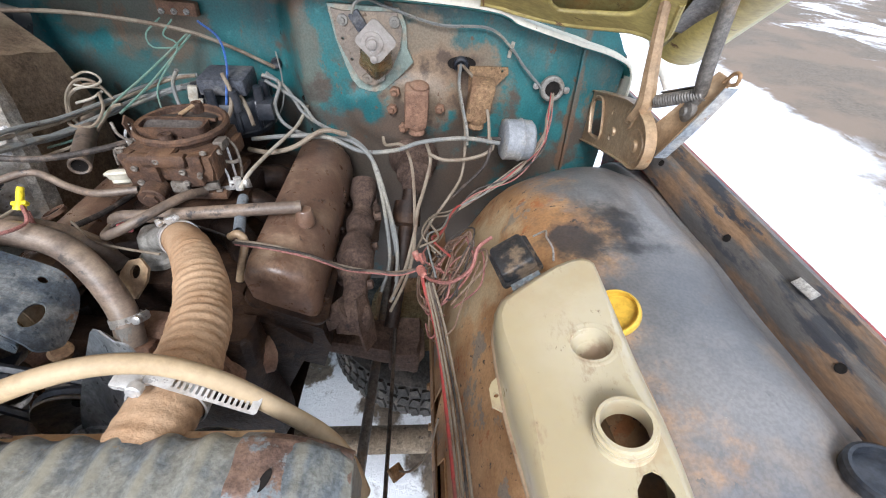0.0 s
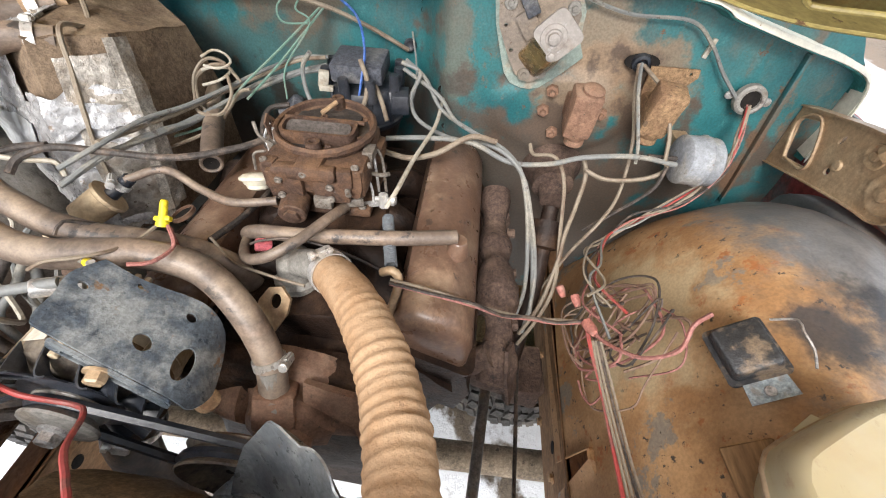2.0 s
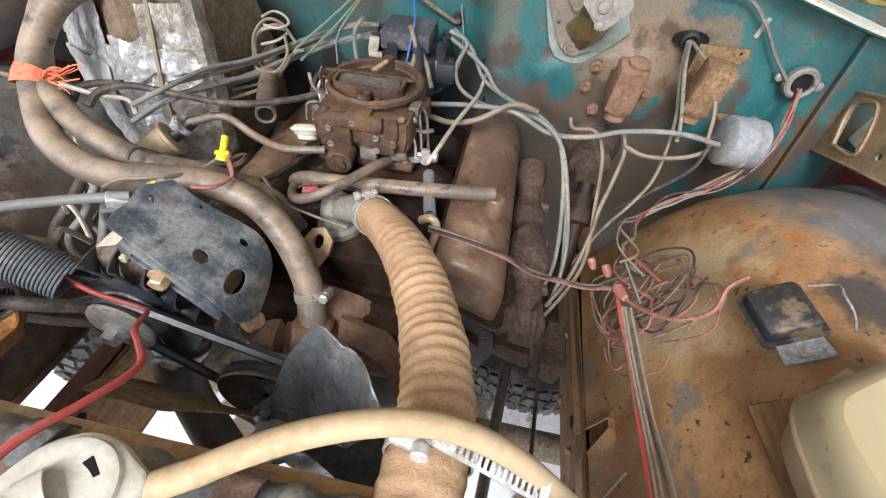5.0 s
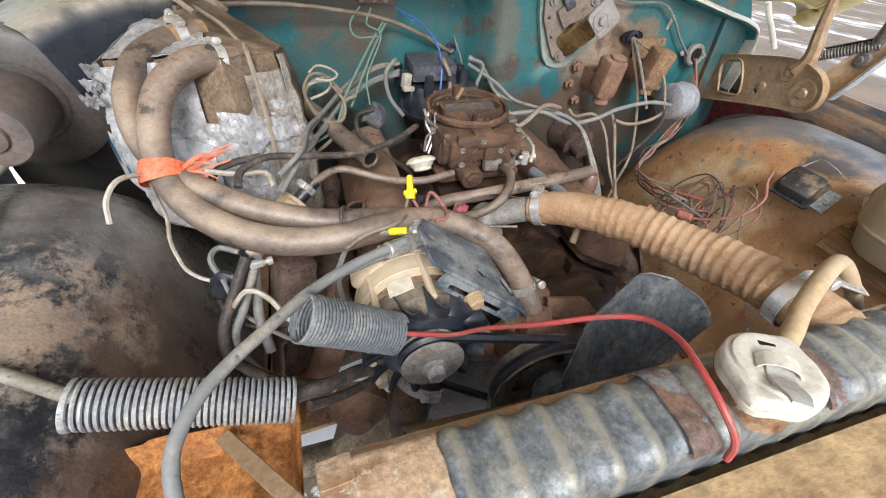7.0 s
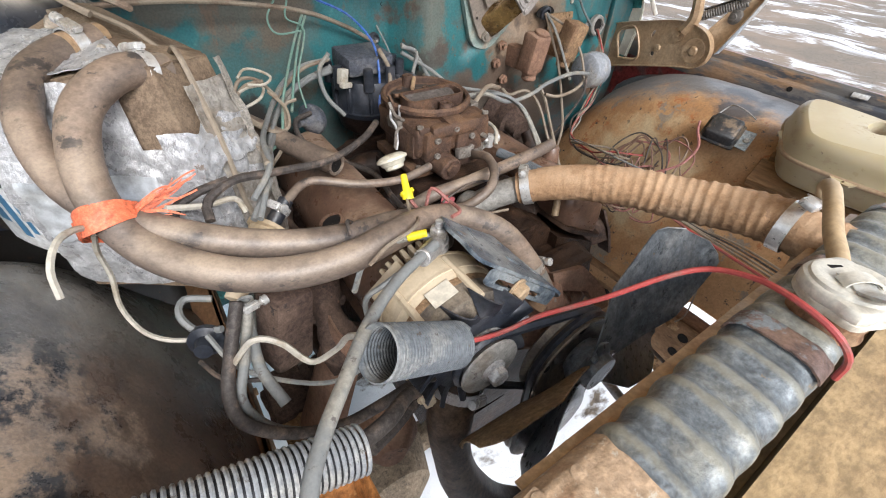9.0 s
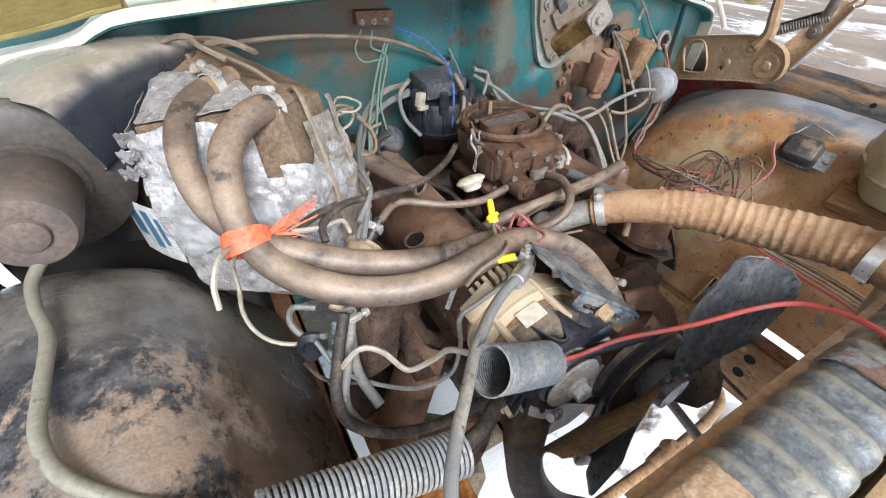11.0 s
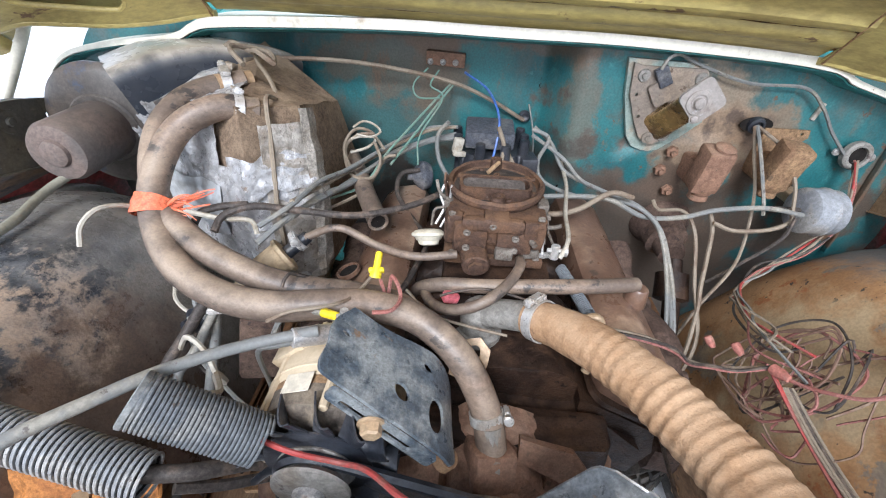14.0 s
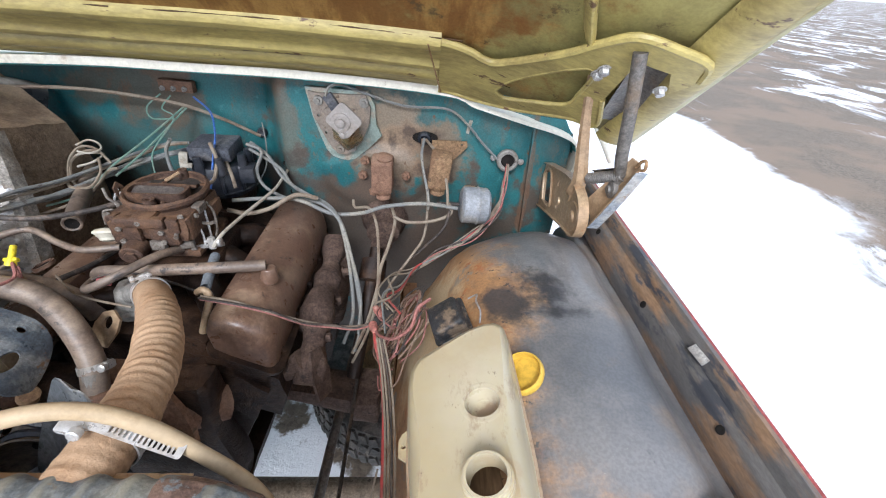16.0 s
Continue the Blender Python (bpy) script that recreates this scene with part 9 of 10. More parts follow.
lathe(bm, (-0.12, 0.263, 0.30), (1, 0, 0), [(0, 0.018), (0.05, 0.024), (0.08, 0.018)], 14)
solo("tie_rod", bm, M["frame_rust"], "rusty tie rod with ball joint", "steering rod")

def tyre(name, c, axis, label):
    ob = thing(name, c, label, "tyre")
    bm = B()
    lathe(bm, c, axis, [(-0.10, 0.215), (-0.115, 0.26), (-0.11, 0.32), (-0.085, 0.352), (0.085, 0.352), (0.11, 0.32), (0.115, 0.26), (0.10, 0.215), (0.06, 0.205), (-0.06, 0.205)], 48, cap=False)
    part("carcass", bm, M["tyre"], ob)
    u, w, a = basis(axis)
    bm = B()
    for k in range(56):
        t = math.tau * k / 56
        d = u * math.cos(t) + w * math.sin(t)
        for q, s in ((-0.055, 1), (0.0, -1), (0.055, 1)):
            p = Vector(c) + d * 0.355 + a * q
            x_, y_ = a.cross(d), a
            mm = Matrix.Translation(p) @ Matrix((x_, y_, d)).transposed().to_4x4() @ pose(0, 0, 0, 0, 0, 18 * s)
            bmesh.ops.create_cube(bm, size=1, matrix=mm @ Matrix.Diagonal((0.026, 0.042, 0.014, 1)))
    tagged(part("tread", bm, M["tyre"], ob), kind="stuff")
    bm = B()
    lathe(bm, c, axis, [(-0.07, 0.06), (-0.06, 0.12), (-0.02, 0.16), (-0.02, 0.20), (-0.10, 0.21), (-0.10, 0.215), (0.10, 0.215), (0.10, 0.20), (0.0, 0.19), (0.0, 0.06)], 36)
    part("rim", bm, M["frame_rust"], ob)
    return ob


tyre("spare_tyre", (0.03, 1.10, 0.13), (0.05, 0.02, 1), "grey worn tyre lying on the ground under the truck")
tyre("road_tyre", (0.39, 0.80, 0.35), (1, 0, 0), "worn front wheel with muddy tyre under the fender")
tyre("road_tyre", (-1.17, 0.80, 0.35), (1, 0, 0), "worn front wheel with muddy tyre under the fender")
bm = B()
box(bm, (-0.035, 0.285, 0.735), (0.022, 0.022, 0.012), (20, 10, 40), 0.002)
solo("hanging_terminal", bm, M["frame_rust"], "small square rusty terminal hanging on a wire", "terminal")
cord("terminal_wire", [(-0.03, 0.285, 0.74), (-0.01, 0.28, 0.752), (0.015, 0.29, 0.79), (0.03, 0.31, 0.86)], 0.0018, "wire_tan", "thin tan wire to a hanging terminal", "wire")

# ---- wires and small hoses ----
cord("spark_lead", [(-0.324, 0.900, 1.161), (-0.291, 0.895, 1.146), (-0.306, 0.885, 1.103), (-0.290, 0.875, 1.066), (-0.229, 0.840, 1.056), (-0.148, 0.800, 1.069), (-0.103, 0.770, 1.052), (-0.078, 0.740, 1.011), (-0.057, 0.700, 0.929), (-0.044, 0.655, 0.841), (-0.055, 0.610, 0.795)], 0.0039, "wire_grey", "grey spark plug lead curving from the distributor", "wire", 8)
cord("spark_lead", [(-0.322, 0.905, 1.148), (-0.256, 0.895, 1.108), (-0.219, 0.860, 1.079), (-0.158, 0.815, 1.070), (-0.108, 0.780, 1.056), (-0.088, 0.750, 1.027), (-0.071, 0.710, 0.960), (-0.061, 0.660, 0.866), (-0.078, 0.610, 0.819)], 0.0039, "wire_grey", "grey spark plug lead curving from the distributor", "wire", 8)
cord("spark_lead", [(-0.319, 0.910, 1.162), (-0.282, 0.905, 1.133), (-0.249, 0.890, 1.084), (-0.189, 0.840, 1.073), (-0.128, 0.800, 1.065), (-0.093, 0.765, 1.039), (-0.067, 0.720, 0.978), (-0.046, 0.680, 0.892), (-0.047, 0.630, 0.830)], 0.0039, "wire_grey", "grey spark plug lead curving from the distributor", "wire", 8)
cord("vacuum_line", [(-0.337, 0.800, 1.066), (-0.266, 0.800, 1.074), (-0.188, 0.790, 1.079), (-0.117, 0.785, 1.051), (-0.049, 0.785, 1.055), (0.005, 0.785, 1.074), (0.090, 0.790, 1.082), (0.167, 0.800, 1.068)], 0.0045, "wire_grey", "long grey vacuum line running to the canister", "hose", 8)
cord("vacuum_line", [(-0.332, 0.760, 1.064), (-0.288, 0.750, 1.063), (-0.243, 0.760, 1.071), (-0.189, 0.780, 1.096), (-0.145, 0.790, 1.085)], 0.0048, "wire_tan", "pale vacuum hose looping beside the carburettor", "hose", 8)
cord("brake_line", [(-0.078, 0.850, 1.053), (-0.071, 0.830, 1.044), (-0.036, 0.810, 1.054), (-0.016, 0.780, 1.024), (-0.009, 0.730, 0.948), (-0.011, 0.660, 0.887), (-0.03, 0.625, 0.83), (-0.06, 0.60, 0.77)], 0.0036, "wire_tan", "tan wire hanging below the master cylinder", "wire", 6)
cord("brake_line", [(0.015, 0.820, 1.057), (0.024, 0.800, 1.026), (0.012, 0.760, 0.985), (-0.003, 0.720, 0.951), (-0.009, 0.690, 0.915), (-0.03, 0.64, 0.85), (-0.06, 0.61, 0.79)], 0.004, "wire_tan", "tan line below the master cylinder", "wire", 6)
cord("brake_line", [(0.147, 0.810, 1.075), (0.154, 0.800, 1.055), (0.116, 0.790, 1.039), (0.057, 0.790, 1.032), (0.020, 0.800, 1.040)], 0.004, "wire_tan", "tan line joining the two cylinders", "wire", 6)
cord("firewall_wire", [(0.082, 0.905, 1.191), (0.083, 0.870, 1.146), (0.098, 0.840, 1.078), (0.094, 0.800, 0.995), (0.064, 0.760, 0.957), (0.02, 0.73, 0.90), (-0.02, 0.70, 0.82)], 0.0032, "wire_tan", "dusty wire from the firewall grommet", "wire", 6)
cord("firewall_wire", [(0.086, 0.905, 1.192), (0.082, 0.860, 1.160), (0.099, 0.820, 1.089), (0.100, 0.800, 1.062)], 0.0032, "wire_grey", "grey wire from the firewall grommet", "wire", 6)
cord("firewall_wire", [(0.090, 0.905, 1.190), (0.124, 0.860, 1.163), (0.140, 0.820, 1.119), (0.145, 0.795, 1.069)], 0.0034, "wire_tan", "dusty wire looping past the clutch cylinder", "wire", 6)
cord("firewall_wire", [(0.149, 0.790, 1.067), (0.138, 0.780, 1.026), (0.095, 0.780, 0.971), (0.046, 0.780, 0.916)], 0.0034, "wire_dark", "dark line low on the firewall", "wire", 6)
cord("wiper_wire", [(-0.128, 0.882, 1.282), (-0.120, 0.884, 1.300), (-0.098, 0.896, 1.305), (-0.064, 0.905, 1.292), (0.036, 0.905, 1.265), (0.135, 0.905, 1.262), (0.183, 0.905, 1.231), (0.222, 0.905, 1.189), (0.266, 0.900, 1.148)], 0.003, "wire_grey", "grey wire along the firewall to the grommet", "wire", 6)
cord("heater_cable", [(-0.843, 0.860, 1.263), (-0.792, 0.930, 1.256), (-0.697, 0.950, 1.253), (-0.595, 0.965, 1.241), (-0.486, 0.980, 1.219), (-0.403, 0.990, 1.186), (-0.329, 1.005, 1.144)], 0.0042, "wire_tan", "tan sheathed cable along the firewall", "cable", 8)
cord("blue_wire", [(-0.461, 0.985, 1.238), (-0.413, 0.950, 1.215), (-0.390, 0.900, 1.179), (-0.392, 0.870, 1.136), (-0.405, 0.850, 1.067)], 0.0024, "wire_blue", "blue wire from the terminal strip to the distributor", "wire", 6)
cord("hole_wire", [(-0.322, 1.010, 1.177), (-0.310, 0.980, 1.132), (-0.308, 0.950, 1.087), (-0.325, 0.920, 1.050)], 0.0018, "wire_grey", "thin grey wire hanging from a firewall hole", "wire", 6)
cord("dist_lead", [(-0.391, 0.870, 1.171), (-0.378, 0.855, 1.137), (-0.387, 0.840, 1.097), (-0.408, 0.830, 1.084)], 0.0042, "wire_tan", "pale lead between distributor and carburettor", "wire", 8)
cord("dist_lead", [(-0.370, 0.880, 1.123), (-0.355, 0.860, 1.101), (-0.343, 0.840, 1.077)], 0.0042, "wire_tan", "pale lead behind the carburettor", "wire", 8)
cord("dist_lead", [(-0.484, 0.885, 1.170), (-0.504, 0.890, 1.140), (-0.500, 0.880, 1.096), (-0.475, 0.860, 1.061)], 0.0042, "wire_grey", "grey lead on the distributor side", "wire", 8)
cord("green_wire", [(-0.488, 0.985, 1.215), (-0.518, 0.950, 1.188), (-0.553, 0.900, 1.157), (-0.594, 0.830, 1.122), (-0.624, 0.770, 1.087), (-0.672, 0.730, 1.076), (-0.714, 0.690, 1.079), (-0.742, 0.640, 1.100)], 0.0024, "wire_green", "green wire from terminal strip to heater", "wire", 6)
cord("green_wire", [(-0.482, 0.985, 1.214), (-0.513, 0.950, 1.180), (-0.551, 0.890, 1.138), (-0.586, 0.820, 1.104)], 0.0024, "wire_green", "green wire from the terminal strip", "wire", 6)
cord("green_wire", [(-0.535, 0.985, 1.242), (-0.560, 0.960, 1.217), (-0.551, 0.950, 1.194), (-0.506, 0.955, 1.193)], 0.0018, "wire_green", "thin green wire loop below the terminal strip", "wire", 6)
cord("green_wire", [(-0.513, 0.985, 1.239), (-0.527, 0.960, 1.215), (-0.501, 0.950, 1.195), (-0.541, 0.900, 1.132), (-0.542, 0.880, 1.081)], 0.0018, "wire_green", "thin green wire hanging at the firewall", "wire", 6)
cord("harness_wire", [(-0.617, 0.840, 1.153), (-0.646, 0.840, 1.150), (-0.667, 0.820, 1.135), (-0.655, 0.790, 1.112), (-0.623, 0.760, 1.095)], 0.0034, "wire_tan", "tan wire loop of the harness", "wire", 6)
cord("harness_wire", [(-0.575, 0.820, 1.123), (-0.595, 0.820, 1.117), (-0.608, 0.790, 1.096), (-0.625, 0.760, 1.077), (-0.672, 0.700, 1.071), (-0.699, 0.660, 1.081)], 0.003, "wire_tan", "tan wire of the harness", "wire", 6)
cord("harness_wire", [(-0.659, 0.830, 1.145), (-0.642, 0.840, 1.147), (-0.617, 0.850, 1.142), (-0.629, 0.830, 1.131), (-0.659, 0.820, 1.123)], 0.0026, "wire_white", "pale curled wire of the harness", "wire", 6)
cord("vacuum_hose", [(-0.537, 0.875, 1.073), (-0.572, 0.860, 1.068), (-0.574, 0.820, 1.045), (-0.538, 0.760, 1.029), (-0.504, 0.690, 1.027), (-0.515, 0.600, 1.032), (-0.526, 0.530, 1.046)], 0.0048, "wire_dark", "dark vacuum hose from the distributor capsule", "hose", 8)
cord("vacuum_hose", [(-0.488, 0.700, 1.111), (-0.532, 0.660, 1.109), (-0.601, 0.620, 1.111), (-0.676, 0.600, 1.124), (-0.729, 0.580, 1.138), (-0.762, 0.560, 1.132), (-0.767, 0.540, 1.120)], 0.0052, "wire_dark", "dark hose from the carburettor past the heater", "hose", 8)
cord("vacuum_hose", [(-0.736, 0.580, 1.140), (-0.768, 0.570, 1.140), (-0.792, 0.560, 1.134), (-0.801, 0.550, 1.119)], 0.0052, "wire_dark", "short dark hose beside the heater box", "hose", 8)
cord("lock_wire", [(-0.552, 0.495, 1.103), (-0.562, 0.470, 1.101), (-0.569, 0.440, 1.111), (-0.591, 0.420, 1.117), (-0.623, 0.415, 1.112), (-0.647, 0.410, 1.100)], 0.0022, "wire_tan", "thin tan wire twisted into the yellow wire nut", "wire", 6)
cord("lock_wire", [(-0.544, 0.500, 1.095), (-0.533, 0.485, 1.080), (-0.525, 0.480, 1.117), (-0.512, 0.460, 1.106), (-0.517, 0.430, 1.111), (-0.536, 0.420, 1.115)], 0.0024, "wire_pink", "thin pinkish wire looped over the heater hose", "wire", 6)
cord("lock_wire", [(-0.647, 0.455, 1.109), (-0.643, 0.470, 1.117), (-0.629, 0.490, 1.097)], 0.0022, "wire_dark", "thin dark wire round the heater hose", "wire", 6)
cord("engine_wire", [(-0.470, 0.530, 1.048), (-0.451, 0.530, 1.057), (-0.407, 0.535, 1.061), (-0.344, 0.535, 1.044), (-0.280, 0.530, 1.015)], 0.0018, "wire_dark", "thin dark wire across the intake manifold", "wire", 6)
cord("engine_wire", [(-0.515, 0.520, 1.063), (-0.481, 0.500, 1.043), (-0.438, 0.490, 1.037), (-0.381, 0.480, 1.034)], 0.002, "wire_tan", "thin tan wire beside the coolant outlet", "wire", 6)
cord("battery_lead", [(-0.773, 0.490, 1.044), (-0.797, 0.460, 1.005), (-0.814, 0.430, 0.974), (-0.810, 0.410, 0.941), (-0.773, 0.400, 0.893), (-0.714, 0.385, 0.876), (-0.664, 0.365, 0.910), (-0.629, 0.345, 0.953)], 0.0075, "wire_dark", "thick black cable looping to the alternator", "cable", 10)
cord("battery_lead", [(-0.765, 0.490, 1.029), (-0.787, 0.460, 0.985), (-0.805, 0.430, 0.953), (-0.789, 0.420, 0.893), (-0.742, 0.400, 0.860)], 0.006, "wire_grey", "grey line looping below the heater hoses", "cable", 10)
cord("curly_wire", [(-0.799, 0.450, 0.995), (-0.773, 0.440, 1.030), (-0.749, 0.430, 1.020), (-0.727, 0.410, 0.993), (-0.702, 0.390, 1.021), (-0.692, 0.370, 1.058), (-0.673, 0.345, 1.067), (-0.666, 0.320, 1.097)], 0.0036, "wire_white", "wavy pale wire into the steel coil", "wire", 6)
cord("curly_wire", [(-0.814, 0.500, 1.002), (-0.799, 0.470, 0.969), (-0.764, 0.450, 0.936), (-0.712, 0.420, 0.924), (-0.665, 0.410, 0.936), (-0.657, 0.400, 1.006), (-0.660, 0.400, 1.062), (-0.637, 0.400, 1.075), (-0.595, 0.400, 1.091), (-0.577, 0.400, 1.106)], 0.0032, "wire_grey", "thin grey wire looping behind the alternator", "wire", 6)
cord("curly_wire", [(-0.797, 0.560, 0.998), (-0.825, 0.570, 1.003), (-0.835, 0.550, 1.000), (-0.824, 0.530, 0.985), (-0.798, 0.510, 0.992)], 0.0045, "wire_grey", "grey hose loop on the frame", "wire", 6)
cord("curly_wire", [(-0.835, 0.520, 0.942), (-0.816, 0.480, 0.941), (-0.772, 0.450, 0.942)], 0.003, "wire_dark", "thin dark wire over the frame", "wire", 6)
cord("fan_hose", [(-0.621, 0.340, 0.933), (-0.678, 0.310, 0.955), (-0.713, 0.290, 0.983)], 0.006, "wire_dark", "dark cable leaving the steel coil", "cable", 8)
cord("harness_strand", [(0.286, 0.892, 1.139), (0.278, 0.857, 1.099), (0.269, 0.830, 1.049), (0.198, 0.801, 0.991), (0.123, 0.767, 0.949), (0.079, 0.737, 0.946), (0.045, 0.650, 0.949), (0.024, 0.587, 0.981), (0.053, 0.526, 0.992)], 0.0022, "wire_red", "harness strand from the firewall grommet over the fender", "wire", 5)
cord("harness_strand", [(0.288, 0.892, 1.140), (0.277, 0.867, 1.104), (0.263, 0.822, 1.052), (0.205, 0.808, 1.002), (0.130, 0.773, 0.957), (0.069, 0.723, 0.936), (0.045, 0.645, 0.940), (0.024, 0.573, 0.971), (0.028, 0.550, 0.980)], 0.0018, "wire_tan", "harness strand from the firewall grommet over the fender", "wire", 5)
cord("harness_strand", [(0.287, 0.893, 1.141), (0.279, 0.860, 1.103), (0.259, 0.826, 1.051), (0.196, 0.791, 0.990), (0.135, 0.777, 0.950), (0.067, 0.724, 0.939), (0.020, 0.666, 0.968), (0.035, 0.588, 0.985), (0.001, 0.548, 0.994)], 0.0022, "wire_tan", "harness strand from the firewall grommet over the fender", "wire", 5)
cord("harness_strand", [(0.287, 0.899, 1.141), (0.286, 0.860, 1.096), (0.261, 0.819, 1.043), (0.213, 0.797, 0.985), (0.121, 0.768, 0.961), (0.067, 0.726, 0.932), (0.050, 0.658, 0.946), (0.006, 0.566, 0.959), (0.041, 0.492, 0.987)], 0.0018, "wire_pink", "harness strand from the firewall grommet over the fender", "wire", 5)
cord("harness_strand", [(0.286, 0.899, 1.137), (0.282, 0.865, 1.099), (0.270, 0.825, 1.041), (0.202, 0.791, 0.993), (0.125, 0.783, 0.962), (0.070, 0.721, 0.935), (0.027, 0.651, 0.946), (0.032, 0.569, 0.956), (0.056, 0.549, 0.985)], 0.0022, "wire_dark", "harness strand from the firewall grommet over the fender", "wire", 5)
cord("harness_strand", [(0.291, 0.896, 1.142), (0.285, 0.862, 1.095), (0.257, 0.831, 1.051), (0.212, 0.797, 0.998), (0.136, 0.778, 0.961), (0.071, 0.733, 0.944), (0.028, 0.674, 0.970), (0.006, 0.595, 0.985), (0.040, 0.544, 0.978)], 0.0018, "wire_tan", "harness strand from the firewall grommet over the fender", "wire", 5)
cord("harness_strand", [(0.292, 0.896, 1.136), (0.278, 0.864, 1.101), (0.266, 0.832, 1.040), (0.194, 0.808, 0.985), (0.138, 0.767, 0.961), (0.076, 0.738, 0.941), (0.047, 0.650, 0.960), (0.015, 0.593, 0.979), (0.028, 0.492, 0.976)], 0.0022, "wire_grey", "harness strand from the firewall grommet over the fender", "wire", 5)
cord("loose_wire", [(0.066, 0.491, 0.981), (0.068, 0.512, 0.966), (0.060, 0.536, 0.955), (0.044, 0.534, 0.935), (0.037, 0.518, 0.904), (0.040, 0.491, 0.917), (0.059, 0.492, 0.965)], 0.0018, "wire_brown", "thin loose wire tangled on the inner fender", "wire", 5)
cord("loose_wire", [(0.034, 0.602, 0.909), (0.009, 0.601, 0.882), (0.000, 0.580, 0.872), (0.009, 0.518, 0.870), (0.027, 0.509, 0.883), (0.064, 0.533, 0.969), (0.062, 0.562, 0.962), (0.055, 0.573, 0.960)], 0.0014, "wire_brown", "thin loose wire tangled on the inner fender", "wire", 5)
cord("loose_wire", [(0.039, 0.591, 0.918), (0.020, 0.547, 0.875), (0.021, 0.506, 0.890), (0.045, 0.477, 0.933), (0.087, 0.489, 1.003), (0.083, 0.553, 1.006), (0.078, 0.587, 0.982), (0.041, 0.591, 0.918), (0.040, 0.564, 0.928)], 0.0022, "wire_pink", "thin loose wire tangled on the inner fender", "wire", 5)
cord("loose_wire", [(0.036, 0.524, 0.912), (0.059, 0.551, 0.970), (0.055, 0.615, 0.943), (0.019, 0.626, 0.882), (0.000, 0.606, 0.873), (0.000, 0.531, 0.879), (0.022, 0.502, 0.878), (0.008, 0.518, 0.880)], 0.0018, "wire_brown", "thin loose wire tangled on the inner fender", "wire", 5)
cord("loose_wire", [(0.056, 0.519, 0.946), (0.044, 0.495, 0.931), (0.053, 0.467, 0.951), (0.070, 0.478, 0.989), (0.098, 0.513, 1.026), (0.087, 0.509, 1.002), (0.089, 0.536, 1.019), (0.052, 0.514, 0.939)], 0.0018, "wire_dark", "thin loose wire tangled on the inner fender", "wire", 5)
cord("loose_wire", [(0.013, 0.482, 0.871), (0.016, 0.459, 0.872), (0.022, 0.440, 0.884), (0.033, 0.447, 0.897), (0.039, 0.456, 0.921), (0.042, 0.462, 0.913), (0.022, 0.483, 0.879), (0.027, 0.487, 0.893)], 0.0018, "wire_pink", "thin loose wire tangled on the inner fender", "wire", 5)
cord("loose_wire", [(0.028, 0.599, 0.887), (0.003, 0.598, 0.872), (0.003, 0.545, 0.883), (0.010, 0.535, 0.879), (0.022, 0.519, 0.870), (0.059, 0.565, 0.969), (0.062, 0.573, 0.973), (0.026, 0.606, 0.887), (0.036, 0.601, 0.905)], 0.0018, "wire_brown", "thin loose wire tangled on the inner fender", "wire", 5)
cord("loose_wire", [(0.042, 0.609, 0.919), (0.020, 0.574, 0.874), (0.028, 0.527, 0.891), (0.056, 0.502, 0.963), (0.085, 0.535, 1.007), (0.087, 0.562, 1.017), (0.076, 0.577, 0.993), (0.054, 0.609, 0.951), (0.047, 0.599, 0.925)], 0.0022, "wire_brown", "thin loose wire tangled on the inner fender", "wire", 5)
cord("loose_wire", [(0.081, 0.552, 1.008), (0.067, 0.570, 0.963), (0.058, 0.549, 0.952), (0.055, 0.528, 0.962), (0.067, 0.509, 0.972), (0.066, 0.511, 0.963)], 0.0022, "wire_brown", "thin loose wire tangled on the inner fender", "wire", 5)
cord("loose_wire", [(0.057, 0.453, 0.945), (0.092, 0.439, 1.010), (0.100, 0.488, 1.030), (0.087, 0.530, 1.009), (0.081, 0.541, 0.987), (0.056, 0.536, 0.963), (0.036, 0.529, 0.901)], 0.0014, "wire_pink", "thin loose wire tangled on the inner fender", "wire", 5)
cord("loose_wire", [(0.085, 0.517, 0.995), (0.085, 0.556, 1.014), (0.068, 0.576, 0.982), (0.045, 0.600, 0.925), (0.017, 0.541, 0.886), (0.014, 0.534, 0.870), (0.063, 0.502, 0.973), (0.058, 0.495, 0.948)], 0.0018, "wire_brown", "thin loose wire tangled on the inner fender", "wire", 5)
cord("loose_wire", [(0.061, 0.469, 0.953), (0.080, 0.507, 1.006), (0.095, 0.575, 1.015), (0.059, 0.611, 0.959), (0.019, 0.593, 0.875), (0.013, 0.553, 0.873), (0.017, 0.518, 0.867), (0.076, 0.500, 0.986)], 0.0018, "wire_dark", "thin loose wire tangled on the inner fender", "wire", 5)
cord("loose_wire", [(0.040, 0.552, 0.914), (0.020, 0.549, 0.878), (0.015, 0.538, 0.873), (0.017, 0.498, 0.878), (0.047, 0.479, 0.941), (0.053, 0.512, 0.958), (0.056, 0.532, 0.943), (0.040, 0.560, 0.924)], 0.0022, "wire_pink", "thin loose wire tangled on the inner fender", "wire", 5)
cord("loose_wire", [(0.035, 0.550, 0.909), (0.019, 0.503, 0.879), (0.025, 0.440, 0.877), (0.053, 0.414, 0.939), (0.066, 0.435, 0.968), (0.095, 0.480, 1.023)], 0.0014, "wire_brown", "thin loose wire tangled on the inner fender", "wire", 5)
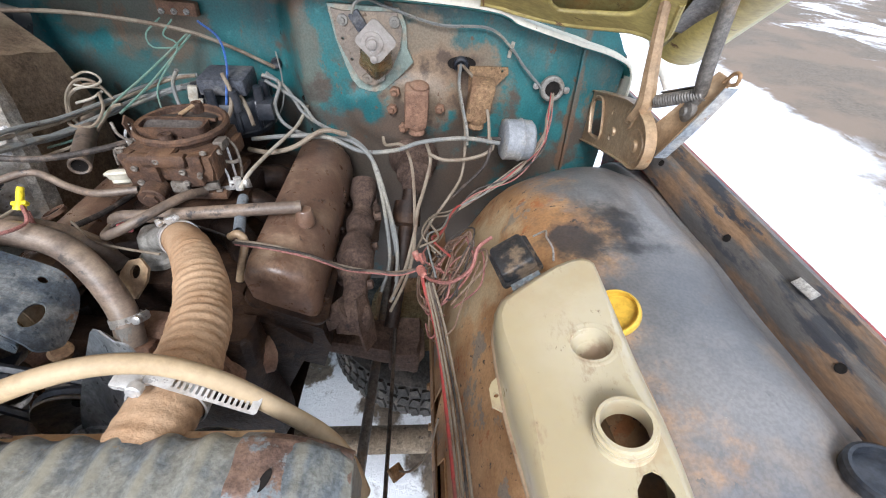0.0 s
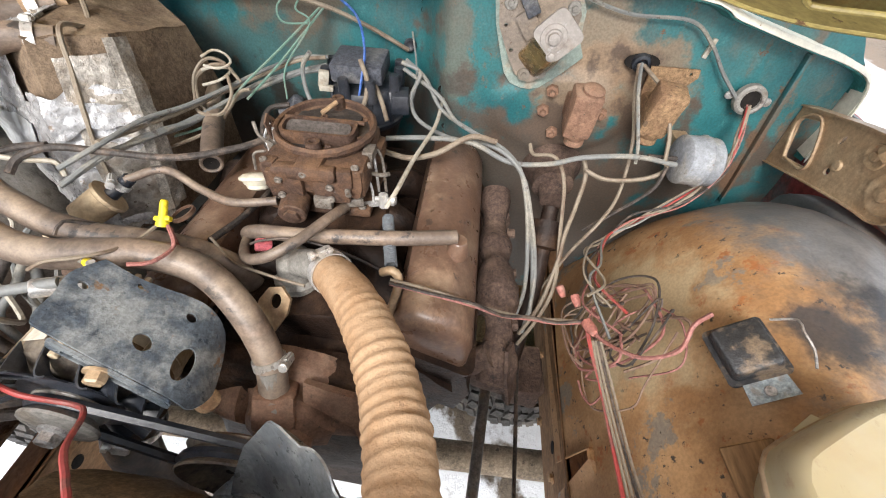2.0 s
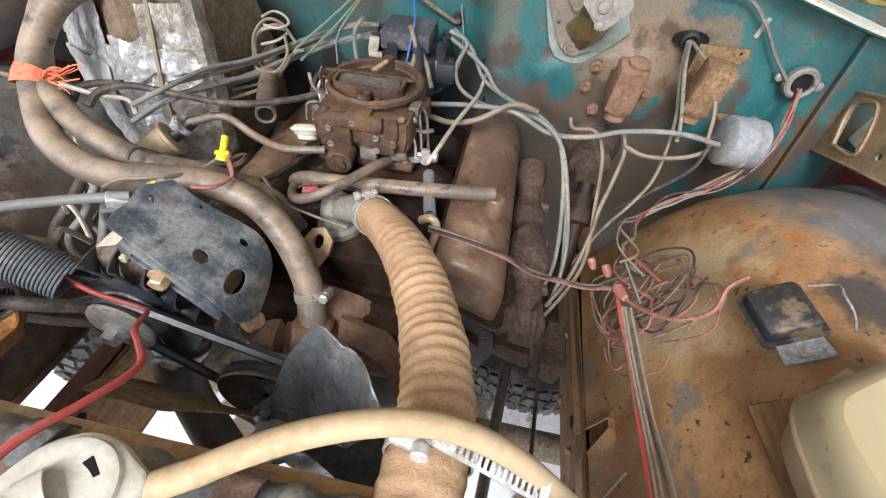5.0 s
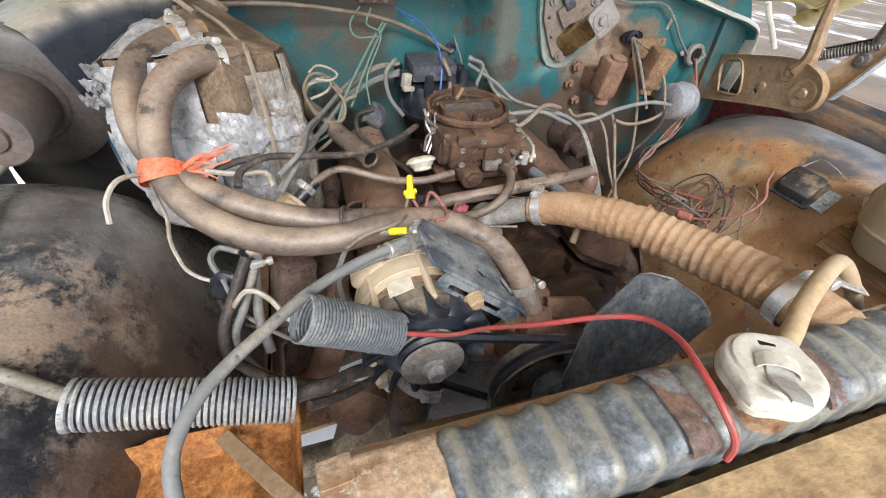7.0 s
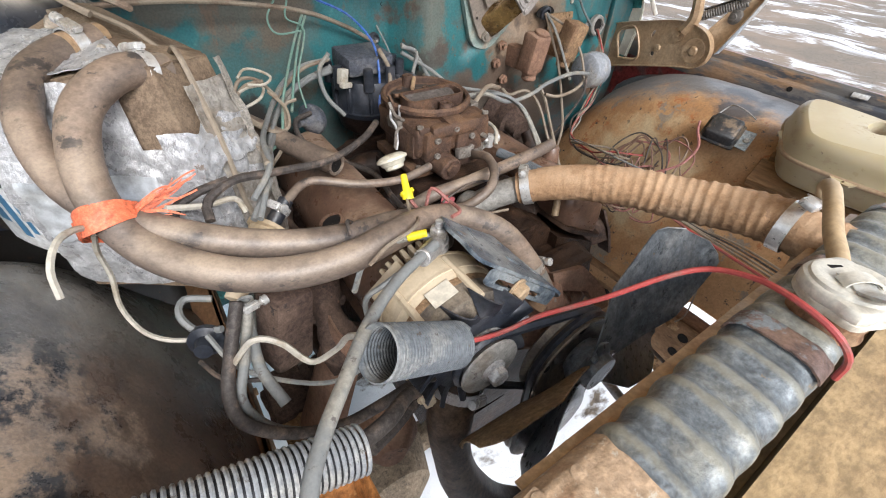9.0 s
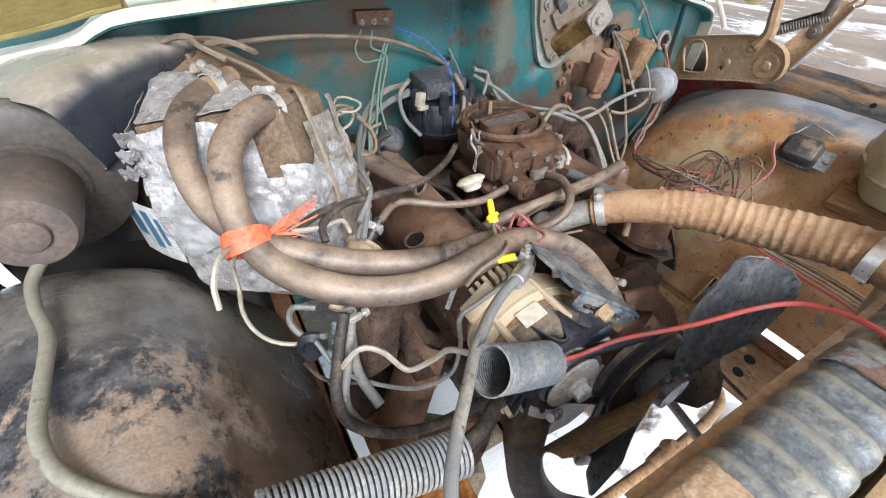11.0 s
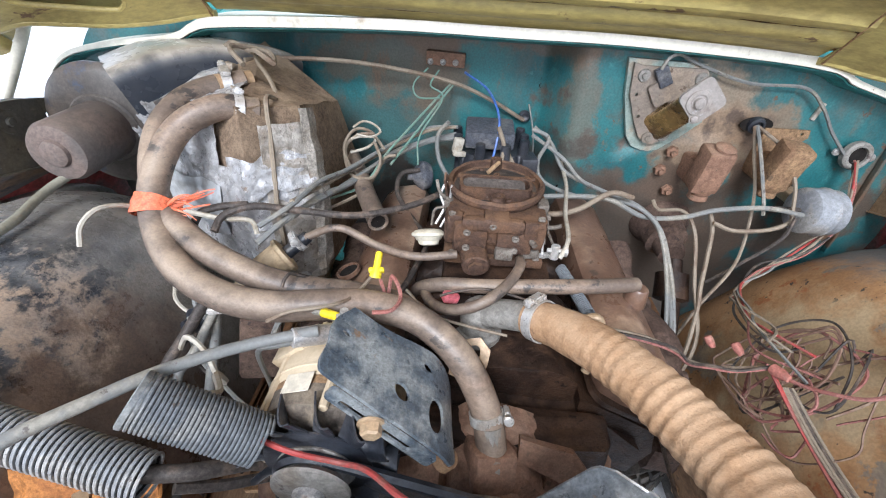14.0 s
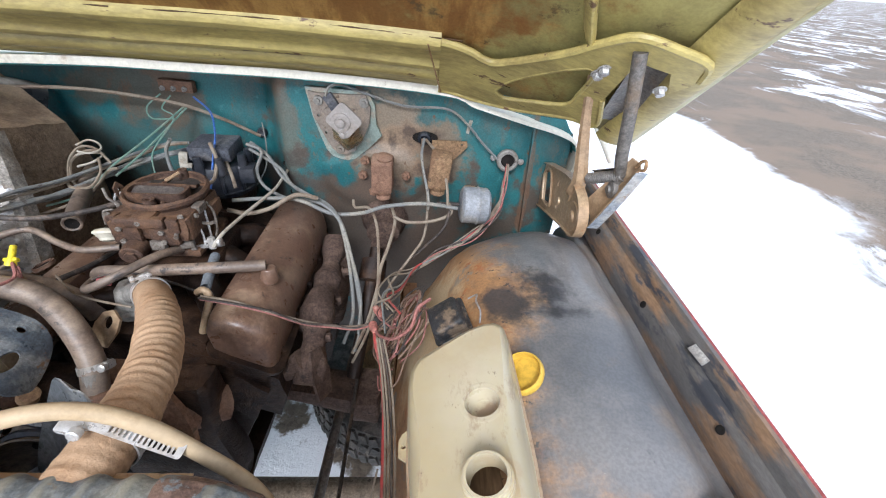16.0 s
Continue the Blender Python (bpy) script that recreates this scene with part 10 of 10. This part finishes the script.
cord("loose_wire", [(0.072, 0.532, 0.983), (0.087, 0.553, 1.000), (0.074, 0.578, 0.994), (0.059, 0.605, 0.952), (0.039, 0.580, 0.908), (0.037, 0.540, 0.904), (0.064, 0.523, 0.971), (0.066, 0.534, 0.962)], 0.0018, "wire_brown", "thin loose wire tangled on the inner fender", "wire", 5)
cord("loose_wire", [(0.054, 0.464, 0.942), (0.075, 0.459, 0.984), (0.101, 0.465, 1.026), (0.102, 0.493, 1.036), (0.070, 0.524, 0.972), (0.053, 0.520, 0.939), (0.034, 0.486, 0.899), (0.033, 0.507, 0.916)], 0.0022, "wire_brown", "thin loose wire tangled on the inner fender", "wire", 5)
cord("sender_wire", [(-0.271, 0.485, 1.050), (-0.215, 0.478, 1.046), (-0.165, 0.488, 1.020), (-0.120, 0.510, 0.975), (-0.075, 0.527, 0.952), (-0.035, 0.530, 0.945), (0.004, 0.522, 0.966)], .0021, "wire_pink", "wire crossing the valve cover to the fender tangle", "wire", 5)
cord("sender_wire", [(-0.271, 0.489, 1.054), (-0.215, 0.482, 1.050), (-0.165, 0.488, 1.024), (-0.120, 0.514, 0.979), (-0.075, 0.527, 0.956), (-0.035, 0.534, 0.949), (0.004, 0.522, 0.970)], .0021, "wire_tan", "wire crossing the valve cover to the fender tangle", "wire", 5)
cord("sender_wire", [(-0.271, 0.482, 1.056), (-0.215, 0.475, 1.052), (-0.165, 0.488, 1.026), (-0.120, 0.507, 0.981), (-0.075, 0.527, 0.958), (-0.035, 0.527, 0.951), (0.004, 0.522, 0.972)], .0021, "wire_dark", "wire crossing the valve cover to the fender tangle", "wire", 5)
cord("red_wire", [(0.000, 0.522, 0.968), (0.014, 0.492, 0.975), (0.030, 0.462, 0.995), (0.050, 0.442, 1.015), (0.075, 0.438, 1.045), (0.085, 0.456, 1.070), (0.105, 0.468, 1.080)], 0.0028, "wire_pink", "faded red wire looping to the black relay", "wire", 6)
cord("red_wire", [(0.004, 0.518, 0.962), (0.012, 0.485, 0.945), (0.024, 0.450, 0.925), (0.034, 0.380, 0.905), (0.040, 0.300, 0.895), (0.046, 0.200, 0.885), (0.050, 0.080, 0.870)], 0.003, "wire_red", "red wire running down the fender edge", "wire", 6)
cord("fender_wire", [(0.012, 0.500, 0.955), (0.026, 0.440, 0.925), (0.038, 0.360, 0.908), (0.045, 0.280, 0.900), (0.050, 0.180, 0.890), (0.054, 0.060, 0.875)], 0.002, "wire_tan", "dusty wire running down the fender edge", "wire", 6)
cord("fender_wire", [(0.016, 0.500, 0.955), (0.031, 0.440, 0.925), (0.043, 0.360, 0.908), (0.050, 0.280, 0.904), (0.055, 0.180, 0.894), (0.059, 0.060, 0.875)], 0.002, "wire_tan", "dusty wire running down the fender edge", "wire", 6)
cord("fender_wire", [(0.020, 0.500, 0.955), (0.036, 0.440, 0.925), (0.048, 0.360, 0.908), (0.055, 0.280, 0.908), (0.060, 0.180, 0.898), (0.064, 0.060, 0.875)], 0.002, "wire_dark", "dusty wire running down the fender edge", "wire", 6)
cord("fender_wire", [(0.024, 0.500, 0.955), (0.041, 0.440, 0.925), (0.053, 0.360, 0.908), (0.060, 0.280, 0.912), (0.065, 0.180, 0.902), (0.069, 0.060, 0.875)], 0.002, "wire_tan", "dusty wire running down the fender edge", "wire", 6)
cord("ground_lead", [(-0.582, 0.386, 1.118), (-0.640, 0.360, 1.120), (-0.690, 0.322, 1.127), (-0.730, 0.280, 1.131), (-0.757, 0.251, 1.132), (-0.778, 0.222, 1.130), (-0.790, 0.185, 1.115), (-0.775, 0.130, 1.070), (-0.745, 0.090, 1.000)], 0.0056, "wire_grey", "thick grey cable from the alternator stud", "cable", 12)
cord("alternator_wire", [(-0.566, 0.412, 1.106), (-0.600, 0.430, 1.100), (-0.640, 0.435, 1.085), (-0.660, 0.430, 1.050)], 0.0036, "wire_grey", "grey wire with yellow lug at the alternator stud", "wire", 6)
cord("charge_wire", [(-0.622, 0.304, 1.066), (-0.585, 0.295, 1.062), (-0.545, 0.298, 1.045), (-0.515, 0.285, 1.062), (-0.475, 0.245, 1.105), (-0.435, 0.218, 1.135), (-0.412, 0.197, 1.150), (-0.413, 0.165, 1.166), (-0.424, 0.135, 1.175), (-0.430, 0.104, 1.172), (-0.425, 0.087, 1.155), (-0.421, 0.084, 1.132)], 0.0027, "wire_red", "bright red wire from the steel coil over the radiator", "wire", 8)
cord("plug_lead", [(-0.468, 0.917, 1.128), (-0.522, 0.913, 1.118), (-0.580, 0.872, 1.105), (-0.618, 0.822, 1.098), (-0.653, 0.745, 1.091), (-0.673, 0.673, 1.105), (-0.688, 0.602, 1.114), (-0.724, 0.555, 1.096)], 0.0042, "wire_grey", "grey plug lead to the far cylinder bank", "wire", 8)
cord("plug_lead", [(-0.468, 0.920, 1.130), (-0.519, 0.915, 1.123), (-0.573, 0.873, 1.108), (-0.615, 0.818, 1.099), (-0.643, 0.744, 1.098), (-0.671, 0.670, 1.111), (-0.689, 0.598, 1.112)], 0.0042, "wire_grey", "grey plug lead to the far cylinder bank", "wire", 8)
cord("plug_lead", [(-0.469, 0.922, 1.135), (-0.525, 0.914, 1.121), (-0.579, 0.868, 1.114), (-0.615, 0.812, 1.104), (-0.649, 0.738, 1.100), (-0.667, 0.668, 1.108), (-0.688, 0.603, 1.117), (-0.718, 0.547, 1.100)], 0.004, "wire_grey", "grey plug lead to the far cylinder bank", "wire", 8)
cord("plug_lead", [(-0.471, 0.925, 1.147), (-0.522, 0.921, 1.139), (-0.573, 0.882, 1.125), (-0.614, 0.824, 1.118), (-0.650, 0.751, 1.115), (-0.673, 0.673, 1.123), (-0.685, 0.601, 1.137)], 0.0036, "wire_tan", "grey plug lead to the far cylinder bank", "wire", 8)
cord("plug_lead", [(-0.467, 0.928, 1.147), (-0.522, 0.926, 1.142), (-0.576, 0.884, 1.130), (-0.613, 0.821, 1.124), (-0.647, 0.745, 1.123), (-0.670, 0.675, 1.133), (-0.684, 0.599, 1.134), (-0.717, 0.559, 1.120)], 0.0038, "wire_grey", "grey plug lead to the far cylinder bank", "wire", 8)
cord("harness_loop", [(-0.600, 0.840, 1.125), (-0.625, 0.845, 1.155), (-0.652, 0.840, 1.160), (-0.668, 0.820, 1.140), (-0.660, 0.790, 1.115), (-0.640, 0.760, 1.105), (-0.610, 0.770, 1.100), (-0.600, 0.800, 1.120), (-0.615, 0.830, 1.140)], 0.003, "wire_tan", "tan wire looped round the harness", "wire", 6)
cord("harness_loop", [(-0.655, 0.835, 1.165), (-0.640, 0.850, 1.172), (-0.620, 0.850, 1.168), (-0.605, 0.835, 1.160), (-0.620, 0.820, 1.155), (-0.645, 0.820, 1.158)], 0.0022, "wire_white", "pale curled wire at the harness", "wire", 6)
cord("frame_cable", [(-0.050, 0.700, 0.740), (-0.052, 0.500, 0.700), (-0.056, 0.290, 0.660), (-0.060, 0.050, 0.620)], 0.004, "wire_dark", "thin dark cable beside the frame rail", "cable", 6)

plug = thing("headlight_plug", (0.115, 0.045, 0.99), "black plug block with wires on the fender's front", "plug")
bm = B()
box(bm, (0.118, 0.050, 1.002), (0.055, 0.028, 0.020), (8, -20, 12), 0.004)
part("block", bm, M["black_plastic"], plug)
bm = B()
plate(bm, [(-0.03, -0.02), (0.035, -0.014), (0.012, 0.018), (-0.02, 0.012)], [], 0.002, pose(0.128, 0.018, 1.000, 10, -18, 15))
part("tab", bm, M["grey_plate"], plug)
cord("headlight_wire", [(0.070, 0.135, 0.955), (0.088, 0.116, 0.982), (0.103, 0.096, 0.998), (0.112, 0.078, 1.004), (0.118, 0.060, 1.006)], 0.0022, "wire_tan", "tan wire to the black plug", "wire")
cord("headlight_wire", [(0.135, 0.048, 1.008), (0.165, 0.058, 1.022), (0.20, 0.062, 1.030), (0.235, 0.050, 1.030)], 0.0022, "wire_dark", "dark wire from the black plug", "wire")
